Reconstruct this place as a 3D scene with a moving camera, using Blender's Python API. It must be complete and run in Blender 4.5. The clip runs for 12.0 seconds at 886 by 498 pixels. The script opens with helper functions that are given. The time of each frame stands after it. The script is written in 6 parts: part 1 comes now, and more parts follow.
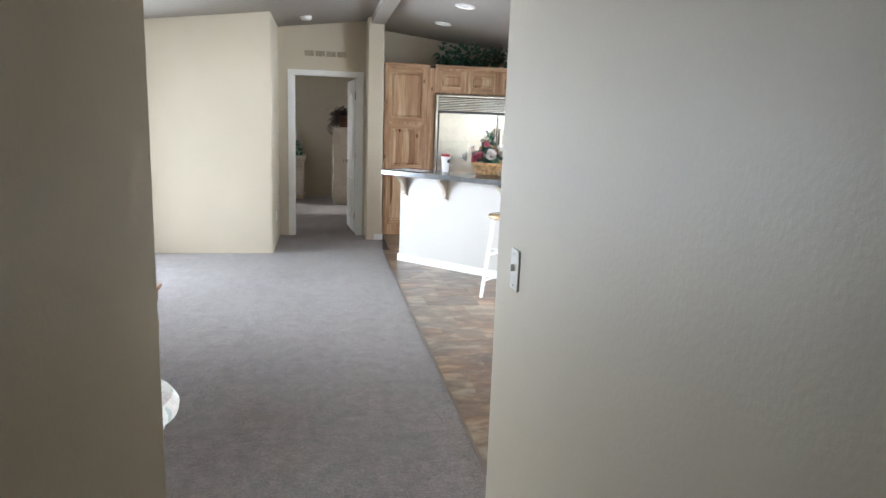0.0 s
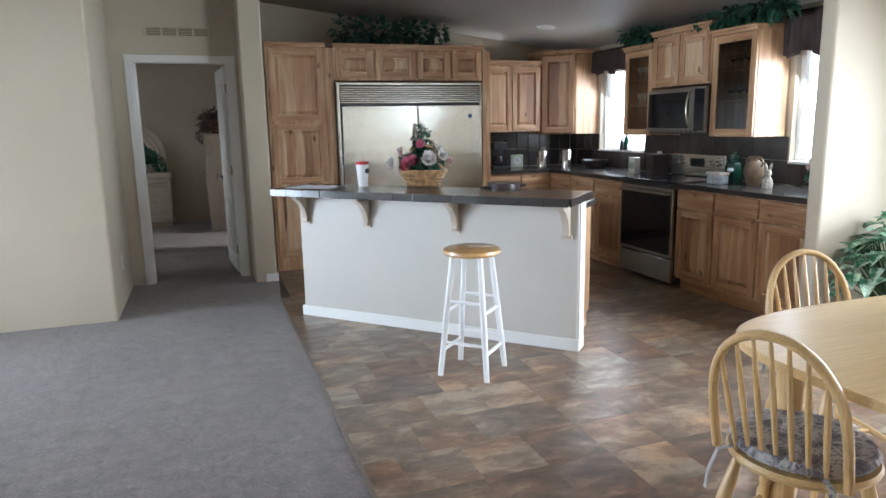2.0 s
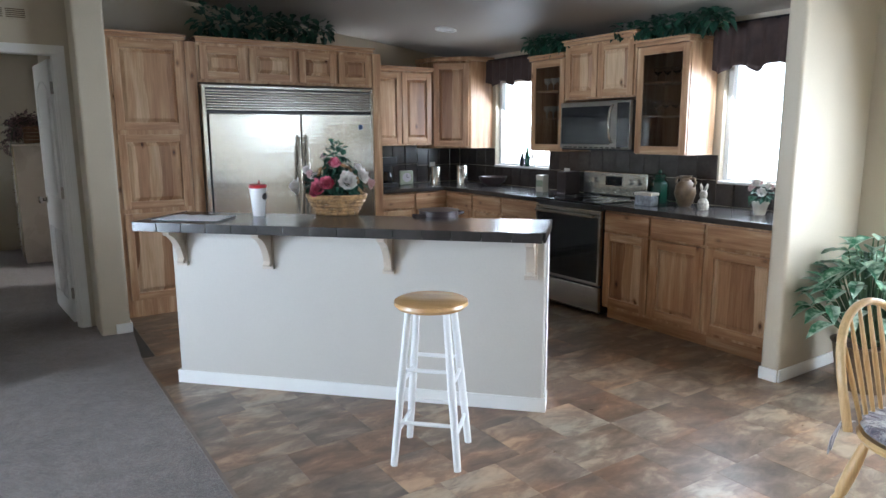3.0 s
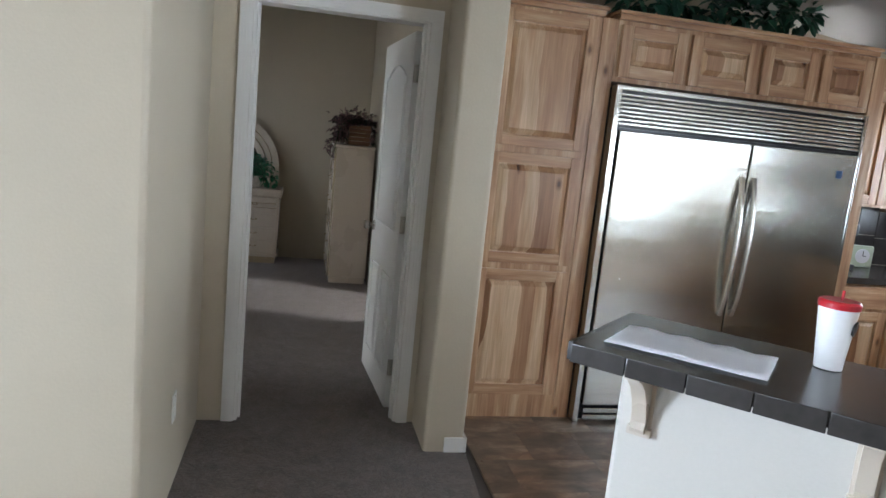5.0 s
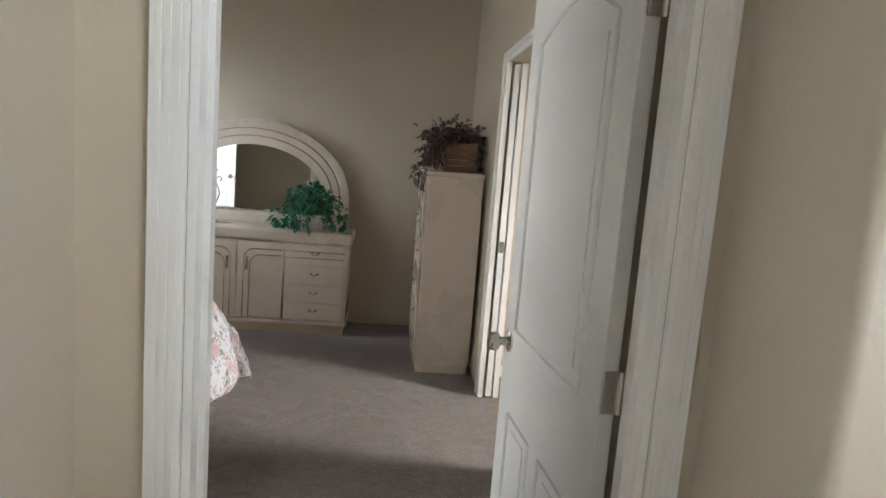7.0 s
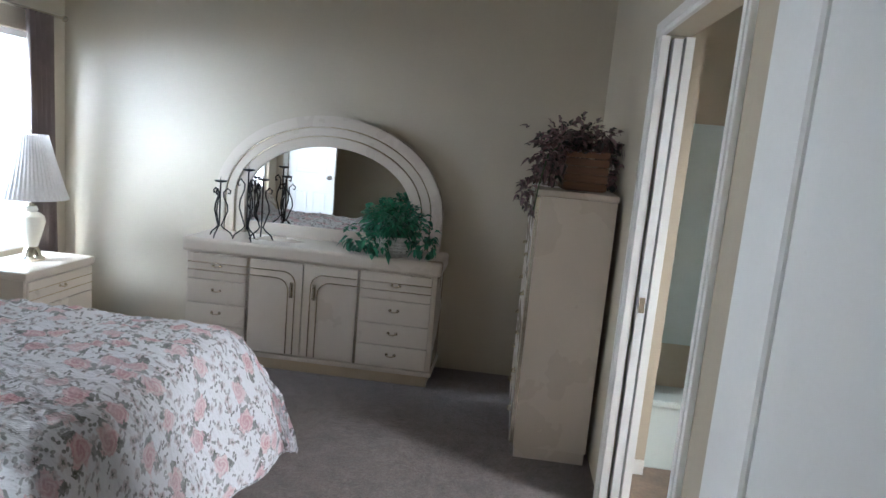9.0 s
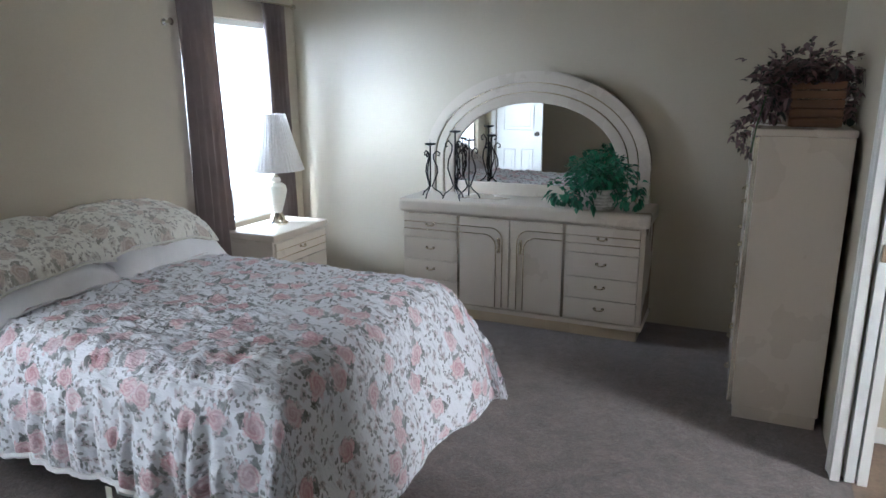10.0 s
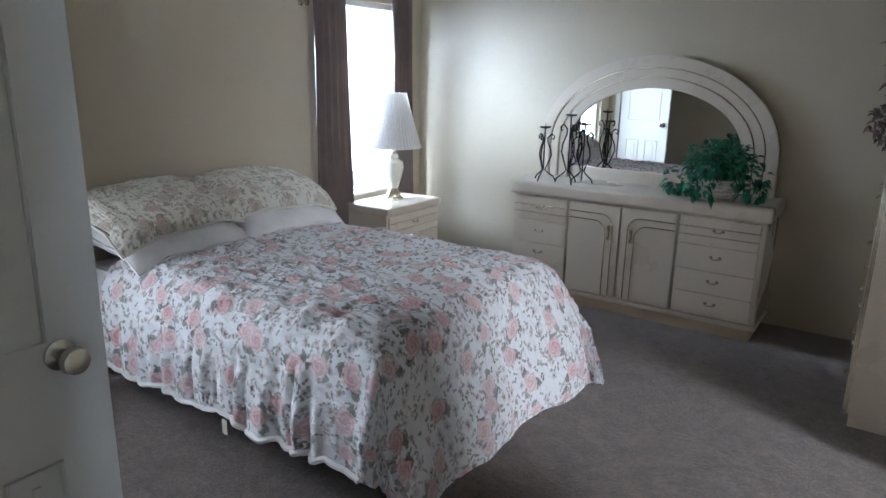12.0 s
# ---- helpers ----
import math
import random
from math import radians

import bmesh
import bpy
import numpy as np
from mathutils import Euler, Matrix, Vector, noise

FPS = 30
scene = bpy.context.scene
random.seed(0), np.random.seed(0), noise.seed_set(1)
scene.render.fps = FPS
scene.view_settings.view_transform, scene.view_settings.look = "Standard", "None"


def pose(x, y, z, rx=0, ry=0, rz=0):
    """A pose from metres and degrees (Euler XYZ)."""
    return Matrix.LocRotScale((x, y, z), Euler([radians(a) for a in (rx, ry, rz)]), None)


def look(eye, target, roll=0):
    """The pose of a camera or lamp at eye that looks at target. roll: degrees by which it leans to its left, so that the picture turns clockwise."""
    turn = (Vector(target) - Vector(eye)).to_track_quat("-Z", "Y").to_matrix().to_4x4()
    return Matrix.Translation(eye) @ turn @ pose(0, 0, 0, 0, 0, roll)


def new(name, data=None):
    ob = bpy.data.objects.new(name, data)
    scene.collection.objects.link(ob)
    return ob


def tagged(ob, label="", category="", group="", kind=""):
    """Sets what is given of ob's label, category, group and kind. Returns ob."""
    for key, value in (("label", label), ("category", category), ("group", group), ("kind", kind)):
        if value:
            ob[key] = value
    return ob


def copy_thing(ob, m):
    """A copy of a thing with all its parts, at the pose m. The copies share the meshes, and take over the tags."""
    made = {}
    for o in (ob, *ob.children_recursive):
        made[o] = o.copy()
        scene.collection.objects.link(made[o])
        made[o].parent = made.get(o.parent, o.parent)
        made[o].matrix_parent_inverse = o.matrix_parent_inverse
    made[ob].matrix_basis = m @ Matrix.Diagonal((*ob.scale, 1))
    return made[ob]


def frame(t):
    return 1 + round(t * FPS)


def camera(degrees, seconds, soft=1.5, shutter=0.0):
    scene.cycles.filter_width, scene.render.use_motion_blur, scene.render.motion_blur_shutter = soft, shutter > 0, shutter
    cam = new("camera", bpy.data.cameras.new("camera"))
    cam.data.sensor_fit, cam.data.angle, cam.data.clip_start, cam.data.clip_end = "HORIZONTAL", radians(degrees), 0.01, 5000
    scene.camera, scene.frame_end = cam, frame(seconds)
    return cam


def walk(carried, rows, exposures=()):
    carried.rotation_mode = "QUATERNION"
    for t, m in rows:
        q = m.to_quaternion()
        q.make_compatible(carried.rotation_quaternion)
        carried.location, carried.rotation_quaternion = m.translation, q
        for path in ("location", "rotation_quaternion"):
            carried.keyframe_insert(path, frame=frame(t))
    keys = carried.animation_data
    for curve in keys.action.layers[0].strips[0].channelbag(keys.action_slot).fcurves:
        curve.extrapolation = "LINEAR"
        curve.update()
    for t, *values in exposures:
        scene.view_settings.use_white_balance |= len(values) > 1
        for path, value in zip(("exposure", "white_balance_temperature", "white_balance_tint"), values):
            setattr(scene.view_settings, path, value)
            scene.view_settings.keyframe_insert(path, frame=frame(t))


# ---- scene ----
LENS = 67.3
cam = camera(LENS, 12.0, soft=1.5)
PATH = [
    (0, (0.177, 0.076, 1.503), (0.535, 2.008, 1.131), 2.0),
    (0.5, (0.213, 0.555, 1.504), (0.523, 2.494, 1.128), 1.2),
    (1, (0.277, 1.106, 1.463), (0.676, 3.032, 1.087), -0.9),
    (1.5, (0.355, 1.65, 1.432), (0.883, 3.542, 1.055), -4.8),
    (2, (0.361, 2.142, 1.44), (1.015, 3.996, 1.071), -1.1),
    (2.5, (0.285, 2.642, 1.467), (1.34, 4.316, 1.177), -0.2),
    (3, (0.209, 3.188, 1.475), (1.3, 4.828, 1.128), -0.3),
    (3.5, (0.084, 3.76, 1.456), (0.871, 5.57, 1.133), 4.4),
    (3.7, (0.022, 4.003, 1.474), (0.713, 5.853, 1.162), 0.8),
    (5.3, (0.122, 5.909, 1.478), (0.517, 7.844, 1.161), 6.5),
    (5.5, (0.152, 6.134, 1.462), (0.528, 8.072, 1.141), 6.3),
    (6, (0.184, 6.701, 1.499), (0.312, 8.668, 1.16), 4.2),
    (6.5, (0.143, 7.267, 1.482), (0.409, 9.232, 1.223), 6.2),
    (7, (0.143, 7.751, 1.48), (0.311, 9.724, 1.199), 4.5),
    (8.8, (0.286, 8.9, 1.557), (0.129, 10.868, 1.235), 5.3),
    (9, (0.24, 8.905, 1.555), (0.056, 10.871, 1.234), 5.2),
    (9.5, (0.258, 8.933, 1.571), (-0.146, 10.857, 1.203), 3.8),
    (10, (0.305, 8.886, 1.551), (-0.48, 10.663, 1.076), -0.2),
    (10.5, (0.363, 8.864, 1.545), (-0.45, 10.625, 1.06), 0.1),
    (11, (0.368, 8.817, 1.538), (-0.563, 10.522, 1.064), 0.6),
    (11.5, (0.375, 8.836, 1.538), (-0.65, 10.481, 1.042), 1.0),
    (12, (0.395, 8.844, 1.5), (-0.691, 10.446, 0.994), 1.1),
]
walk(cam, [(t, look(eye, target, roll)) for t, eye, target, roll in PATH],
     exposures=[(0, 0.62, 6050, 11), (0.5, 0.34, 5950, 10), (1.0, 0.0, 5900, 10), (1.5, -0.15, 5900, 10), (2.5, -0.05, 5850, 10), (3.7, -0.35, 5650, 9), (5.5, 0.42, 6050, 11), (6.5, 0.70, 6350, 12), (7.2, 0.86, 6150, 11), (9, 0.68, 5520, 10), (10.5, 0.56, 5380, 9), (12, 0.50, 5380, 9)])

# ---- world, sun, light ----
world = bpy.data.worlds.new("world")
scene.world = world
world.use_nodes = True
wn, wl = world.node_tree.nodes, world.node_tree.links
sky = wn.new("ShaderNodeTexSky")
sky.sky_type, sky.sun_disc = "NISHITA", False
sky.sun_elevation, sky.sun_rotation = radians(52), radians(200)
wl.new(sky.outputs[0], wn["Background"].inputs[0])
wn["Background"].inputs[1].default_value = 0.15
sun = new("sun", bpy.data.lights.new("sun", "SUN"))
sun.data.energy, sun.data.angle, sun.data.color = 3.0, radians(0.5), (1.0, 0.95, 0.87)
sun.matrix_world = look((0, 0, 20), (3.0, 9.5, 6.0))


def sky_lamp(name, eye, target, w, h, energy, color=(0.86, 0.93, 1.0)):
    """Daylight that comes in through one opening."""
    la = bpy.data.lights.new(name, "AREA")
    la.shape, la.size, la.size_y, la.energy, la.color = "RECTANGLE", w, h, energy, color
    ob = new(name, la)
    ob.matrix_world = look(eye, target)
    return ob


sky_lamp("daylight_front_door", (-3.05, 6.95, 1.05), (0.5, 5.5, 0.8), 0.9, 2.0, 92, (0.80, 0.90, 1.0)).data.spread = radians(105)
# Living room window lies out of view; added to brighten hall wall and carpet
sky_lamp("daylight_unseen_window", (-3.05, 4.6, 1.15), (0, 3.6, 1.25), 1.9, 1.1, 34)
sky_lamp("daylight_kitchen_sink", (4.9, 8.5, 1.55), (3.4, 8.5, 0.35), 0.8, 0.9, 28)
sky_lamp("daylight_kitchen_side", (4.9, 5.84, 1.55), (3.4, 5.84, 0.4), 0.7, 0.9, 36)
sky_lamp("daylight_dining", (4.9, 3.6, 1.15), (3.2, 3.6, 0.3), 1.8, 1.7, 225)
sky_lamp("daylight_bed_far", (-4.2, 11.5, 2.25), (-1.9, 13.33, 0.9), 2.0, 1.3, 370, (0.82, 0.91, 1.0))
sky_lamp("daylight_bed_near", (-3.12, 9.75, 1.3), (0, 10.2, 0.6), 0.9, 1.35, 20, (1.0, 0.95, 0.88))
sky_lamp("daylight_bath", (4.0, 10.2, 2.2), (0.3, 10.95, 0.5), 0.95, 0.9, 215, (1.0, 0.95, 0.88))

# ---- materials ----


def nodes_of(name):
    m = bpy.data.materials.new(name)
    m.use_nodes = True
    nt = m.node_tree
    return m, nt.nodes, nt.links, nt.nodes["Principled BSDF"]


def coords(n, l, scale=(1, 1, 1), shift=True, source="Object"):
    tc, mp = n.new("ShaderNodeTexCoord"), n.new("ShaderNodeMapping")
    mp.inputs["Scale"].default_value = scale
    l.new(tc.outputs[source], mp.inputs["Vector"])
    if shift:
        oi, mu = n.new("ShaderNodeObjectInfo"), n.new("ShaderNodeMath")
        mu.operation = "MULTIPLY"
        mu.inputs[1].default_value = 37.0
        l.new(oi.outputs["Random"], mu.inputs[0])
        l.new(mu.outputs[0], mp.inputs["Location"])
    return mp


def noise_tex(n, l, vec, scale, detail=4, rough=0.55):
    t = n.new("ShaderNodeTexNoise")
    t.inputs["Scale"].default_value, t.inputs["Detail"].default_value, t.inputs["Roughness"].default_value = scale, detail, rough
    l.new(vec.outputs[0], t.inputs["Vector"])
    return t


def ramp(n, l, src, stops):
    r = n.new("ShaderNodeValToRGB")
    while len(r.color_ramp.elements) < len(stops):
        r.color_ramp.elements.new(0.5)
    for e, (p, c) in zip(r.color_ramp.elements, stops):
        e.position, e.color = p, (*c, 1)
    l.new(src, r.inputs[0])
    return r


def mix(n, l, kind, fac, a, b):
    m = n.new("ShaderNodeMix")
    m.data_type, m.blend_type = "RGBA", kind
    for sock, v in ((0, fac), (6, a), (7, b)):
        if isinstance(v, (int, float)):
            m.inputs[sock].default_value = v
        elif isinstance(v, tuple):
            m.inputs[sock].default_value = (*v, 1)
        else:
            l.new(v, m.inputs[sock])
    return m.outputs[2]


def add_bump(n, l, p, src, strength, dist=0.01):
    b = n.new("ShaderNodeBump")
    b.inputs["Strength"].default_value, b.inputs["Distance"].default_value = strength, dist
    l.new(src, b.inputs["Height"])
    l.new(b.outputs[0], p.inputs["Normal"])


def plain(name, base, rough=0.5, metal=0.0, var=0.12, scale=3.0, fine=60.0, bump=0.1, dist=0.002, coat=0.0, shift=True):
    """A surface of one colour, with broad stains and fine grain."""
    m, n, l, p = nodes_of(name)
    v = coords(n, l, shift=shift)
    a, b = noise_tex(n, l, v, scale), noise_tex(n, l, v, fine, 3)
    dark = tuple(c * (1 - var) for c in base)
    light = tuple(min(1, c * (1 + var)) for c in base)
    c1 = ramp(n, l, a.outputs[0], [(0.3, dark), (0.7, light)])
    c2 = ramp(n, l, b.outputs[0], [(0.25, (1 - var * 0.7,) * 3), (0.75, (1, 1, 1))])
    l.new(mix(n, l, "MULTIPLY", 1.0, c1.outputs[0], c2.outputs[0]), p.inputs["Base Color"])
    rr = n.new("ShaderNodeMapRange")
    rr.inputs[3].default_value, rr.inputs[4].default_value = max(0.02, rough - 0.06), min(1, rough + 0.06)
    l.new(a.outputs[0], rr.inputs[0])
    l.new(rr.outputs[0], p.inputs["Roughness"])
    p.inputs["Metallic"].default_value = metal
    p.inputs["Coat Weight"].default_value = coat
    if bump:
        add_bump(n, l, p, b.outputs[0], bump, dist)
    return m


def wood(name, stops, axis=2, grain=1.0, rough=0.4, boards=0.0, knots=0.0, coat=0.1):
    """Wood with its grain along one axis; boards is the width of its glued boards."""
    m, n, l, p = nodes_of(name)
    sc = [9.0 * grain] * 3
    sc[axis] = 0.8 * grain
    v = coords(n, l, tuple(sc))
    a = noise_tex(n, l, v, 2.2, 5, 0.6)
    fine = [90.0] * 3
    fine[axis] = 3.0
    v2 = coords(n, l, tuple(fine))
    b = noise_tex(n, l, v2, 1.6, 3)
    value = a.outputs[0]
    if boards:
        sep, tc = n.new("ShaderNodeSeparateXYZ"), coords(n, l, (1, 1, 1))
        l.new(tc.outputs[0], sep.inputs[0])
        s = n.new("ShaderNodeMath")
        s.operation = "DIVIDE"
        s.inputs[1].default_value = boards
        across, bend = n.new("ShaderNodeMath"), n.new("ShaderNodeMath")
        across.operation, bend.operation = "ADD", "MULTIPLY_ADD"
        bend.inputs[1].default_value = 0.07
        ax = [i for i in (0, 1, 2) if i != axis]
        l.new(sep.outputs[ax[0]], across.inputs[0])
        l.new(sep.outputs[ax[1]], across.inputs[1])
        lean = noise_tex(n, l, coords(n, l, tuple(2.2 if i == axis else 5.0 for i in range(3))), 1.0, 2)
        l.new(lean.outputs[0], bend.inputs[0])
        l.new(across.outputs[0], bend.inputs[2])
        l.new(bend.outputs[0], s.inputs[0])
        f = n.new("ShaderNodeMath")
        f.operation = "FLOOR"
        l.new(s.outputs[0], f.inputs[0])
        w = n.new("ShaderNodeTexWhiteNoise")
        w.noise_dimensions = "1D"
        l.new(f.outputs[0], w.inputs["W"])
        blend = n.new("ShaderNodeMix")
        blend.inputs[0].default_value = 0.43
        l.new(a.outputs[0], blend.inputs[2])
        l.new(w.outputs["Value"], blend.inputs[3])
        value = blend.outputs[0]
    c = ramp(n, l, value, stops)
    g = ramp(n, l, b.outputs[0], [(0.3, (0.78, 0.74, 0.70)), (0.65, (1, 1, 1))])
    col = mix(n, l, "MULTIPLY", 0.8, c.outputs[0], g.outputs[0])
    if knots:
        ksep, kcom = n.new("ShaderNodeSeparateXYZ"), n.new("ShaderNodeCombineXYZ")
        l.new(coords(n, l, (4.5, 4.5, 2.4) if axis == 2 else (2.4, 4.5, 4.5)).outputs[0], ksep.inputs[0])
        l.new(ksep.outputs[0], kcom.inputs[0])
        l.new(ksep.outputs[2], kcom.inputs[1])
        vo = n.new("ShaderNodeTexVoronoi")
        vo.voronoi_dimensions = "2D"
        vo.inputs["Scale"].default_value = 1.0
        l.new(kcom.outputs[0], vo.inputs["Vector"])
        kr = ramp(n, l, vo.outputs["Distance"], [(0.025, (0.12, 0.06, 0.035)), (0.05, (0.55, 0.42, 0.32)), (0.10, (1, 1, 1))])
        some, there = n.new("ShaderNodeSeparateColor"), n.new("ShaderNodeMath")
        l.new(vo.outputs["Color"], some.inputs[0])
        there.operation = "LESS_THAN"
        there.inputs[1].default_value = 0.34
        l.new(some.outputs[0], there.inputs[0])
        chance = n.new("ShaderNodeMath")
        chance.operation = "MULTIPLY"
        chance.inputs[1].default_value = knots
        l.new(there.outputs[0], chance.inputs[0])
        col = mix(n, l, "MULTIPLY", chance.outputs[0], col, kr.outputs[0])
    l.new(col, p.inputs["Base Color"])
    p.inputs["Roughness"].default_value = rough
    p.inputs["Coat Weight"].default_value = coat
    p.inputs["Coat Roughness"].default_value = 0.25
    add_bump(n, l, p, b.outputs[0], 0.12, 0.001)
    return m


WALL = plain("beige_wall_paint", (0.52, 0.455, 0.345), 0.5, var=0.05, scale=0.9, fine=85, bump=0.17, dist=0.004, shift=False)
# Wall paint made paler and cooler: the front door's daylight put into colour
KNEE = plain("wall_paint_lit_pale", (0.57, 0.535, 0.48), 0.5, var=0.04, scale=0.9, fine=85, bump=0.15, dist=0.004)
# Ceiling base sits well below its pale paint: dimness overhead put into colour
CEIL = plain("dimmed_ceiling_paint", (0.34, 0.31, 0.27), 0.55, var=0.03, scale=0.8, fine=60, bump=0.35, dist=0.003, shift=False)
TRIM = plain("white_trim_paint", (0.80, 0.79, 0.76), 0.4, var=0.03, fine=120, bump=0.06)
DOOR = plain("white_door_paint", (0.76, 0.76, 0.74), 0.42, var=0.03, fine=140, bump=0.1)
HICKS = [(0.25, (0.28, 0.135, 0.065)), (0.40, (0.42, 0.232, 0.120)), (0.54, (0.54, 0.335, 0.185)), (0.70, (0.72, 0.53, 0.34))]
HICK = wood("hickory_upright", HICKS, 2, knots=0.75)
HICKX = wood("hickory_level", HICKS, 0, knots=0.6)
HICKP = wood("hickory_panel", HICKS, 2, boards=0.085, knots=0.95)
PINE = wood("honey_pine", [(0.3, (0.27, 0.11, 0.045)), (0.7, (0.42, 0.19, 0.075))], 1, rough=0.3, coat=0.4, knots=0.3)
BIRCH = wood("golden_birch", [(0.3, (0.62, 0.40, 0.17)), (0.7, (0.74, 0.52, 0.26))], 2, rough=0.3, coat=0.4)
BIRCHX = wood("golden_birch_top", [(0.3, (0.62, 0.42, 0.185)), (0.7, (0.68, 0.48, 0.23))], 0, rough=0.34, coat=0.2, boards=0.16)
SEATW = wood("varnished_oak_seat", [(0.3, (0.50, 0.28, 0.10)), (0.7, (0.64, 0.39, 0.17))], 0, rough=0.25, coat=0.5)
CRATE = wood("brown_crate_wood", [(0.3, (0.13, 0.06, 0.03)), (0.7, (0.24, 0.12, 0.06))], 0)
WHITEW = plain("white_lacquer", (0.80, 0.80, 0.79), 0.3, var=0.03)
CREAM = plain("cream_lacquer", (0.57, 0.495, 0.405), 0.28, var=0.02, scale=2, fine=90, bump=0.03, coat=0.25)
CREAMD = plain("cream_plinth", (0.46, 0.36, 0.24), 0.4, var=0.08)
BRASS = plain("polished_brass", (0.74, 0.68, 0.55), 0.18, 1.0, var=0.05, bump=0)
CHROME = plain("satin_nickel", (0.66, 0.63, 0.58), 0.25, 1.0, var=0.05, bump=0)


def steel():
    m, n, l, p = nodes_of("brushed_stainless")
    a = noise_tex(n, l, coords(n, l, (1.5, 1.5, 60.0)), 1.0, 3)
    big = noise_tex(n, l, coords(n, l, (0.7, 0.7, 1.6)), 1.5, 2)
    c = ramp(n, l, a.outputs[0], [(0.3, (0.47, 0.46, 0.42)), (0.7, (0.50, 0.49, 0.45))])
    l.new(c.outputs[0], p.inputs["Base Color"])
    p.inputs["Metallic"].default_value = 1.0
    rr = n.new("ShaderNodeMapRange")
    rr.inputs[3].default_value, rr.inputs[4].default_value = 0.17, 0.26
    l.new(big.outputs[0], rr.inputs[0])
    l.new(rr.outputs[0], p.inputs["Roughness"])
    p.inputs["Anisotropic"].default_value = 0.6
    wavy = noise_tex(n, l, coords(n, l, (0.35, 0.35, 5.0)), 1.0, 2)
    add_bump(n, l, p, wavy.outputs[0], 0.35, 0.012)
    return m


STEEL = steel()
DSTEEL = plain("smoked_steel", (0.32, 0.31, 0.29), 0.3, 1.0, var=0.08, bump=0)
BLACK = plain("black_plastic", (0.02, 0.02, 0.022), 0.3, var=0.1, bump=0.03)
BGLASS = plain("black_oven_glass", (0.012, 0.012, 0.014), 0.06, var=0.1, bump=0)
COUNTER = plain("dark_slate_tile", (0.045, 0.040, 0.037), 0.22, var=0.25, scale=5, fine=40, bump=0.08)
SPLASH = plain("backsplash_slate", (0.060, 0.050, 0.045), 0.22, var=0.3, scale=7, fine=40, bump=0.1)
GROUT = plain("grout", (0.10, 0.09, 0.08), 0.8)
IRON = plain("black_iron", (0.015, 0.014, 0.014), 0.45, 0.6)
CERAMIC = plain("cream_ceramic", (0.72, 0.68, 0.58), 0.15, var=0.04, bump=0)
PLASTIC = plain("ivory_plastic", (0.74, 0.73, 0.68), 0.35, var=0.02, bump=0)
CUP = plain("white_cup", (0.80, 0.79, 0.78), 0.35, var=0.03, bump=0)
RED = plain("red_plastic", (0.50, 0.02, 0.03), 0.3, var=0.08, bump=0)
PAPER = plain("white_paper", (0.80, 0.80, 0.83), 0.7, var=0.02)
WICKER = plain("golden_wicker", (0.42, 0.25, 0.115), 0.4, var=0.6, scale=25, fine=120, bump=0.3)
DWICKER = plain("dark_wicker", (0.24, 0.12, 0.06), 0.5, var=0.35, scale=25, fine=120, bump=0.3)
WWICKER = plain("white_wicker", (0.66, 0.62, 0.56), 0.5, var=0.2, scale=25, fine=120, bump=0.3)
TERRA = plain("stoneware_jar", (0.155, 0.10, 0.055), 0.4, var=0.35, scale=14)
GREENG = plain("green_glazed", (0.006, 0.045, 0.026), 0.08, var=0.3, bump=0)
ACRYL = plain("pale_acrylic", (0.68, 0.76, 0.74), 0.18, var=0.03, bump=0)
DARKM = plain("dark_bowl", (0.05, 0.035, 0.035), 0.3, var=0.2)
STRIPE = plain("grey_metal_frame", (0.10, 0.10, 0.11), 0.45, 0.7)


def carpet():
    m, n, l, p = nodes_of("taupe_carpet")
    v = coords(n, l, shift=False)
    a, b, c = noise_tex(n, l, v, 1.3, 4), noise_tex(n, l, v, 75, 5, 0.8), noise_tex(n, l, v, 26, 5, 0.8)
    base = ramp(n, l, a.outputs[0], [(0.3, (0.164, 0.127, 0.108)), (0.7, (0.210, 0.164, 0.141))])
    tuft = ramp(n, l, b.outputs[0], [(0.36, (0.38, 0.36, 0.35)), (0.62, (1.25, 1.22, 1.2))])
    patch = ramp(n, l, c.outputs[0], [(0.34, (0.66, 0.66, 0.66)), (0.62, (1.12, 1.12, 1.12))])
    d = noise_tex(n, l, v, 10, 4, 0.7)
    nap = ramp(n, l, d.outputs[0], [(0.38, (0.74, 0.73, 0.73)), (0.62, (1.14, 1.14, 1.15))])
    col = mix(n, l, "MULTIPLY", 1.0, mix(n, l, "MULTIPLY", 1.0, base.outputs[0], tuft.outputs[0]), patch.outputs[0])
    col = mix(n, l, "MULTIPLY", 1.0, col, nap.outputs[0])
    l.new(col, p.inputs["Base Color"])
    p.inputs["Roughness"].default_value = 0.95
    p.inputs["Sheen Weight"].default_value = 0.35
    add_bump(n, l, p, b.outputs[0], 0.9, 0.012)
    return m


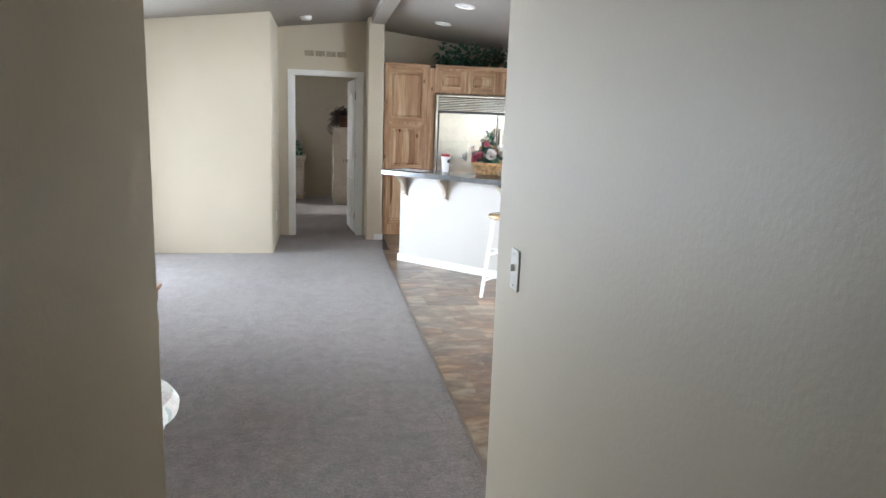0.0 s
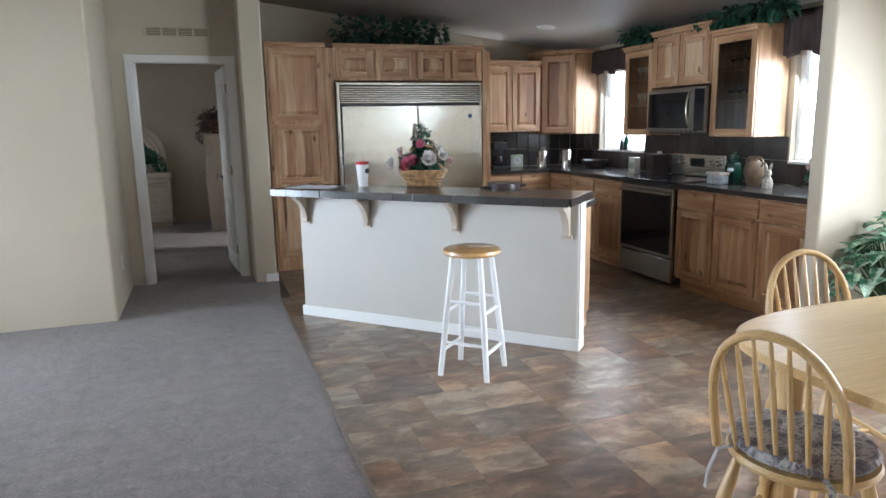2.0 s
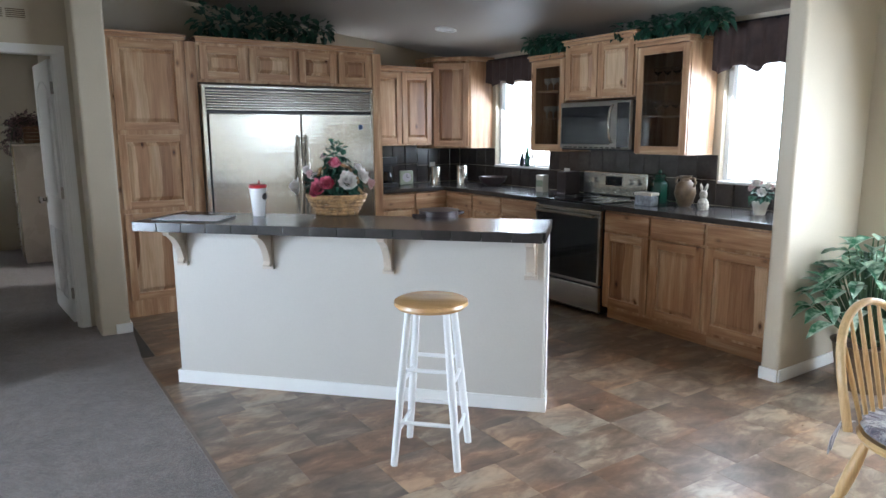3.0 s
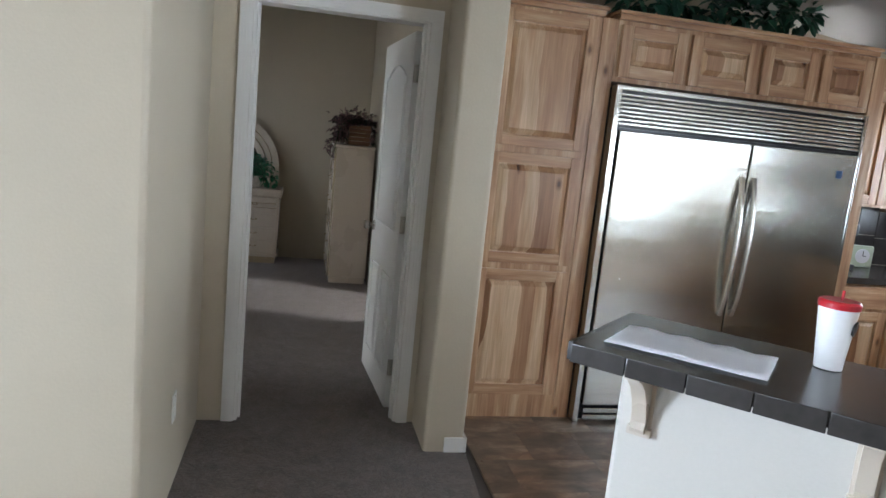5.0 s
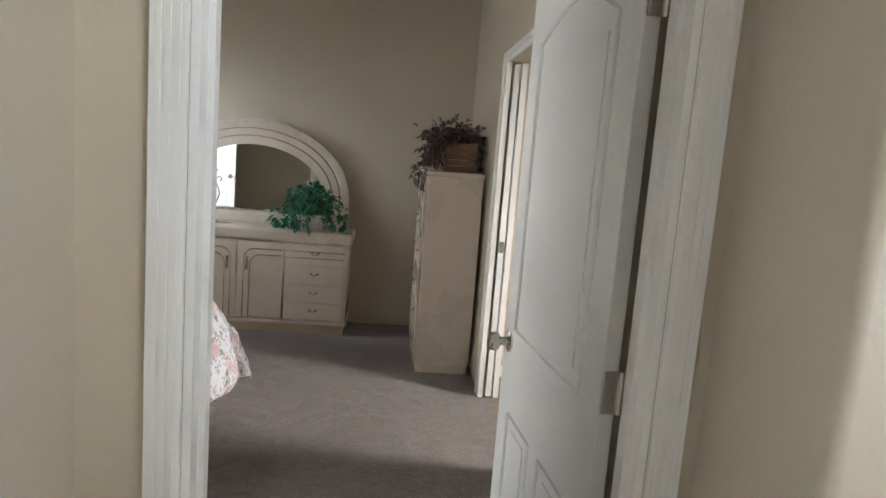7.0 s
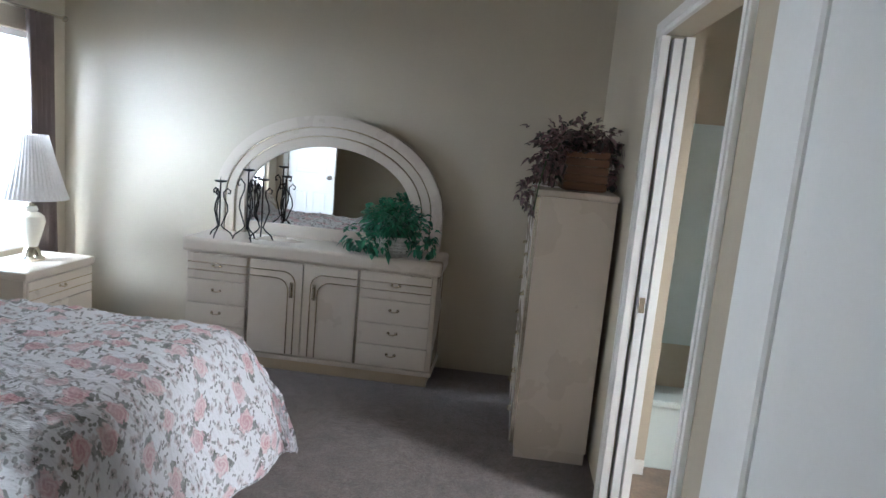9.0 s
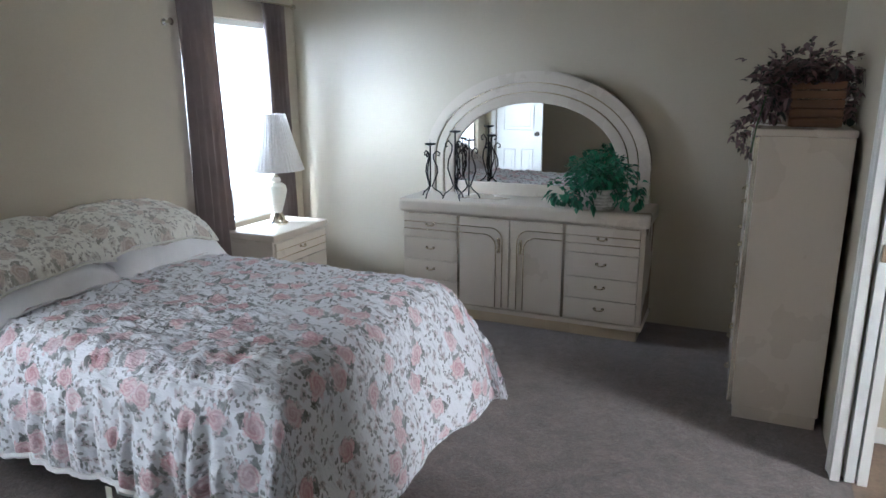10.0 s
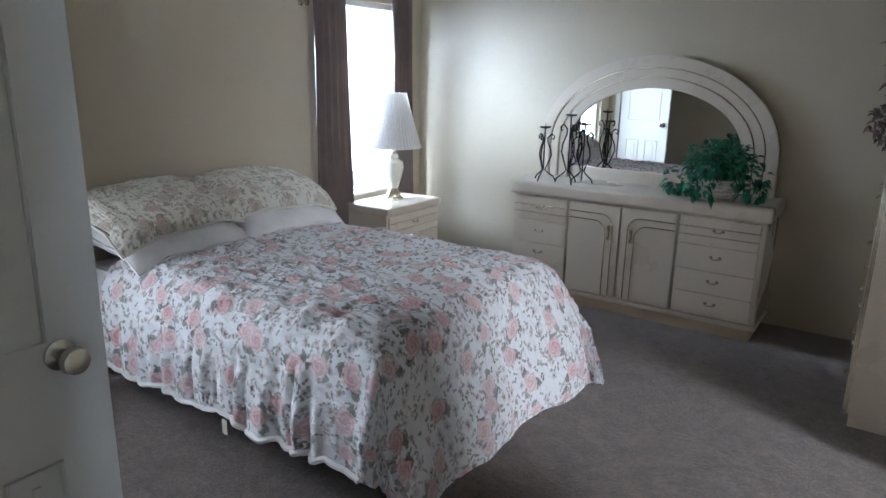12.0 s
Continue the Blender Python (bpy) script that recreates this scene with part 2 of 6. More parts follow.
def vinyl():
    """Printed slate: cloudy streaks of rust, tan and grey, another cut of them on every tile."""
    m, n, l, p = nodes_of("slate_vinyl_tile")
    v = coords(n, l, (0.75, 1.35, 1.0))
    warp = noise_tex(n, l, v, 4.0, 3, 0.5)
    off = n.new("ShaderNodeVectorMath")
    off.operation = "MULTIPLY_ADD"
    off.inputs[1].default_value = (0.22, 0.22, 0.0)
    l.new(warp.outputs["Color"], off.inputs[0])
    l.new(v.outputs[0], off.inputs[2])
    a, b = noise_tex(n, l, off, 6.4, 6, 0.62), noise_tex(n, l, off, 24, 4, 0.6)
    oi = n.new("ShaderNodeObjectInfo")
    tone = n.new("ShaderNodeMix")
    tone.inputs[0].default_value = 0.16
    l.new(a.outputs[0], tone.inputs[2])
    l.new(oi.outputs["Random"], tone.inputs[3])
    base = ramp(n, l, tone.outputs[0], [(0.30, (0.088, 0.060, 0.045)), (0.42, (0.140, 0.098, 0.072)), (0.53, (0.215, 0.155, 0.110)), (0.64, (0.36, 0.285, 0.205))])
    hue = noise_tex(n, l, off, 2.6, 2, 0.5)
    tint = ramp(n, l, hue.outputs[0], [(0.35, (1.18, 0.95, 0.78)), (0.5, (1.02, 0.98, 0.94)), (0.65, (0.92, 0.98, 1.02))])
    fleck = ramp(n, l, b.outputs[0], [(0.32, (0.80, 0.78, 0.76)), (0.62, (1.05, 1.04, 1.03))])
    col = mix(n, l, "MULTIPLY", 1.0, base.outputs[0], tint.outputs[0])
    l.new(mix(n, l, "MULTIPLY", 0.8, col, fleck.outputs[0]), p.inputs["Base Color"])
    rr = n.new("ShaderNodeMapRange")
    rr.inputs[3].default_value, rr.inputs[4].default_value = 0.22, 0.42
    l.new(b.outputs[0], rr.inputs[0])
    l.new(rr.outputs[0], p.inputs["Roughness"])
    add_bump(n, l, p, b.outputs[0], 0.18, 0.003)
    return m


def floral(name, ground, scale, roses, leaves, source="UV", crease=0.9, wash=0.5):
    """Printed cotton: full roses with leaves round them, small dusty flowers and loose sprigs."""
    m, n, l, p = nodes_of(name)
    v = coords(n, l, (scale,) * 3, False, source)
    warp = noise_tex(n, l, v, 2.2, 2)
    off = n.new("ShaderNodeVectorMath")
    off.operation = "MULTIPLY_ADD"
    off.inputs[1].default_value = (0.16, 0.16, 0.16)
    l.new(warp.outputs["Color"], off.inputs[0])
    l.new(v.outputs[0], off.inputs[2])

    def calc(op, a, b=None, c=None):
        w = n.new("ShaderNodeMath")
        w.operation = op
        for k, x in enumerate((a, b, c)):
            if isinstance(x, (int, float)):
                w.inputs[k].default_value = x
            elif x is not None:
                l.new(x, w.inputs[k])
        return w.outputs[0]

    def below(src, lo, hi):
        r = n.new("ShaderNodeMapRange")
        r.inputs[1].default_value, r.inputs[2].default_value = lo, hi
        r.inputs[3].default_value, r.inputs[4].default_value = 1.0, 0.0
        l.new(src, r.inputs[0])
        return r.outputs[0]

    def cells(sc, shift, rnd=0.85):
        """Distance, bearing and two chance values of the nearest motif."""
        sh = n.new("ShaderNodeVectorMath")
        sh.operation = "ADD"
        sh.inputs[1].default_value = (shift, shift * 1.7, 0)
        l.new(off.outputs[0], sh.inputs[0])
        vo = n.new("ShaderNodeTexVoronoi")
        vo.voronoi_dimensions = "2D"
        vo.inputs["Scale"].default_value, vo.inputs["Randomness"].default_value = sc, rnd
        l.new(sh.outputs[0], vo.inputs["Vector"])
        d = n.new("ShaderNodeVectorMath")
        d.operation = "SUBTRACT"
        l.new(sh.outputs[0], d.inputs[0])
        l.new(vo.outputs["Position"], d.inputs[1])
        xyz, rgb = n.new("ShaderNodeSeparateXYZ"), n.new("ShaderNodeSeparateColor")
        l.new(d.outputs[0], xyz.inputs[0])
        l.new(vo.outputs["Color"], rgb.inputs[0])
        return vo.outputs["Distance"], calc("ARCTAN2", xyz.outputs[1], xyz.outputs[0]), rgb.outputs[0], rgb.outputs[1]

    def wave(ang, times, phase, turn=6.28):
        return calc("COSINE", calc("ADD", calc("MULTIPLY", ang, times), calc("MULTIPLY", phase, turn)))

    edge, petal = noise_tex(n, l, off, 9, 3, 0.6), noise_tex(n, l, off, 14, 4, 0.7)
    jag = calc("MULTIPLY", calc("SUBTRACT", edge.outputs[0], 0.5), 0.42)
    lc = ramp(n, l, petal.outputs[0], [(0.36, leaves[0]), (0.64, leaves[1])]).outputs[0]
    col = ground
    # loose sprigs: two-lobed leaves
    d, ang, c1, c2 = cells(4.6, 3.1, 1.0)
    lobe = calc("MULTIPLY", calc("POWER", calc("ABSOLUTE", wave(ang, 1.0, c1)), 1.6), 0.46)
    on = calc("LESS_THAN", c2, 0.62)
    col = mix(n, l, "MIX", calc("MULTIPLY", calc("MULTIPLY", below(calc("SUBTRACT", calc("ADD", d, jag), lobe), -0.03, 0.05), on), 0.85), col, lc)
    # dusty small flowers
    d, ang, c1, c2 = cells(2.5, 7.7)
    fl = calc("ADD", calc("ADD", d, jag), calc("MULTIPLY", wave(ang, 5.0, c1), 0.05))
    dust = tuple(0.45 * x + 0.35 * y + 0.2 * z for x, y, z in zip(leaves[1], roses[1], ground))
    col = mix(n, l, "MIX", calc("MULTIPLY", calc("MULTIPLY", below(fl, 0.24, 0.32), calc("LESS_THAN", c2, 0.7)), 0.8), col, dust)
    col = mix(n, l, "MIX", calc("MULTIPLY", below(fl, 0.07, 0.12), calc("LESS_THAN", c2, 0.7)), col, leaves[0])
    # roses, each in a ring of pointed leaves
    d, ang, c1, c2 = cells(1.0, 0.0, 1.0)
    reach = calc("ADD", calc("ADD", d, jag), calc("MULTIPLY", calc("GREATER_THAN", c1, 0.72), 1.0))
    tip = calc("MULTIPLY", calc("POWER", calc("MAXIMUM", wave(ang, 3.0, c1), 0.0), 0.7), 0.20)
    lm = below(calc("SUBTRACT", reach, tip), 0.29, 0.32)
    col = mix(n, l, "MIX", lm, col, lc)
    whirl = calc("SINE", calc("ADD", calc("ADD", calc("MULTIPLY", d, 46.0), calc("MULTIPLY", ang, 2.0)), calc("MULTIPLY", petal.outputs[0], 9.0)))
    shade = calc("ADD", calc("MULTIPLY", whirl, 0.16), calc("ADD", calc("MULTIPLY", d, 1.15), calc("MULTIPLY", c2, 0.22)))
    rc = ramp(n, l, shade, [(0.10, roses[0]), (0.34, roses[1]), (0.58, roses[2])])
    col = mix(n, l, "MIX", below(calc("ADD", reach, calc("MULTIPLY", wave(ang, 5.0, c2), 0.03)), 0.29, 0.34), col, rc.outputs[0])
    # the print is worn and uneven
    fade = ramp(n, l, noise_tex(n, l, off, 1.3, 3, 0.6).outputs[0], [(0.35, (0, 0, 0)), (0.68, (wash,) * 3)])
    col = mix(n, l, "MIX", fade.outputs[0], col, ground)
    l.new(col, p.inputs["Base Color"])
    p.inputs["Roughness"].default_value = 0.85
    p.inputs["Sheen Weight"].default_value = 0.2
    fv = coords(n, l, (1, 1, 1), False)
    fv.inputs["Rotation"].default_value = (0, 0, radians(24))
    fv.inputs["Scale"].default_value = (0.45, 1.5, 1.0)
    fn = noise_tex(n, l, fv, 13, 4, 0.55)
    add_bump(n, l, p, fn.outputs[0], crease, 0.042)
    return m


CARPET, VINYL = carpet(), vinyl()
FLORAL = floral("rose_print_comforter", (0.76, 0.76, 0.79), 7.2, ((0.54, 0.28, 0.31), (0.67, 0.44, 0.46), (0.74, 0.62, 0.62)), ((0.065, 0.068, 0.056), (0.23, 0.23, 0.22)), wash=0.45)
PILLOWF = floral("rose_print_sham", (0.76, 0.73, 0.65), 8.5, ((0.44, 0.34, 0.28), (0.56, 0.46, 0.39), (0.68, 0.60, 0.51)), ((0.20, 0.18, 0.145), (0.42, 0.39, 0.33)), wash=0.35)
CUSHF = floral("blue_grey_leaf_print", (0.46, 0.44, 0.44), 11.0, ((0.10, 0.09, 0.12), (0.18, 0.16, 0.18), (0.36, 0.33, 0.34)), ((0.08, 0.07, 0.09), (0.25, 0.23, 0.28)), "Object", wash=0.15)
PALEF = floral("pale_garden_print", (0.74, 0.74, 0.68), 6.0, ((0.50, 0.46, 0.42), (0.66, 0.6, 0.56), (0.70, 0.66, 0.6)), ((0.30, 0.38, 0.33), (0.50, 0.55, 0.50)), "Object", 0.06)
LINEN = plain("white_linen", (0.76, 0.74, 0.74), 0.85, var=0.05, scale=8, fine=90, bump=0.3)
CURTAIN = plain("mauve_brown_curtain", (0.21, 0.168, 0.155), 0.7, var=0.18, scale=6, fine=150, bump=0.2)


def sheer(m, color, share):
    """Lets some daylight glow through a cloth."""
    n, l = m.node_tree.nodes, m.node_tree.links
    tr, ms = n.new("ShaderNodeBsdfTranslucent"), n.new("ShaderNodeMixShader")
    tr.inputs[0].default_value, ms.inputs[0].default_value = (*color, 1), share
    l.new(n["Principled BSDF"].outputs[0], ms.inputs[1])
    l.new(tr.outputs[0], ms.inputs[2])
    l.new(ms.outputs[0], n["Material Output"].inputs[0])


sheer(CURTAIN, (0.36, 0.26, 0.19), 0.22)
VALANCE = plain("dark_brown_valance", (0.055, 0.032, 0.028), 0.75, var=0.3, scale=9, fine=150, bump=0.2)


def leafy(name, dark, light, rough=0.42, vary=0.6, lo=0.2, hi=0.8, scale=40):
    m, n, l, p = nodes_of(name)
    g = n.new("ShaderNodeNewGeometry")
    v = coords(n, l)
    a = noise_tex(n, l, v, scale, 3)
    tone = n.new("ShaderNodeMix")
    tone.inputs[0].default_value = vary
    l.new(a.outputs[0], tone.inputs[2])
    l.new(g.outputs["Random Per Island"], tone.inputs[3])
    c = ramp(n, l, tone.outputs[0], [(lo, dark), (hi, light)])
    l.new(c.outputs[0], p.inputs["Base Color"])
    p.inputs["Roughness"].default_value = rough
    return m


IVY = leafy("ivy_leaves", (0.010, 0.045, 0.028), (0.035, 0.13, 0.075))
IVYB = leafy("bright_ivy_leaves", (0.010, 0.075, 0.042), (0.05, 0.29, 0.15))
DIEFF = leafy("dumb_cane_leaves", (0.02, 0.12, 0.05), (0.58, 0.70, 0.54), 0.28, 0.3, 0.40, 0.62, 26)
DARKL = leafy("dusty_purple_leaves", (0.020, 0.030, 0.020), (0.26, 0.15, 0.16), vary=0.75)
PINKP = leafy("pink_petals", (0.42, 0.05, 0.10), (0.62, 0.16, 0.22), 0.6)
ROSEP = leafy("pale_pink_petals", (0.60, 0.36, 0.36), (0.74, 0.56, 0.54), 0.6)
WHITEP = leafy("white_petals", (0.66, 0.60, 0.57), (0.80, 0.77, 0.73), 0.6)
STEM = plain("green_stem", (0.05, 0.10, 0.04), 0.6)


def shade_cloth():
    m, n, l, p = nodes_of("pleated_lampshade")
    v = coords(n, l)
    a = noise_tex(n, l, v, 60, 3)
    c = ramp(n, l, a.outputs[0], [(0.3, (0.74, 0.71, 0.68)), (0.7, (0.80, 0.78, 0.76))])
    l.new(c.outputs[0], p.inputs["Base Color"])
    p.inputs["Roughness"].default_value = 0.8
    tr, ms = n.new("ShaderNodeBsdfTranslucent"), n.new("ShaderNodeMixShader")
    l.new(c.outputs[0], tr.inputs[0])
    ms.inputs[0].default_value = 0.4
    l.new(p.outputs[0], ms.inputs[1])
    l.new(tr.outputs[0], ms.inputs[2])
    l.new(ms.outputs[0], n["Material Output"].inputs[0])
    return m


def clear(name, color=(1, 1, 1), rough=0.0):
    m, n, l, p = nodes_of(name)
    p.inputs["Base Color"].default_value = (*color, 1)
    p.inputs["Roughness"].default_value = rough
    p.inputs["Transmission Weight"].default_value = 1.0
    p.inputs["IOR"].default_value = 1.45
    return m


SHADE = shade_cloth()
GLASS = clear("window_glass", (0.97, 0.99, 0.98))
CABGLASS = clear("cabinet_glass", (0.46, 0.46, 0.47))
MIRROR, _n, _l, _p = nodes_of("mirror_silver")
_p.inputs["Base Color"].default_value, _p.inputs["Metallic"].default_value, _p.inputs["Roughness"].default_value = (0.82, 0.83, 0.82, 1), 1.0, 0.015
GROUND = plain("pale_dry_ground", (0.45, 0.41, 0.35), 0.9, var=0.2, scale=0.4, fine=14, bump=0.4)
LAMPON = plain("frosted_lens", (0.78, 0.77, 0.74), 0.4, var=0.02, bump=0)


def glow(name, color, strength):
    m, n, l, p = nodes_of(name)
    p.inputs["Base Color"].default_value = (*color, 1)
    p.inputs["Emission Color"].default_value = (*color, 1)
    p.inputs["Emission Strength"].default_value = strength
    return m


OUTGLOW = glow("outdoor_glow", (0.92, 0.96, 1.0), 3.2)

# ---- building blocks ----
I4 = Matrix()


def box(bm, x0, x1, y0, y1, z0, z1, bevel=0.0, seg=2, slot=0):
    m = Matrix.Translation(((x0 + x1) / 2, (y0 + y1) / 2, (z0 + z1) / 2)) @ Matrix.Diagonal((abs(x1 - x0), abs(y1 - y0), abs(z1 - z0), 1))
    r = bmesh.ops.create_cube(bm, size=1, matrix=m)
    faces = list({f for v in r["verts"] for f in v.link_faces})
    for f in faces:
        f.material_index = slot
    if bevel:
        edges = list({e for v in r["verts"] for e in v.link_edges})
        out = bmesh.ops.bevel(bm, geom=edges, offset=bevel, segments=seg, profile=0.6, affect="EDGES")
        for f in out["faces"]:
            f.material_index = slot


def prism(bm, pts, z0, tops, slot=0):
    """An upright block over a plan; tops is one height or one a corner."""
    tops = tops if isinstance(tops, (list, tuple)) else [tops] * len(pts)
    lo = [bm.verts.new((x, y, z0)) for x, y in pts]
    hi = [bm.verts.new((x, y, t)) for (x, y), t in zip(pts, tops)]
    fs = [bm.faces.new(lo[::-1]), bm.faces.new(hi)]
    k = len(pts)
    for i in range(k):
        fs.append(bm.faces.new((lo[i], lo[(i + 1) % k], hi[(i + 1) % k], hi[i])))
    for f in fs:
        f.material_index = slot


def lathe(bm, prof, seg=20, at=(0, 0, 0), m=None, slot=0):
    """Turn a profile of (radius, height) round the upright axis."""
    m = m or Matrix.Translation(at)
    rings = []
    for r, z in prof:
        if r < 1e-5:
            rings.append([bm.verts.new(m @ Vector((0, 0, z)))])
        else:
            rings.append([bm.verts.new(m @ Vector((r * math.cos(2 * math.pi * i / seg), r * math.sin(2 * math.pi * i / seg), z))) for i in range(seg)])
    for a, b in zip(rings, rings[1:]):
        for i in range(seg):
            j = (i + 1) % seg
            q = [a[0]] if len(a) == 1 else [a[i], a[j]]
            q += [b[0]] if len(b) == 1 else [b[j], b[i]]
            if len(q) > 2:
                bm.faces.new(q).material_index = slot
    for ring in (rings[0], rings[-1]):
        if len(ring) > 2:
            bm.faces.new(ring).material_index = slot


def rod(bm, a, b, r0, r1=None, seg=10, slot=0, mid=None):
    """A round bar from a to b, swelling to mid in its middle."""
    a, b = Vector(a), Vector(b)
    r1 = r0 if r1 is None else r1
    h = (b - a).length
    m = Matrix.Translation(a) @ (b - a).to_track_quat("Z", "Y").to_matrix().to_4x4()
    prof = [(r0, 0), (r1, h)] if mid is None else [(r0, 0), ((r0 + mid) / 2, h * 0.2), (mid, h * 0.5), ((r1 + mid) / 2, h * 0.8), (r1, h)]
    lathe(bm, prof, seg, m=m, slot=slot)


def tube(bm, pts, r, seg=8, closed=False, flat=1.0, slot=0):
    """A bar bent along points."""
    pts = [Vector(p) for p in pts]
    k = len(pts)
    rings = []
    side = None
    for i, p in enumerate(pts):
        a = pts[(i - 1) % k] if closed or i else pts[0]
        b = pts[(i + 1) % k] if closed or i < k - 1 else pts[-1]
        t = (b - a).normalized()
        if side is None:
            side = t.cross(Vector((0, 0, 1)))
            if side.length < 0.1:
                side = t.cross(Vector((0, 1, 0)))
        side = (side - t * side.dot(t)).normalized()
        up = t.cross(side)
        rr = r(i / max(1, k - 1)) if callable(r) else r
        rings.append([bm.verts.new(p + side * rr * math.cos(2 * math.pi * j / seg) + up * rr * flat * math.sin(2 * math.pi * j / seg)) for j in range(seg)])
    for i in range(k if closed else k - 1):
        a, b = rings[i], rings[(i + 1) % k]
        for j in range(seg):
            bm.faces.new((a[j], a[(j + 1) % seg], b[(j + 1) % seg], b[j])).material_index = slot
    if not closed:
        bm.faces.new(rings[0][::-1]).material_index = slot
        bm.faces.new(rings[-1]).material_index = slot


def leaf(bm, p, d, up, ln, wd, curl=0.25, slot=0):
    """One pointed leaf, folded along its midrib and drooping."""
    p, d, up = Vector(p), Vector(d).normalized(), Vector(up).normalized()
    s = d.cross(up)
    s = s.normalized() if s.length > 0.05 else Vector((1, 0, 0))
    up = s.cross(d)
    rows = []
    for f, w in ((0, 0.06), (0.3, 0.85), (0.6, 0.8), (1, 0.0)):
        c = p + d * ln * f - Vector((0, 0, 1)) * curl * ln * f * f
        lift = up * wd * 0.22 * w
        rows.append([bm.verts.new(c)] if w == 0 else [bm.verts.new(c - s * wd * 0.5 * w + lift), bm.verts.new(c), bm.verts.new(c + s * wd * 0.5 * w + lift)])
    for a, b in zip(rows, rows[1:]):
        if len(b) == 1:
            bm.faces.new((a[0], a[1], b[0])).material_index = slot
            bm.faces.new((a[1], a[2], b[0])).material_index = slot
        else:
            for i in (0, 1):
                bm.faces.new((a[i], a[i + 1], b[i + 1], b[i])).material_index = slot


def part(name, bm, material, parent=None, label="", flat=False):
    """Links a bmesh as one mesh object under a thing or a part."""
    if len(bm.faces) < 60000:
        bmesh.ops.recalc_face_normals(bm, faces=bm.faces)
    me = bpy.data.meshes.new(name)
    bm.to_mesh(me)
    bm.free()
    for mt in (material if isinstance(material, (list, tuple)) else [material]):
        me.materials.append(mt)
    if not flat:
        me.shade_smooth()
        me.set_sharp_from_angle(angle=radians(38))
        for pl in me.polygons:
            if max(abs(c) for c in pl.normal) > 0.9999 and pl.area > 2e-4:
                pl.use_smooth = False
    ob = new(name, me)
    if parent is not None:
        ob.parent = parent
    return tagged(ob, label)


def thing(name, m=I4, label="", category="", group="", kind=""):
    ob = new(name)
    ob.empty_display_size = 0.1
    ob.matrix_basis = m
    return tagged(ob, label, category, group, kind)


def solid(name, bm, material, label, category, kind="", m=I4, group=""):
    ob = part(name, bm, material)
    ob.matrix_basis = m
    return tagged(ob, label, category, group, kind)


def B(*boxes, bevel=0.0):
    bm = bmesh.new()
    for b in boxes:
        box(bm, *b, bevel=bevel)
    return bm


def ceil(x):
    return 2.74 - 0.12 * abs(x - 0.85)


# ---- the shell ----
XW, XE, YB, RIDGE = -2.9, 4.72, 13.33, 0.85


def wall_along_x(name, y0, y1, x0, x1, holes=(), label="beige textured drywall wall", mat=None, round_at=(), lift=0.0):
    """A wall across the house: holes are (from, to, sill, head)."""
    bm = bmesh.new()
    cuts = sorted({x0, x1, *[c for h in holes for c in h[:2]], *([RIDGE] if x0 < RIDGE < x1 else [])})
    for a, b in zip(cuts, cuts[1:]):
        q = [(a, y0), (b, y0), (b, y1), (a, y1)]
        tops = [ceil(c) + lift + 0.02 for c in (a, b, b, a)]
        hole = next((h for h in holes if h[0] <= a + 1e-6 and b <= h[1] + 1e-6), None)
        if hole is None:
            prism(bm, q, 0, tops)
        else:
            if hole[2] > 0:
                prism(bm, q, 0, hole[2])
            prism(bm, q, hole[3], tops)
    bullnose(bm, round_at)
    return solid(name, bm, mat or WALL, label, "wall", "structure")


def wall_along_y(name, x0, x1, y0, y1, holes=(), label="beige textured drywall wall", round_at=(), lift=0.0):
    bm = bmesh.new()
    cuts = sorted({y0, y1, *[c for h in holes for c in h[:2]]})
    tops = [ceil(c) + lift + 0.02 for c in (x0, x1, x1, x0)]
    for a, b in zip(cuts, cuts[1:]):
        q = [(x0, a), (x1, a), (x1, b), (x0, b)]
        hole = next((h for h in holes if h[0] <= a + 1e-6 and b <= h[1] + 1e-6), None)
        if hole is None:
            prism(bm, q, 0, tops)
        else:
            if hole[2] > 0:
                prism(bm, q, 0, hole[2])
            prism(bm, q, hole[3], tops)
    bullnose(bm, round_at)
    return solid(name, bm, WALL, label, "wall", "structure")


def bullnose(bm, corners, r=0.02):
    for cx, cy in corners:
        es = [e for e in bm.edges if all(abs(v.co.x - cx) < 1e-4 and abs(v.co.y - cy) < 1e-4 for v in e.verts)]
        if es:
            bmesh.ops.bevel(bm, geom=es, offset=r, segments=5, profile=0.5, affect="EDGES")


DOOR_L, DOOR_R = -0.185, 0.638
LIFT = 0.22  # the bedroom's ceiling stands higher
wall_along_y("wall_west", XW - 0.14, XW, -1.3, 8.915, [(3.6, 5.6, 0.75, 2.05), (6.50, 7.46, 0.0, 2.06)])
wall_along_y("wall_west_bedroom", XW - 0.14, XW, 8.915, YB + 0.12, [(9.25, 10.25, 0.62, 2.0), (12.15, 13.08, 0.62, 2.0)], lift=LIFT)
wall_along_y("wall_east", XE, XE + 0.14, 1.9, 9.72, [(2.7, 4.5, 0.25, 2.02), (5.48, 6.22, 1.08, 2.02), (8.08, 8.93, 1.10, 2.02)])
wall_along_x("wall_north", YB, YB + 0.12, XW, 3.1, lift=LIFT)
wall_along_x("wall_kitchen_back", 9.60, 9.72, 0.92, XE)
wall_along_x("wall_bedroom", 8.86, 8.97, XW, 0.92, [(-2.75, -0.93, 0.0, 2.05), (DOOR_L, DOOR_R, 0.0, 2.05)], lift=LIFT)
wall_along_x("wall_entry", 7.634, 7.744, XW, -0.36, round_at=[(-0.36, 7.634)])
wall_along_y("wall_alcove", -0.47, -0.36, 7.744, 8.86)
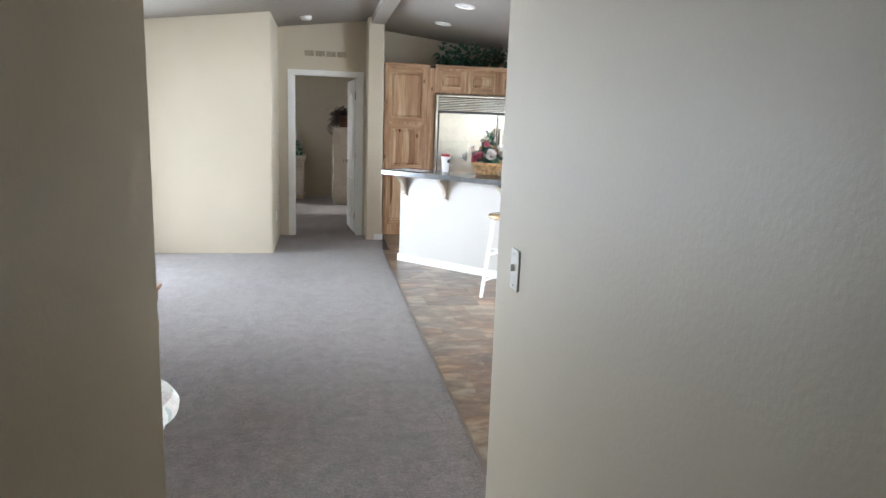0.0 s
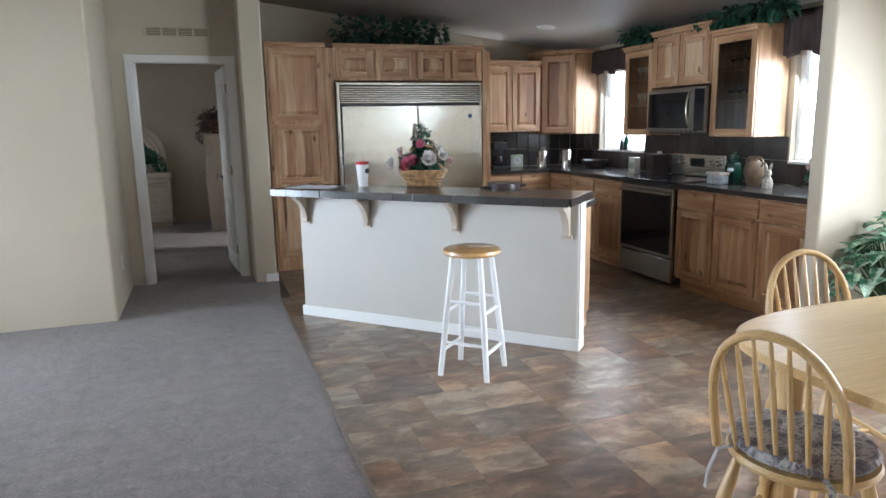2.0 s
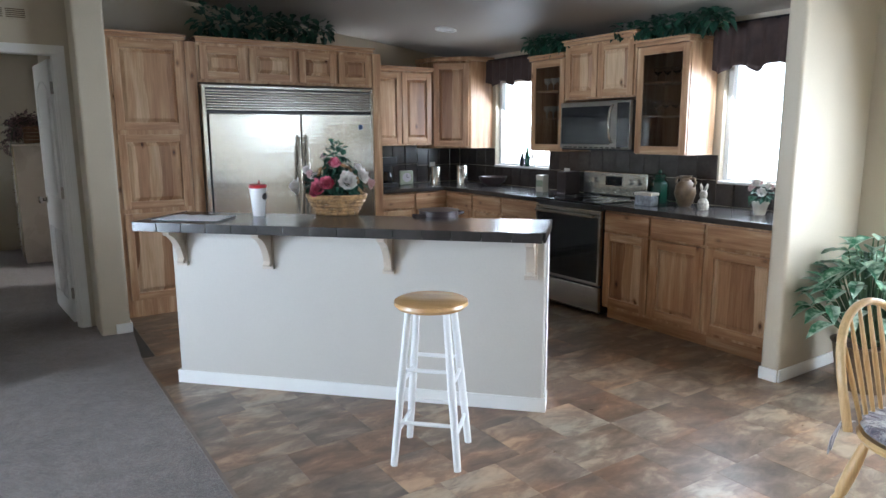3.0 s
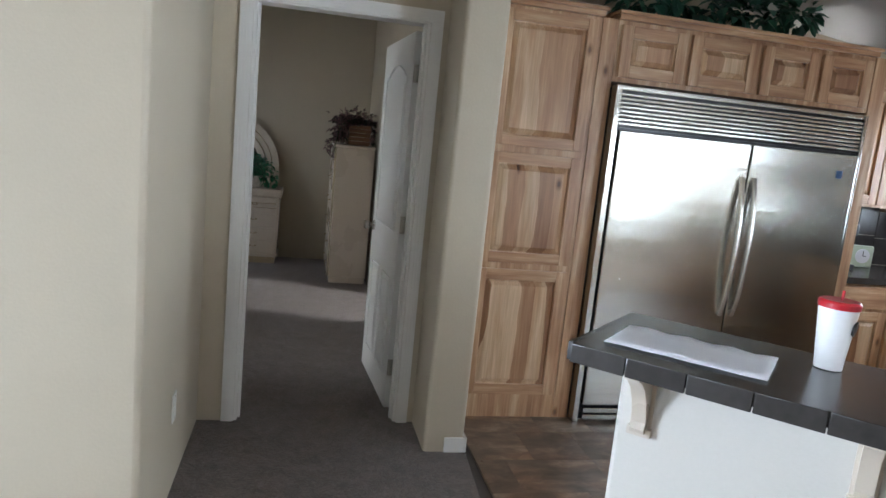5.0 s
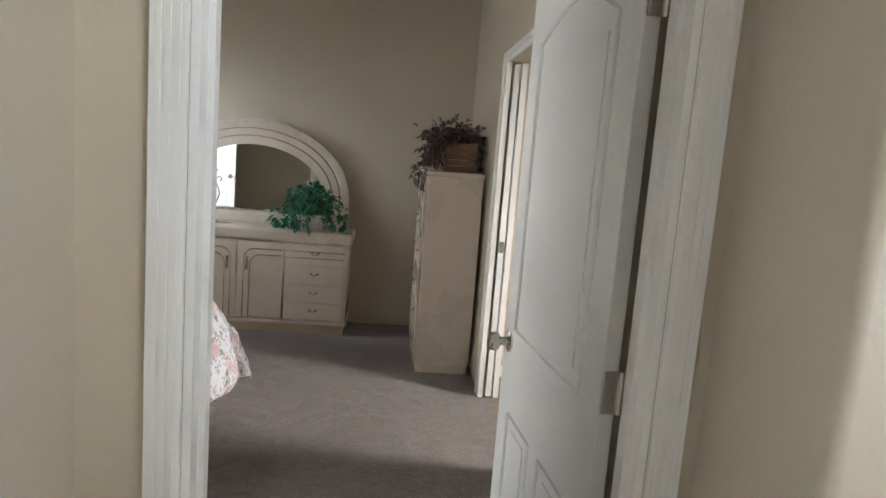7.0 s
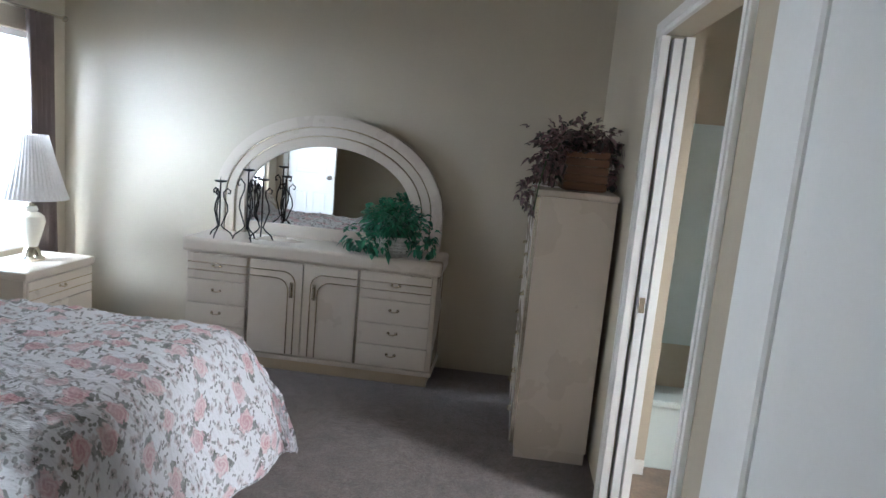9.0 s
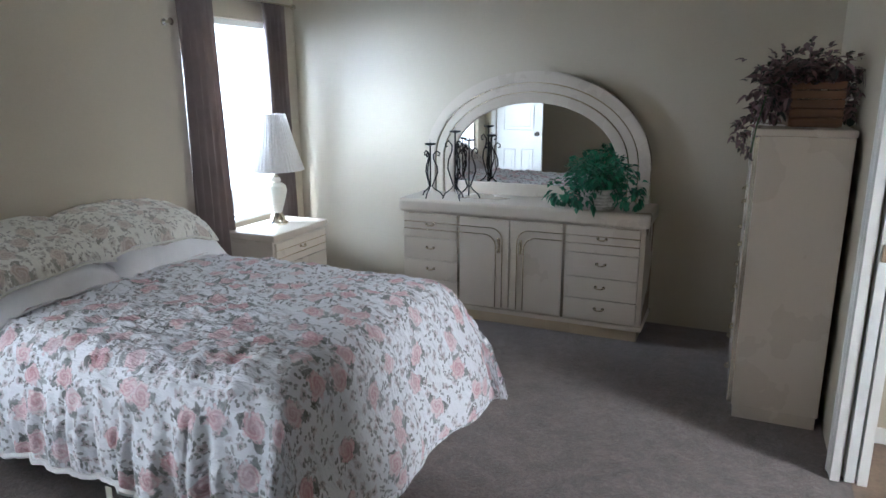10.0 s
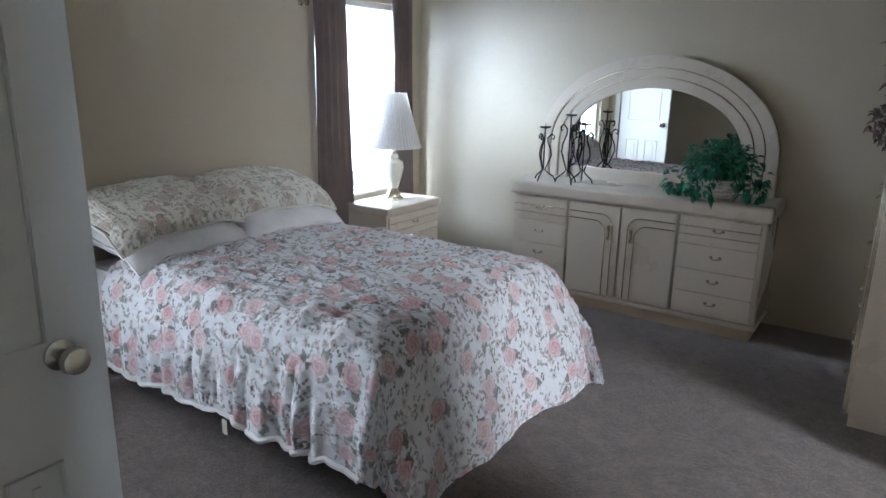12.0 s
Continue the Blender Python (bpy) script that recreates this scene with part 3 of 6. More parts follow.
wall_along_y("wall_column", 0.73, 0.93, 8.52, 8.86, round_at=[(0.73, 8.52), (0.93, 8.52)])
wall_along_y("wall_pantry_side", 0.86, 0.97, 8.97, 9.60)
wall_along_y("wall_bath", 0.78, 0.89, 8.97, YB, [(10.70, 11.75, 0.0, 2.05)], lift=LIFT)
wall_along_y("wall_bath_far", 3.0, 3.1, 9.72, YB, [(9.95, 10.95, 0.95, 2.0)])
wall_along_x("wall_tub_return", 12.12, 12.19, 0.89, 1.04)
wall_along_x("wall_wing", 5.215, 5.325, 3.925, XE, round_at=[(3.925, 5.215), (3.925, 5.325)])
wall_along_y("wall_hall_right", 0.715, 0.83, -1.3, 2.06, round_at=[(0.715, 2.06)])
wall_along_x("wall_dining", 1.92, 2.03, 0.83, XE)
wall_along_y("wall_hall_left", -0.245, -0.135, -1.3, 1.41, round_at=[(-0.135, 1.41)])
wall_along_x("wall_living", 1.275, 1.385, XW, -0.245)
wall_along_x("wall_hall_end", -1.42, -1.3, XW, 0.83)

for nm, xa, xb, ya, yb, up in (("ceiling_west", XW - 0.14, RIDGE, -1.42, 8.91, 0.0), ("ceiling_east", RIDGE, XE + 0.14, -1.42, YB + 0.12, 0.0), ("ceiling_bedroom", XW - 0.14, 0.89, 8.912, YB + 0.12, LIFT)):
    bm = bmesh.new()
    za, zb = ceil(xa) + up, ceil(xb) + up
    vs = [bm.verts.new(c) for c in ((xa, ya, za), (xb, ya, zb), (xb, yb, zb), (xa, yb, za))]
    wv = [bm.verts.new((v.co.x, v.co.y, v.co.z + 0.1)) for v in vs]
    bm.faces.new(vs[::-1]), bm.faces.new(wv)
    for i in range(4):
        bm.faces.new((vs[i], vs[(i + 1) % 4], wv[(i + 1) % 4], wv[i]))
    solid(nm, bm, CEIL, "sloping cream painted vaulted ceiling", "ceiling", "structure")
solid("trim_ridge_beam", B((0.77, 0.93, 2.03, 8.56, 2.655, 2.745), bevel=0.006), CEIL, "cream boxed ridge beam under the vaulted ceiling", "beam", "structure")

# floors: one slab, then carpet and vinyl laid on it
solid("floor_slab", B((XW - 0.14, XE + 0.14, -1.42, YB + 0.12, -0.16, -0.012)), GROUT, "concrete slab under the floor coverings", "floor", "structure")
CE = 0.885
bm = bmesh.new()
prism(bm, [(XW, -1.3), (CE, -1.3), (CE, 7.82), (0.94, 8.5), (0.94, 8.7), (0.78, 8.9), (0.78, 10.70), (0.84, 10.70), (0.84, 11.75), (0.78, 11.75), (0.78, YB), (XW, YB)], -0.012, 0.0)
solid("floor_carpet", bm, CARPET, "taupe cut-pile carpet in living room and bedroom", "carpet", "structure")
bm = B((XW, -2.02, 6.3, 7.63, 0.002, 0.006))
solid("floor_entry", bm, plain("pale_entry_vinyl", (0.42, 0.40, 0.38), 0.3, var=0.15, scale=5), "pale vinyl landing inside the front door", "vinyl floor", "structure")
solid("trim_carpet_edge", B((CE - 0.006, CE + 0.012, 2.03, 7.82, 0.0, 0.005)), plain("dull_metal_strip", (0.22, 0.18, 0.15), 0.45, 0.3), "thin metal strip between carpet and vinyl", "threshold", "structure")
solid("ground", B((-400, 400, -400, 400, -0.62, -0.45)), GROUND, "pale dry ground outside the house", "ground", "structure")

# Glowing panels added outside, so that the windows burn out to white
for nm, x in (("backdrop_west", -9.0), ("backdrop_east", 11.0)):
    solid(nm, B((x - 0.1, x + 0.1, -14, 26, -0.45, 6.5)), OUTGLOW, "blank glowing panel standing in for the bright outdoors", "backdrop", "structure")

# ---- windows, doors, trim ----
def window(name, x, y0, y1, z0, z1, inward, bars=1, wide=0.14):
    """A white vinyl window set in a wall that runs along y; inward is +1 or -1."""
    t = thing(name, I4, "white vinyl window full of glaring daylight", "window", kind="structure")
    c = x - inward * wide * 0.55
    f = 0.04
    part("window_frame", B((c - 0.03, c + 0.03, y0, y0 + f, z0, z1), (c - 0.03, c + 0.03, y1 - f, y1, z0, z1), (c - 0.03, c + 0.03, y0 + f, y1 - f, z0, z0 + f),
                           (c - 0.03, c + 0.03, y0 + f, y1 - f, z1 - f, z1), bevel=0.004), TRIM, t)
    mid = (z0 + z1) / 2
    if bars:
        part("sash_rail", B((c - 0.02, c + 0.02, y0 + f, y1 - f, mid - 0.018, mid + 0.018), bevel=0.003), TRIM, t)
    for a, b in ((z0 + f, mid - 0.018), (mid + 0.018, z1 - f)) if bars else ((z0 + f, z1 - f),):
        pn = part("pane", B((c - 0.003, c + 0.003, y0 + f, y1 - f, a, b)), GLASS, t)
        pn.visible_shadow = False
    part("window_sill", B((min(x - inward * wide * 0.4, x + inward * 0.02), max(x - inward * wide * 0.4, x + inward * 0.02), y0 + 0.002, y1 - 0.002, z0 + 0.002, z0 + 0.022), bevel=0.004), TRIM, t)
    return t


window("window_1", XE, 8.08, 8.93, 1.10, 2.02, -1, 0)
window("window_2", XE, 5.48, 6.22, 1.08, 2.02, -1, 0)
window("window_3", XE, 2.7, 4.5, 0.25, 2.02, -1)
window("window_4", XW, 12.15, 13.08, 0.62, 2.0, 1, 0)
window("window_5", XW, 9.25, 10.25, 0.62, 2.0, 1)
window("window_7", 3.0, 9.95, 10.95, 0.95, 2.0, -1, wide=0.1)
# Unseen opening, added to give the living room its side light
window("window_6", XW, 3.6, 5.6, 0.75, 2.05, 1)


def casing_x(name, y, side, x0, x1, head, w=0.060, label="white moulded door casing"):
    """Casing round an opening in a wall across the house; side -1 faces the living room."""
    t = thing(name, I4, label, "door casing", kind="structure")
    for tag, a, b, c, d in (("upright", x0 - w, x0, 0, head), ("upright", x1, x1 + w, 0, head), ("head", x0 - w, x1 + w, head, head + w)):
        bm = bmesh.new()
        box(bm, a, b, min(y, y + side * 0.014), max(y, y + side * 0.014), c, d, 0.003)
        if tag == "upright":
            for k in (0.25, 0.5, 0.75):
                xm = a + (b - a) * k
                box(bm, xm - 0.005, xm + 0.005, min(y + side * 0.014, y + side * 0.0165), max(y + side * 0.014, y + side * 0.0165), c, d, 0.0015)
        else:
            for k in (0.25, 0.5, 0.75):
                zm = c + (d - c) * k
                box(bm, a, b, min(y + side * 0.014, y + side * 0.0165), max(y + side * 0.014, y + side * 0.0165), zm - 0.005, zm + 0.005, 0.0015)
        part(tag, bm, TRIM, t)
    return t


casing_x("trim_bedroom_door", 8.86, -1, DOOR_L, DOOR_R, 2.04)
casing_x("trim_bedroom_door_inner", 8.97, 1, DOOR_L, DOOR_R, 2.04)
casing_x("trim_closet_door", 8.97, 1, -2.75, -0.93, 2.04)
t = thing("trim_bedroom_jamb", I4, "white painted door jamb", "door jamb", kind="structure")
part("jamb", B((DOOR_L, DOOR_L + 0.016, 8.86, 8.97, 0, 2.04), bevel=0.002), TRIM, t)
part("jamb", B((DOOR_R - 0.016, DOOR_R, 8.86, 8.97, 0, 2.04), bevel=0.002), TRIM, t)
part("head_jamb", B((DOOR_L, DOOR_R, 8.86, 8.97, 2.034, 2.05), bevel=0.002), TRIM, t)
part("door_stop", B((DOOR_L + 0.016, DOOR_L + 0.028, 8.90, 8.93, 0, 2.034), (DOOR_R - 0.028, DOOR_R - 0.016, 8.90, 8.93, 0, 2.034)), TRIM, t)


def knob(parent, x, z, y, s, mat=CHROME):
    bm = bmesh.new()
    m = Matrix.Translation((x, y, z)) @ (Matrix.Rotation(radians(90 if s < 0 else -90), 4, "X"))
    lathe(bm, [(0.032, 0), (0.032, 0.006), (0.014, 0.012), (0.012, 0.03), (0.024, 0.038), (0.029, 0.052), (0.026, 0.066), (0.0, 0.07)], 20, m=m)
    part("door_knob", bm, mat, parent, "round satin nickel knob")


def panel_ring(bm, pts, s, y):
    tube(bm, [(x, y, z) for x, z in pts], 0.008, 6, True, 0.6)


def panel_door(name, m, w, h, label, arched=True, knob_at=0.93, hinges=True, six=False, kn=CHROME, inset=0.065):
    """A moulded door leaf: hinge edge at x = 0, leaf along +x, both faces panelled."""
    t = thing(name, m, label, "door", kind="structure")
    bm = B((0.009, w, -0.0175, 0.0175, 0.012, h), bevel=0.003)
    for s in (-1, 1):
        y = s * 0.0175
        if six:
            sets = [(a, b, c, d, False) for a, b in ((0.11, w / 2 - 0.05), (w / 2 + 0.05, w - 0.11)) for c, d in ((0.16, 0.72), (0.86, 1.50), (1.63, h - 0.13))]
        else:
            sets = [(0.12, w / 2 - 0.045, 0.18, 0.72, False), (w / 2 + 0.045, w - 0.12, 0.18, 0.72, False), (0.12, w - 0.12, 0.98, h - 0.22, True)]
        for a, b, c, d, arch in sets:
            pts = [(a, c), (b, c), (b, d)]
            if arch and arched:
                pts += [(a + (b - a) * (1 - k / 10), d + 0.075 * math.sin(math.pi * k / 10)) for k in range(1, 10)]
            pts += [(a, d)]
            panel_ring(bm, pts, s, y)
            box(bm, a + 0.045, b - 0.045, y - 0.004, y + 0.004, c + 0.045, d - 0.035, 0.003)
    part("leaf", bm, DOOR, t)
    if knob_at:
        knob(t, w - inset, knob_at, -0.0175, -1, kn)
        knob(t, w - inset, knob_at, 0.0175, 1, kn)
        part("latch_plate", B((w - 0.001, w + 0.002, -0.012, 0.012, knob_at - 0.028, knob_at + 0.028)), CHROME, t)
    if hinges:
        for z in (0.245, 1.03, 1.81):
            bm = B((-0.002, 0.001, -0.017, 0.016, z - 0.045, z + 0.045))
            rod(bm, (-0.004, -0.021, z - 0.045), (-0.004, -0.021, z + 0.045), 0.006)
            box(bm, -0.016, -0.013, -0.06, -0.02, z - 0.045, z + 0.045)
            part("hinge", bm, CHROME, t)
    return t


panel_door("door_1", pose(0.612, 9.012, 0, 0, 0, 180 - 85.4), 0.765, 2.02, "white moulded bedroom door standing open")
panel_door("door_2", pose(-0.93, 8.985, 0, 0, 0, 92), 0.545, 2.02, "narrow white moulded closet door standing open", knob_at=0.945, inset=0.095)
panel_door("door_5", pose(-2.745, 8.95, 0), 0.645, 2.02, "white moulded closet door standing closed")
fd = panel_door("door_3", pose(-2.76, 7.50, 0.0, 0, 0, 3), 0.87, 2.04, "white six panel front door swung wide open into sunlight", six=True, knob_at=0.90, hinges=False)
bm = bmesh.new()
lathe(bm, [(0.028, 0), (0.028, 0.012), (0.02, 0.02), (0.0, 0.02)], 16, m=Matrix.Translation((0.805, -0.0175, 1.06)) @ Matrix.Rotation(radians(90), 4, "X"))
part("deadbolt", bm, CHROME, fd)
part("door_knocker", B((0.425, 0.445, -0.03, -0.017, 1.50, 1.62), (0.405, 0.465, -0.03, -0.017, 1.57, 1.585), bevel=0.003), IRON, fd, "small dark cross shaped ornament")

# bathroom pocket door and its casing
t = thing("trim_bath_casing", I4, "white moulded casing round the bathroom opening", "door casing", kind="structure")
for a, b, z0, z1 in ((11.75, 11.815, 0, 2.04), (10.635, 10.70, 0, 2.04), (10.635, 11.815, 2.04, 2.10)):
    part("upright" if z0 == 0 else "head", B((0.762, 0.78, a, b, z0, z1), (0.757, 0.764, a + 0.02, b - 0.02, z0 + (0.0 if z0 == 0 else 0.02), z1 - (0.0 if z0 == 0 else 0.02)), bevel=0.003), TRIM, t)
part("jamb", B((0.765, 0.80, 11.70, 11.752, 0, 2.04), bevel=0.002), TRIM, t)
part("jamb", B((0.86, 0.895, 11.70, 11.752, 0, 2.04), bevel=0.002), TRIM, t)
part("jamb", B((0.775, 0.895, 10.698, 10.715, 0, 2.04), bevel=0.002), TRIM, t)
t = thing("door_4", I4, "white sliding pocket door partly drawn into the wall", "pocket door", kind="structure")
part("leaf", B((0.813, 0.848, 11.69, 11.749, 0.012, 2.03), bevel=0.002), DOOR, t)
part("edge_pull", B((0.819, 0.842, 11.685, 11.692, 0.92, 0.985)), CHROME, t)


def plate(name, m, label, switch=True):
    """A wall plate that faces local -y."""
    t = thing(name, m, label, "switch plate" if switch else "outlet")
    part("plate", B((-0.036, 0.036, -0.006, 0, -0.058, 0.058), bevel=0.003), PLASTIC, t)
    if switch:
        part("toggle", B((-0.005, 0.005, -0.018, -0.005, -0.004, 0.014), bevel=0.002), PLASTIC, t)
    else:
        for z in (-0.022, 0.022):
            part("socket", B((-0.016, 0.016, -0.009, -0.005, z - 0.014, z + 0.014), bevel=0.002), PLASTIC, t)
    for z in (-0.045, 0.045):
        bm = bmesh.new()
        lathe(bm, [(0.003, 0), (0.003, 0.002), (0, 0.002)], 8, m=Matrix.Translation((0, -0.006, z)) @ Matrix.Rotation(radians(90), 4, "X"))
        part("screw", bm, CHROME, t)
    return t


plate("switch_plate", pose(0.715, 1.84, 1.105, 0, 0, -90), "ivory light switch plate on beige hall wall")
p2 = plate("switch_plate", pose(XE, 4.72, 1.12, 0, 0, -90), "wide ivory double switch plate beside the dining plant")
p2.scale = (1.5, 1, 1)
plate("wall_outlet", pose(-1.69, 7.634, 0.31), "ivory wall outlet low on the entry wall", False)
plate("wall_outlet", pose(-0.36, 8.2, 0.35, 0, 0, 90), "ivory wall outlet low in the alcove", False)
plate("wall_outlet", pose(4.33, 9.595, 1.08), "ivory outlet on the dark tiled backsplash", False)
plate("wall_outlet", pose(XE - 0.006, 7.82, 1.07, 0, 0, -90), "ivory outlet on the dark backsplash beside the range", False)

t = thing("wall_vent", I4, "cream slotted air return grille above bedroom door", "vent")
part("grille_frame", B((-0.06, 0.50, 8.85, 8.86, 2.255, 2.34), bevel=0.003), WALL, t)
# Slots are raised brown strips: the dark of the openings given as colour
for k in range(4):
    x = -0.035 + k * 0.133
    part("slot_group", B(*[(x, x + 0.115, 8.846, 8.851, 2.272 + j * 0.013, 2.279 + j * 0.013) for j in range(5)]), TERRA, t)
t = thing("smoke_detector", pose(0.0, 8.15, ceil(0.0)), "round white smoke detector on the alcove ceiling", "smoke detector")
bm = bmesh.new()
lathe(bm, [(0.065, 0.02), (0.065, -0.02), (0.05, -0.04), (0.0, -0.042)], 24)
part("housing", bm, PLASTIC, t)

# ceiling lamps, all switched off
for x, y in ((1.58, 8.15), (1.58, 6.9), (3.73, 8.42), (3.78, 6.0)):
    t = thing("recessed_light", Matrix.Translation((x, y, ceil(x) - 0.002)) @ Matrix.Rotation(0.12, 4, "Y"), "round white recessed ceiling light switched off", "ceiling light", "kitchen downlights")
    bm = bmesh.new()
    lathe(bm, [(0.10, 0.004), (0.10, -0.008), (0.078, -0.012), (0.075, 0.0)], 28)
    part("trim_ring", bm, TRIM, t)
    bm = bmesh.new()
    lathe(bm, [(0.075, 0.003), (0.06, -0.004), (0.0, -0.007)], 24)
    part("lens", bm, LAMPON, t)
t = thing("dome_light", pose(-2.25, 6.95, ceil(-2.25)), "frosted glass dome ceiling light with metal collar", "ceiling light")
bm = bmesh.new()
lathe(bm, [(0.17, 0.02), (0.17, -0.03), (0.15, -0.045), (0.0, -0.045)], 28)
part("collar", bm, CHROME, t)
bm = bmesh.new()
lathe(bm, [(0.15, -0.04), (0.14, -0.08), (0.10, -0.12), (0.03, -0.145), (0.0, -0.147)], 28)
part("glass_dome", bm, LAMPON, t)
bm = bmesh.new()
lathe(bm, [(0.012, -0.145), (0.012, -0.165), (0.0, -0.17)], 12)
part("finial", bm, CHROME, t)


def board(name, x0, y0, x1, y1, side, label="white painted baseboard"):
    """A baseboard from one floor point to another, on the side to the left (+1) or right (-1)."""
    a, b = Vector((x0, y0, 0)), Vector((x1, y1, 0))
    m = Matrix.Translation(a) @ Matrix.Rotation(math.atan2(y1 - y0, x1 - x0), 4, "Z")
    bm = bmesh.new()
    ln = (b - a).length
    s = side * 0.012
    box(bm, 0, ln, min(0, s), max(0, s), 0.0, 0.075, 0.003)
    return solid(name, bm, TRIM, label, "baseboard", "structure", m)


board("baseboard_wing_end", 3.925, 5.325, 3.925, 5.215, -1)
board("baseboard_wing", 3.93, 5.215, XE, 5.215, -1)
board("baseboard_column", 0.83, 8.52, 0.93, 8.52, -1)
board("baseboard_column_side", 0.93, 8.508, 0.93, 8.86, -1)
board("baseboard_bath", 0.895, 12.12, 1.04, 12.12, -1)
board("baseboard_dining", XE, 2.03, XE, 5.2, 1)


# ---- kitchen ----
def cab_door(parent, x0, x1, z0, z1, y=0.0, name="door", glass=False, rail=0.058):
    """A raised panel door in the local front plane."""
    bm = bmesh.new()
    t = 0.02
    box(bm, x0, x0 + rail, y - t, y, z0, z1, 0.003)
    box(bm, x1 - rail, x1, y - t, y, z0, z1, 0.003)
    box(bm, x0 + rail, x1 - rail, y - t, y, z0, z0 + rail, 0.003, slot=1)
    box(bm, x0 + rail, x1 - rail, y - t, y, z1 - rail, z1, 0.003, slot=1)
    d = part(name, bm, [HICK, HICKX], parent)
    a, b, c, e = x0 + rail, x1 - rail, z0 + rail, z1 - rail
    if glass:
        part("pane", B((a - 0.004, b + 0.004, y - 0.011, y - 0.007, c - 0.004, e + 0.004)), CABGLASS, d)
        return d
    bm = bmesh.new()
    k = min(0.032, (b - a) * 0.22, (e - c) * 0.3)
    lo = [bm.verts.new((x, y - 0.006, z)) for x, z in ((a, c), (b, c), (b, e), (a, e))]
    m1 = [bm.verts.new((x, y - 0.004, z)) for x, z in ((a + 0.006, c + 0.006), (b - 0.006, c + 0.006), (b - 0.006, e - 0.006), (a + 0.006, e - 0.006))]
    hi = [bm.verts.new((x, y - 0.018, z)) for x, z in ((a + k, c + k), (b - k, c + k), (b - k, e - k), (a + k, e - k))]
    for p, q in ((lo, m1), (m1, hi)):
        for i in range(4):
            bm.faces.new((p[i], p[(i + 1) % 4], q[(i + 1) % 4], q[i]))
    bm.faces.new(hi)
    part("panel", bm, HICKP, d)
    return d


def drawer(parent, x0, x1, z0, z1, y=0.0):
    part("drawer_front", B((x0, x1, y - 0.02, y, z0, z1), bevel=0.004), HICKX, parent)


def carcass(name, m, w, depth, z0, z1, label, toe=False, crown=False, inside=False):
    t = thing(name, m, label, "cabinet")
    if inside:
        bs = [(0, 0.018, 0.02, depth, z0, z1), (w - 0.018, w, 0.02, depth, z0, z1), (0.018, w - 0.018, 0.02, depth, z0, z0 + 0.018), (0.018, w - 0.018, 0.02, depth, z1 - 0.018, z1),
              (0.018, w - 0.018, depth - 0.01, depth, z0 + 0.018, z1 - 0.018)]
        part("body", B(*bs), HICK, t)
        for k in (0.35, 0.66):
            z = z0 + (z1 - z0) * k
            part("shelf", B((0.018, w - 0.018, 0.04, depth - 0.012, z, z + 0.012)), HICKX, t)
    else:
        part("body", B((0, w, 0.0, depth, z0 + (0.1 if toe else 0), z1), bevel=0.002), HICK, t)
    if toe:
        part("toe_kick", B((0, w, 0.06, depth, 0, 0.1)), HICKX, t)
    if crown:
        bm = bmesh.new()
        box(bm, -0.005, w + 0.005, -0.022, depth, z1, z1 + 0.028, 0.004)
        box(bm, -0.015, w + 0.015, -0.038, depth, z1 + 0.028, z1 + 0.046, 0.004)
        part("crown", bm, HICKX, t)
    return t


# pantry, fridge surround and uppers on the back wall
YF = 8.94
t = carcass("pantry_cabinet", pose(0.98, YF, 0), 0.57, 0.65, 0, 2.20, "tall knotty hickory pantry cabinet with three raised panel doors", crown=True)
cab_door(t, 0.03, 0.545, 0.14, 0.845)
cab_door(t, 0.03, 0.545, 0.88, 1.465)
cab_door(t, 0.03, 0.545, 1.50, 2.18)
solid("fridge_side_panel", B((1.552, 1.64, YF - 0.004, 9.59, 0, 2.2), bevel=0.003), HICK, "tall hickory filler panel beside the refrigerator", "cabinet panel")
solid("fridge_side_panel", B((3.245, 3.335, YF - 0.004, 9.59, 0, 2.2), bevel=0.003), HICK, "tall hickory end panel beside the refrigerator", "cabinet panel")
t = carcass("over_fridge_cabinet", pose(1.642, YF, 0), 1.601, 0.65, 1.885, 2.20, "hickory cabinet with four small doors over refrigerator", crown=True)
for a, b in ((0.02, 0.40), (0.43, 0.84), (0.87, 1.22), (1.25, 1.58)):
    cab_door(t, a, b, 1.91, 2.175, rail=0.062)

# refrigerator
fr = thing("refrigerator", pose(1.646, 8.875, 0), "wide two door stainless steel built-in refrigerator", "refrigerator")
W = 1.556
part("body", B((0.02, W - 0.02, 0.05, 0.72, 0.0, 1.86)), STRIPE, fr)
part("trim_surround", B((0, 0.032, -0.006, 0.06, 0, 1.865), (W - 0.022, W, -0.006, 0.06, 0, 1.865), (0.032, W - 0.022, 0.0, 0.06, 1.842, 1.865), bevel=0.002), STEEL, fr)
part("grille_back", B((0.032, W - 0.022, 0.03, 0.05, 1.65, 1.842)), BLACK, fr)
for k in range(8):
    z = 1.662 + k * 0.0215
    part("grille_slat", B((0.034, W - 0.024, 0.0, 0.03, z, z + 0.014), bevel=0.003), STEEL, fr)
for nm, a, b, hx in (("left", 0.042, 0.832, 0.797), ("right", 0.840, W - 0.026, 0.875)):
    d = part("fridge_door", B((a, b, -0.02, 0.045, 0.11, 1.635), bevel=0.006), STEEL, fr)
    bm = bmesh.new()
    tube(bm, [(hx, -0.022 - 0.055 * math.sin(math.pi * k / 14) ** 0.75, 0.67 + 0.78 * k / 14) for k in range(15)], 0.016, 10, flat=1.2)
    part("handle", bm, CHROME, d)
part("control_badge", B((1.40, 1.435, -0.023, -0.02, 1.50, 1.54)), plain("blue_badge", (0.05, 0.12, 0.30), 0.3, bump=0), fr)
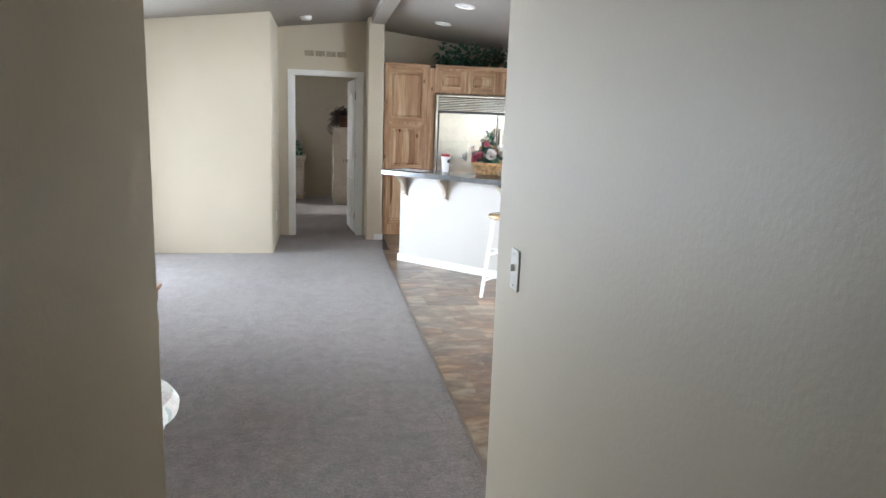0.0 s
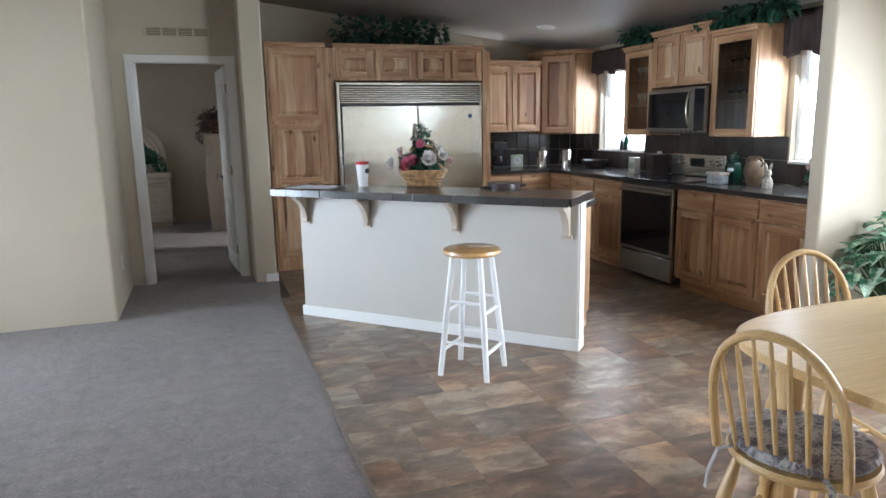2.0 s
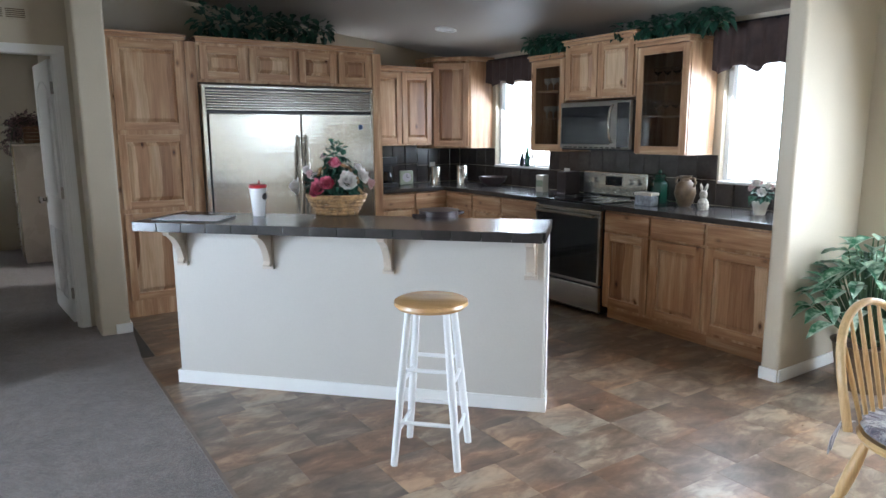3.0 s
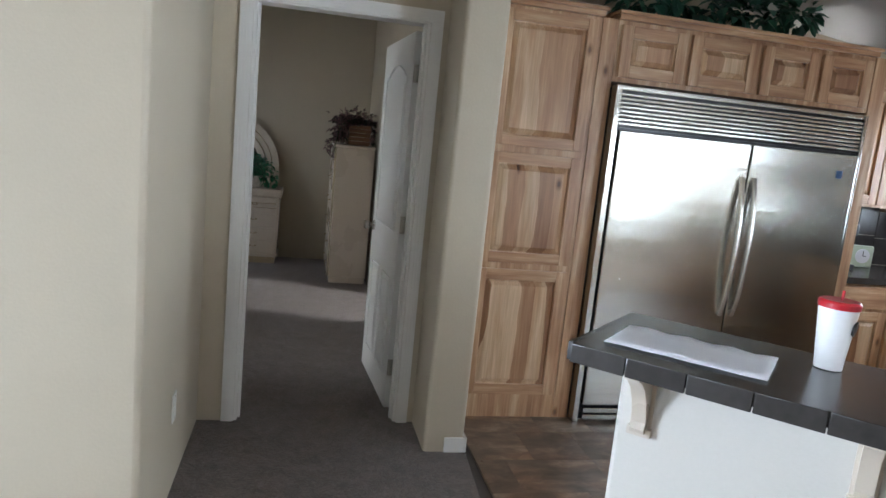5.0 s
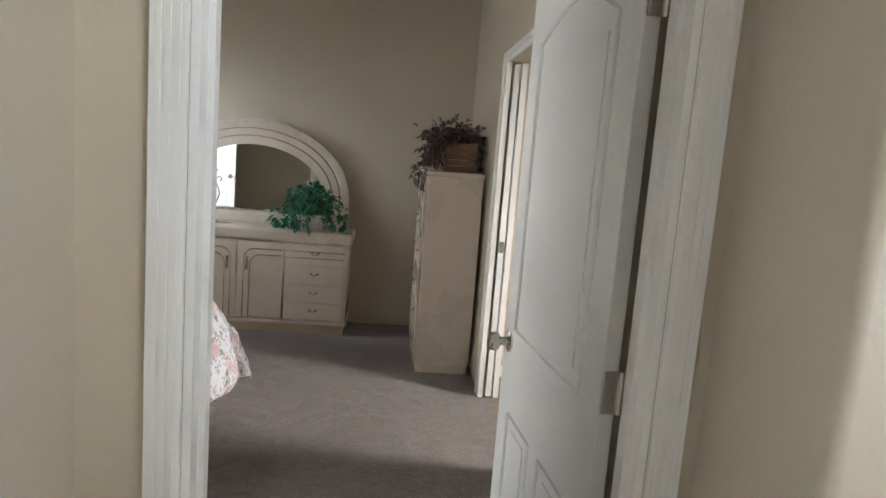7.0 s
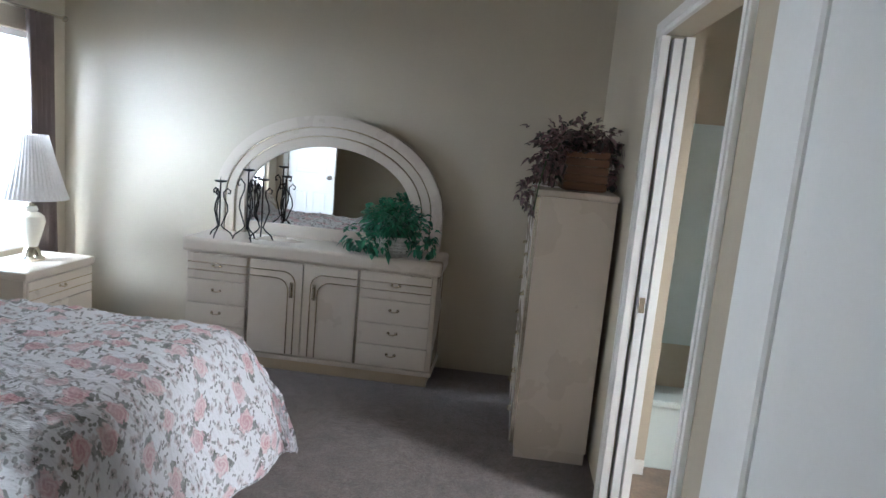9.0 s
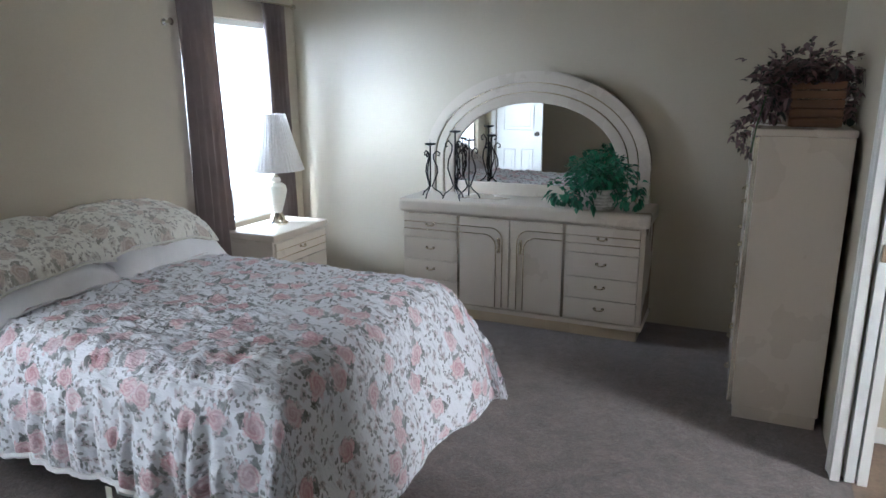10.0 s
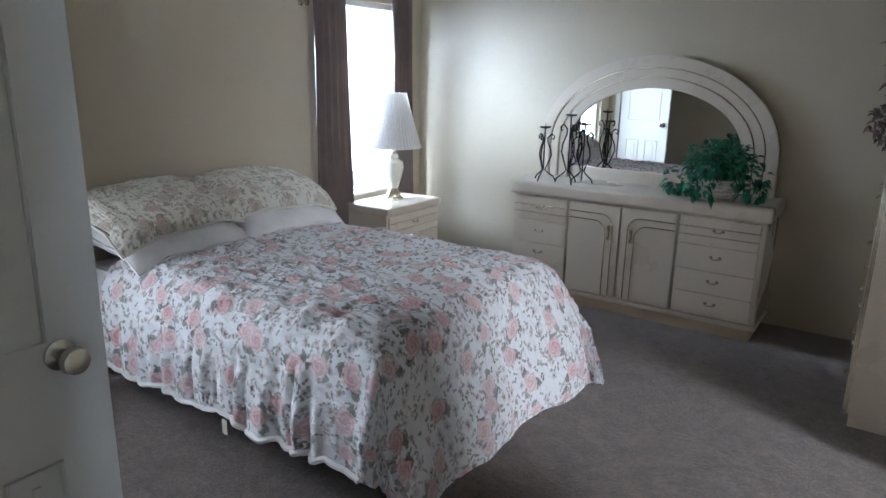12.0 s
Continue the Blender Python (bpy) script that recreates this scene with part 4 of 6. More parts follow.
part("kick_grille", B((0.06, W - 0.04, 0.0, 0.04, 0.015, 0.045), (0.06, W - 0.04, 0.0, 0.04, 0.055, 0.085), bevel=0.004), STEEL, fr)

t = carcass("wall_cabinet", pose(3.337, 9.28, 0), 0.79, 0.315, 1.335, 2.09, "hickory wall cabinet with two raised panel doors", crown=True)
cab_door(t, 0.03, 0.41, 1.355, 2.07)
cab_door(t, 0.42, 0.775, 1.355, 2.07)
# diagonal corner cabinet
t = thing("corner_cabinet", I4, "diagonal hickory corner wall cabinet beside the window", "cabinet")
bm = bmesh.new()
prism(bm, [(4.13, 9.285), (4.43, 8.985), (4.715, 8.985), (4.715, 9.595), (4.13, 9.595)], 1.30, 2.20)
part("body", bm, HICK, t)
bm = bmesh.new()
prism(bm, [(4.115, 9.26), (4.415, 8.955), (4.715, 8.955), (4.715, 9.595), (4.115, 9.595)], 2.201, 2.245)
part("crown", bm, HICKX, t)
diag = thing("corner_front", pose(4.13, 9.285, 0, 0, 0, -45))
diag.parent = t
cab_door(diag, 0.025, 0.40, 1.32, 2.18)
for c in list(diag.children):
    c.parent = t
    c.matrix_basis = pose(4.13, 9.285, 0, 0, 0, -45)
bpy.data.objects.remove(diag)

# right wall: uppers
R = lambda x, y: pose(x, y, 0, 0, 0, -90)
for y, w, lab in ((7.985, 0.44, "glass fronted hickory wall cabinet between window and microwave"), (6.755, 0.475, "glass fronted hickory wall cabinet holding glassware")):
    t = carcass("glass_cabinet", R(4.385, y), w, 0.33, 1.295, 2.10, lab, crown=True, inside=True)
    cab_door(t, 0.004, w - 0.004, 1.30, 2.095, y=0.018, glass=True)
t = carcass("over_range_cabinet", R(4.385, 7.54), 0.78, 0.33, 1.735, 2.19, "short hickory cabinet over the microwave", crown=True)
cab_door(t, 0.02, 0.385, 1.75, 2.17)
cab_door(t, 0.395, 0.76, 1.75, 2.17)
for y, zs in ((6.52, (1.60, 1.84)), (7.76, (1.60, 1.84))):
    for z in zs:
        for k in range(4):
            bm = bmesh.new()
            lathe(bm, [(0.022, 0), (0.005, 0.006), (0.005, 0.05), (0.03, 0.075), (0.034, 0.11), (0.031, 0.11), (0.027, 0.077), (0.0, 0.055)], 14)
            solid("drinking_glass", bm, CERAMIC if y > 7 else GLASS, "stemmed glass on a cabinet shelf", "glass", m=pose(4.50, y - 0.13 + 0.085 * k, z - 0.011 if z < 1.7 else z - 0.002), group="glassware in the cabinet")

# microwave
mw = thing("microwave", R(4.34, 7.54), "stainless over-the-range microwave with dark door", "microwave")
part("body", B((0, 0.78, 0.03, 0.37, 1.315, 1.715)), BLACK, mw)
d = part("oven_door", B((0.004, 0.776, 0.0, 0.032, 1.33, 1.712), bevel=0.005), DSTEEL, mw)
part("glass", B((0.02, 0.575, -0.004, 0.002, 1.365, 1.675), bevel=0.002), BGLASS, d)
part("control_panel", B((0.645, 0.765, -0.004, 0.002, 1.345, 1.695), bevel=0.002), BGLASS, mw)
bm = bmesh.new()
tube(bm, [(0.60, -0.004 - 0.045 * math.sin(math.pi * k / 10) ** 0.5, 1.38 + 0.30 * k / 10) for k in range(11)], 0.011, 10)
part("handle", bm, STEEL, d)
for k in range(11):
    part("vent_slot", B((0.05 + 0.06 * k, 0.09 + 0.06 * k, -0.001, 0.003, 1.335, 1.345)), BLACK, mw)

# range
rg = thing("range", R(4.075, 7.54), "stainless electric range with black glass oven door", "range")
part("body", B((0.004, 0.756, 0.03, 0.62, 0.03, 0.90)), BLACK, rg)
part("cooktop", B((0.0, 0.76, 0.0, 0.63, 0.90, 0.92), bevel=0.004), BGLASS, rg)
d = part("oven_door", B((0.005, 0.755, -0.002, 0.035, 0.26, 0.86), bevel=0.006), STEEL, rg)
part("oven_glass", B((0.028, 0.732, -0.005, 0.0, 0.285, 0.80), bevel=0.002), BGLASS, d)
bm = bmesh.new()
tube(bm, [(0.05, 0.0, 0.815), (0.05, -0.045, 0.815), (0.71, -0.045, 0.815), (0.71, 0.0, 0.815)], 0.011, 10)
part("handle", bm, STEEL, d)
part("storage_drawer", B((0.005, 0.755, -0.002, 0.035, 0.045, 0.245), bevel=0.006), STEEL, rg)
part("control_strip", B((0.0, 0.76, 0.0, 0.03, 0.868, 0.899), bevel=0.003), BLACK, rg)
bg = part("backguard", B((0.02, 0.74, 0.55, 0.635, 0.92, 1.125), bevel=0.012), STEEL, rg)
part("display", B((0.29, 0.47, 0.545, 0.552, 1.01, 1.09)), BGLASS, bg)
for x in (0.08, 0.17, 0.56, 0.65):
    bm = bmesh.new()
    lathe(bm, [(0.026, 0), (0.026, 0.01), (0.02, 0.03), (0.0, 0.03)], 16, m=Matrix.Translation((x, 0.55, 1.05)) @ Matrix.Rotation(radians(90), 4, "X"))
    part("dial", bm, CHROME, bg)
for x, y, r in ((0.2, 0.16, 0.09), (0.56, 0.16, 0.11), (0.2, 0.42, 0.11), (0.56, 0.42, 0.085)):
    bm = bmesh.new()
    tube(bm, [(x + r * math.cos(k * 0.2618), y + r * math.sin(k * 0.2618), 0.9205) for k in range(24)], 0.0018, 4, True)
    part("burner_ring", bm, STRIPE, rg)

# base cabinets
def base_unit(m, w, label, doors):
    t = carcass("base_cabinet", m, w, 0.595, 0, 0.87, label, toe=True)
    step = w / doors
    for k in range(doors):
        drawer(t, k * step + 0.012, (k + 1) * step - 0.012, 0.715, 0.855)
        cab_door(t, k * step + 0.012, (k + 1) * step - 0.012, 0.125, 0.695)
    return t


base_unit(R(4.12, 6.775), 0.445, "knotty hickory base cabinet beside the range", 1)
base_unit(R(4.12, 6.328), 0.455, "knotty hickory base cabinet with pale heartwood streak", 1)
base_unit(R(4.12, 5.871), 0.54, "knotty hickory base cabinet against the wing wall", 1)
base_unit(R(4.12, 8.05), 0.505, "knotty hickory base cabinet beside the range", 1)
base_unit(R(4.12, 8.98), 0.925, "knotty hickory sink base cabinet under the window", 2)
base_unit(pose(3.337, 9.0, 0), 0.78, "knotty hickory base cabinet on the back wall", 2)
solid("corner_base_cabinet", B((4.122, 4.71, 8.985, 9.595, 0, 0.87)), HICK, "hickory corner base cabinet under the counter", "cabinet")

# worktop of dark tile, with a raised tiled edge
def worktop(name, bs, label):
    bm = bmesh.new()
    for b in bs:
        box(bm, *b, bevel=0.004)
    return solid(name, bm, COUNTER, label, "worktop")


worktop("worktop", [(4.08, 4.715, 7.545, 9.595, 0.872, 0.912), (3.34, 4.078, 8.97, 9.595, 0.872, 0.912)], "dark slate tiled kitchen worktop under the window")
worktop("worktop", [(4.08, 4.715, 5.328, 6.776, 0.872, 0.912)], "dark slate tiled worktop beside the range")

# valances
def valance(name, y0, y1, x, zt, zb, label):
    t = thing(name, I4, label, "valance")
    bm = bmesh.new()
    k = 60
    rows = []
    for r in range(9):
        row = []
        for i in range(k + 1):
            f = i / k
            y = y0 + (y1 - y0) * f
            scal = 0.055 * abs(math.sin(math.pi * f * (y1 - y0) / 0.28))
            z = zt + (zb + scal - zt) * r / 8
            row.append(bm.verts.new((x - 0.02 * math.sin(f * (y1 - y0) * 55) * (0.3 + r / 8) - 0.01, y, z)))
        rows.append(row)
    for a, b in zip(rows, rows[1:]):
        for i in range(k):
            bm.faces.new((a[i], a[i + 1], b[i + 1], b[i]))
    ob = part("cloth", bm, VALANCE, t)
    so = ob.modifiers.new("thick", "SOLIDIFY")
    so.thickness = 0.004
    bm = bmesh.new()
    rod(bm, (x, y0 - 0.01, zt + 0.004), (x, y1 + 0.01, zt + 0.004), 0.012)
    for yy in (y0 + 0.03, y1 - 0.03):
        rod(bm, (x, yy, zt + 0.004), (XE, yy, zt + 0.004), 0.008)
    part("rod", bm, IRON, t)


valance("valance", 8.0, 8.975, XE - 0.09, 2.20, 1.93, "dark brown scalloped valance over the sink window")
valance("valance", 5.36, 6.27, XE - 0.09, 2.21, 1.87, "dark brown scalloped valance over the side window")
valance("valance", 2.55, 4.62, XE - 0.09, 2.2, 1.88, "dark brown scalloped valance over the dining window")

# island with raised bar
isl = pose(1.008, 7.24, 0, 0, 0, -46.2)
t = thing("island", isl, "beige drywall kitchen island wall with white base trim", "kitchen island")
bm = B((0, 2.16, 0, 0.12, 0, 0.955))
bullnose(bm, [(0, 0), (2.16, 0)], 0.015)
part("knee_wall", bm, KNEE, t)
part("base_trim", B((-0.012, 2.172, -0.012, 0, 0, 0.078), (2.16, 2.172, 0, 0.12, 0, 0.078), (-0.012, 0, 0, 0.12, 0, 0.078), bevel=0.003), TRIM, t)
# White board added on the wall's end to show it brightly lit
part("end_board", B((2.16, 2.168, 0.01, 0.12, 0.08, 0.95)), TRIM, t)


def corbel(m):
    t = thing("corbel", m, "cream painted curved wooden corbel under the bar", "corbel", "bar corbels")
    bm = bmesh.new()
    prof = [(0.0, 0.0), (-0.035, 0.0), (-0.04, 0.012), (-0.03, 0.03), (-0.038, 0.06), (-0.055, 0.10), (-0.085, 0.14), (-0.12, 0.17), (-0.15, 0.182), (-0.155, 0.2), (-0.165, 0.22), (0.0, 0.22)]
    lo = [bm.verts.new((-0.02, y, z + 0.735)) for y, z in prof]
    hi = [bm.verts.new((0.02, y, z + 0.735)) for y, z in prof]
    bm.faces.new(lo), bm.faces.new(hi[::-1])
    for i in range(len(prof)):
        j = (i + 1) % len(prof)
        bm.faces.new((lo[i], lo[j], hi[j], hi[i]))
    part("bracket", bm, CREAM, t)
    part("back_plate", B((-0.03, 0.03, -0.008, 0.0, 0.735, 0.95), (-0.034, 0.034, -0.02, 0.0, 0.72, 0.745), bevel=0.003), CREAM, t)
    return t


c0 = corbel(isl @ pose(0.075, 0, 0))
for x in (0.615, 1.32, 2.085):
    copy_thing(c0, isl @ pose(x, 0, 0))

bar = thing("bar_counter", isl, "dark slate tiled raised bar top with glossy edge tiles", "bar counter")
part("slab", B((-0.07, 2.155, -0.220, 0.29, 0.957, 0.996), bevel=0.004), COUNTER, bar)
TW = 0.14833
for k in range(15):
    a = -0.07 + k * TW
    part("edge_tile", B((a + 0.0015, a + TW - 0.0015, -0.235, -0.221, 0.948, 0.998), bevel=0.0025), COUNTER, bar)
for xx, sgn in ((-0.071, -1), (2.156, 1)):
    for k in range(3):
        a = -0.220 + k * 0.17
        part("edge_tile", B((min(xx, xx + sgn * 0.013), max(xx, xx + sgn * 0.013), a + 0.0015, a + 0.1685, 0.948, 0.998), bevel=0.0025), COUNTER, bar)
t = carcass("island_cabinet", isl @ pose(2.07, 0.635, 0, 0, 0, 180), 2.07, 0.51, 0, 0.865, "hickory base cabinet behind the raised bar", toe=True)
for k in range(4):
    drawer(t, 0.02 + k * 0.51, 0.50 + k * 0.51, 0.715, 0.855)
    cab_door(t, 0.02 + k * 0.51, 0.50 + k * 0.51, 0.125, 0.695)
worktop("worktop", [(-0.02, 2.10, 0.125, 0.665, 0.868, 0.908)], "dark slate tiled lower worktop of the island").matrix_basis = isl

# bar stool
st = thing("bar_stool", pose(1.765, 5.625, 0, 0, 0, -45), "white painted bar stool with round varnished wooden seat", "bar stool")
bm = bmesh.new()
lathe(bm, [(0.0, 0.70), (0.10, 0.70), (0.155, 0.706), (0.168, 0.72), (0.165, 0.735), (0.15, 0.742), (0.0, 0.739)], 40)
part("seat", bm, SEATW, st)
legs = []
for sx, sy in ((-1, -1), (1, -1), (1, 1), (-1, 1)):
    a, b = Vector((sx * 0.085, sy * 0.085, 0.70)), Vector((sx * 0.145, sy * 0.145, 0.0))
    legs.append((a, b))
    bm = bmesh.new()
    rod(bm, b, a, 0.016, 0.015, 12, mid=0.0185)
    part("leg", bm, WHITEW, st)
for i in range(4):
    (a0, b0), (a1, b1) = legs[i], legs[(i + 1) % 4]
    for z in ((0.20, 0.44) if i % 2 == 0 else (0.15, 0.38)):
        f = z / 0.70
        bm = bmesh.new()
        rod(bm, b0.lerp(a0, f), b1.lerp(a1, f), 0.008, 0.008, 8, mid=0.011)
        part("rung", bm, WHITEW, st)


# ---- small things on bar and worktops ----
def ivy(bm, at, n, rx, ry, rz, size, seed, slot=0, droop=0.3):
    rnd = random.Random(seed)
    for _ in range(n):
        u = Vector((rnd.gauss(0, 1), rnd.gauss(0, 1), rnd.gauss(0, 1))).normalized()
        rad = rnd.uniform(0.45, 1.0)
        p = Vector(at) + Vector((u.x * rx, u.y * ry, u.z * rz)) * rad
        d = u + Vector((rnd.uniform(-0.7, 0.7), rnd.uniform(-0.7, 0.7), rnd.uniform(-0.6, 0.3)))
        s = size * rnd.uniform(0.6, 1.2)
        leaf(bm, p, d, (rnd.uniform(-0.4, 0.4), rnd.uniform(-0.4, 0.4), 1), s, s * 0.75, droop, slot)


def weave(bm, r0, r1, h, seg=36, rows=7, thick=0.006):
    """A round basket of rings woven in and out of uprights."""
    lathe(bm, [(0.0, 0.004), (r0 * 0.93, 0.004), (r1 * 0.95, h * 0.97), (r1 * 0.90, h * 0.97), (r0 * 0.88, 0.012), (0.0, 0.012)], seg)
    for k in range(rows):
        f = (k + 0.5) / rows
        r = r0 + (r1 - r0) * f
        tube(bm, [((r + 0.0035 * (-1) ** (i + k)) * math.cos(2 * math.pi * i / seg), (r + 0.0035 * (-1) ** (i + k)) * math.sin(2 * math.pi * i / seg), h * f) for i in range(seg)], h / rows * 0.52, 6, True, 1.0)
    tube(bm, [(r1 * math.cos(2 * math.pi * i / seg), r1 * math.sin(2 * math.pi * i / seg), h) for i in range(seg)], thick * 1.5, 6, True)


def blossom(bm, p, r, seed):
    """A full round silk flower of many ruffled petals, facing out from the middle of the bunch."""
    rnd = random.Random(seed)
    out = Vector((p[0], p[1] - 0.02, max(0.0, p[2] - 0.14))).normalized()
    tilt = out.to_track_quat("Z", "Y").to_matrix()
    for ring in range(5):
        n = 5 + 3 * ring
        pitch = math.pi / 2 * (1 - ring / 4.3)
        for k in range(n):
            a = 2 * math.pi * (k + 0.5 * (ring % 2)) / n + rnd.uniform(-0.2, 0.2)
            e = pitch + rnd.uniform(-0.15, 0.15)
            d = tilt @ Vector((math.cos(a) * math.cos(e), math.sin(a) * math.cos(e), math.sin(e)))
            leaf(bm, Vector(p) + d * r * 0.42, d + out * 0.35, out, r * rnd.uniform(0.50, 0.68), r * 0.85, rnd.uniform(-0.6, -0.2))


fb = thing("flower_basket", pose(1.86, 6.80, 0.998, 0, 0, -46), "wicker basket of pink and white silk roses", "flower basket")
bm = bmesh.new()
weave(bm, 0.10, 0.158, 0.115, 30, 5)
ob = part("basket", bm, WICKER, fb)
ob.scale = (1.12, 0.85, 1)
bm = bmesh.new()
tube(bm, [(0.012 * math.sin(k * 2.1) + 0.15 * math.cos(math.pi * k / 20), 0.012 * math.cos(k * 2.1), 0.10 + 0.20 * math.sin(math.pi * k / 20)) for k in range(21)], 0.009, 8)
part("basket_handle", bm, WICKER, fb)
bm = bmesh.new()
ivy(bm, (0, 0, 0.18), 300, 0.17, 0.125, 0.09, 0.05, 3)
ivy(bm, (0, 0, 0.31), 130, 0.075, 0.06, 0.12, 0.045, 4)
part("greenery", bm, IVY, fb)
rnd = random.Random(11)
spots = [(-0.175, -0.09, 0.16, WHITEP, 0.052), (-0.10, -0.10, 0.235, ROSEP, 0.028), (-0.15, -0.03, 0.25, WHITEP, 0.030), (0.02, -0.06, 0.285, PINKP, 0.042), (-0.04, -0.13, 0.16, PINKP, 0.050), (0.01, -0.135, 0.185, PINKP, 0.044),
         (-0.07, -0.12, 0.135, PINKP, 0.034), (0.105, -0.11, 0.195, WHITEP, 0.060), (0.155, -0.03, 0.215, WHITEP, 0.046), (0.12, 0.0, 0.265, WHITEP, 0.030), (-0.01, 0.11, 0.20, ROSEP, 0.045), (-0.14, 0.06, 0.19, WHITEP, 0.042), (0.16, 0.06, 0.17, ROSEP, 0.042), (-0.06, -0.02, 0.33, ROSEP, 0.022)]
for i, (x, y, z, mt, r) in enumerate(spots):
    bm = bmesh.new()
    blossom(bm, (x * 1.08, y * 1.12, z), r, i)
    part("blossom", bm, mt, fb, "silk rose")

cp = thing("drink_cup", pose(1.455, 6.995, 0.998), "white paper drink cup with red lid and straw", "cup")
bm = bmesh.new()
lathe(bm, [(0.0, 0.0), (0.034, 0.0), (0.036, 0.03), (0.048, 0.165), (0.0, 0.165)], 28)
part("cup", bm, CUP, cp)
bm = bmesh.new()
lathe(bm, [(0.05, 0.162), (0.051, 0.176), (0.046, 0.182), (0.0, 0.18)], 28)
part("lid", bm, RED, cp)
bm = bmesh.new()
rod(bm, (0.005, 0.0, 0.17), (0.012, 0.006, 0.205), 0.004)
part("straw", bm, RED, cp)
bm = bmesh.new()
lathe(bm, [(0.020, 0.0), (0.020, 0.006), (0.0, 0.006)], 16, m=Matrix.Translation((0.024, -0.033, 0.115)) @ Matrix.Rotation(radians(36), 4, "Z") @ Matrix.Rotation(radians(96), 4, "X"))
part("printed_mark", bm, BLACK, cp, "dark round printed mark")
bm = bmesh.new()
n = 14
rows = [[bm.verts.new((0.40 * i / n, 0.235 * j / 4, 0.0012 + 0.004 * math.sin(i * 0.8) ** 2 * (0.4 + j / 4))) for i in range(n + 1)] for j in range(5)]
for a, b in zip(rows, rows[1:]):
    for i in range(n):
        bm.faces.new((a[i], a[i + 1], b[i + 1], b[i]))
ob = solid("paper_sheet", bm, PAPER, "white paper sheet lying on the bar", "paper", m=pose(0.891, 7.148, 0.9985, 0, 0, -44))
ob.modifiers.new("thick", "SOLIDIFY").thickness = 0.0006


def canister(x, y, h, r):
    t = thing("canister", pose(x, y, 0.912), "brushed steel kitchen canister on the worktop", "canister", "steel canisters")
    bm = bmesh.new()
    lathe(bm, [(0, 0), (r, 0), (r, h * 0.86), (r * 0.98, h * 0.87), (0, h * 0.87)], 24)
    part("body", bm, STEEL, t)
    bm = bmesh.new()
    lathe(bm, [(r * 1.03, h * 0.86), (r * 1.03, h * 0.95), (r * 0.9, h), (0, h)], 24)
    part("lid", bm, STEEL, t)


canister(4.10, 9.18, 0.20, 0.06)
canister(4.32, 9.00, 0.21, 0.06)
t = thing("desk_clock", pose(3.90, 9.45, 0.912, 0, 0, -12), "small pale green square clock on the worktop", "clock")
part("case", B((-0.075, 0.075, -0.02, 0.02, 0, 0.15), bevel=0.008), plain("pale_green", (0.55, 0.62, 0.48), 0.4), t)
bm = bmesh.new()
lathe(bm, [(0.05, 0), (0.05, 0.004), (0, 0.004)], 24, m=Matrix.Translation((0, -0.02, 0.078)) @ Matrix.Rotation(radians(90), 4, "X"))
part("dial", bm, PAPER, t)
part("pointer", B((-0.002, 0.002, -0.027, -0.024, 0.078, 0.115), (0.0, 0.025, -0.027, -0.024, 0.076, 0.08)), BLACK, t)
t = thing("coffee_maker", pose(3.62, 9.40, 0.912), "black coffee maker on the worktop", "coffee maker")
part("base", B((-0.09, 0.09, -0.11, 0.10, 0, 0.035), bevel=0.008), BLACK, t)
part("tower", B((-0.085, 0.085, 0.03, 0.10, 0.035, 0.30), bevel=0.01), BLACK, t)
part("brew_head", B((-0.088, 0.088, -0.10, 0.03, 0.22, 0.305), bevel=0.012), BLACK, t)
bm = bmesh.new()
lathe(bm, [(0, 0.036), (0.05, 0.036), (0.06, 0.08), (0.045, 0.15), (0.04, 0.155), (0, 0.155)], 20, at=(0, -0.04, 0))
part("carafe", bm, BGLASS, t)
bm = bmesh.new()
lathe(bm, [(0, 0), (0.07, 0), (0.13, 0.05), (0.15, 0.10), (0.144, 0.10), (0.12, 0.05), (0.06, 0.012), (0, 0.012)], 28)
solid("fruit_bowl", bm, DARKM, "dark bowl on the worktop under the sink window", "bowl", m=pose(4.52, 8.72, 0.912))
for k, (dy, h, mt) in enumerate(((0, 0.20, GREENG), (-0.075, 0.16, GLASS), (0.08, 0.13, IRON))):
    bm = bmesh.new()
    lathe(bm, [(0, 0), (0.024, 0), (0.026, 0.01), (0.026, h * 0.6), (0.010, h * 0.78), (0.010, h), (0, h)], 16)
    solid("sill_bottle", bm, mt, "small bottle standing on the window sill", "bottle", m=pose(4.715, 8.40 + dy, 1.122), group="bottles on the sill")
t = thing("tea_tin", pose(4.47, 7.90, 0.912, 0, 0, -90), "pale printed tin on the worktop", "tin")
part("tin", B((-0.05, 0.05, -0.035, 0.035, 0, 0.16), bevel=0.006), CERAMIC, t)
part("band", B((-0.045, 0.045, -0.038, -0.034, 0.05, 0.11)), plain("sage", (0.32, 0.36, 0.26), 0.5), t)
t = thing("knife_block", pose(4.54, 7.625, 0.912), "dark brown wooden block beside the range", "knife block")
part("block", B((-0.09, 0.09, -0.055, 0.055, 0, 0.20), bevel=0.006), DARKM, t)
bm = bmesh.new()
lathe(bm, [(0, 0), (0.066, 0), (0.072, 0.02), (0.072, 0.15), (0.06, 0.175), (0.045, 0.185), (0.045, 0.20), (0.052, 0.205), (0.052, 0.225), (0.02, 0.235), (0.014, 0.26), (0.0, 0.265)], 8)
solid("green_jar", bm, GREENG, "dark green faceted glass jar with stopper beside the range", "jar", m=pose(4.55, 6.62, 0.912))
t = thing("butter_box", pose(4.33, 6.56, 0.912, 0, 0, -90), "small blue and white ceramic box", "ceramic box")
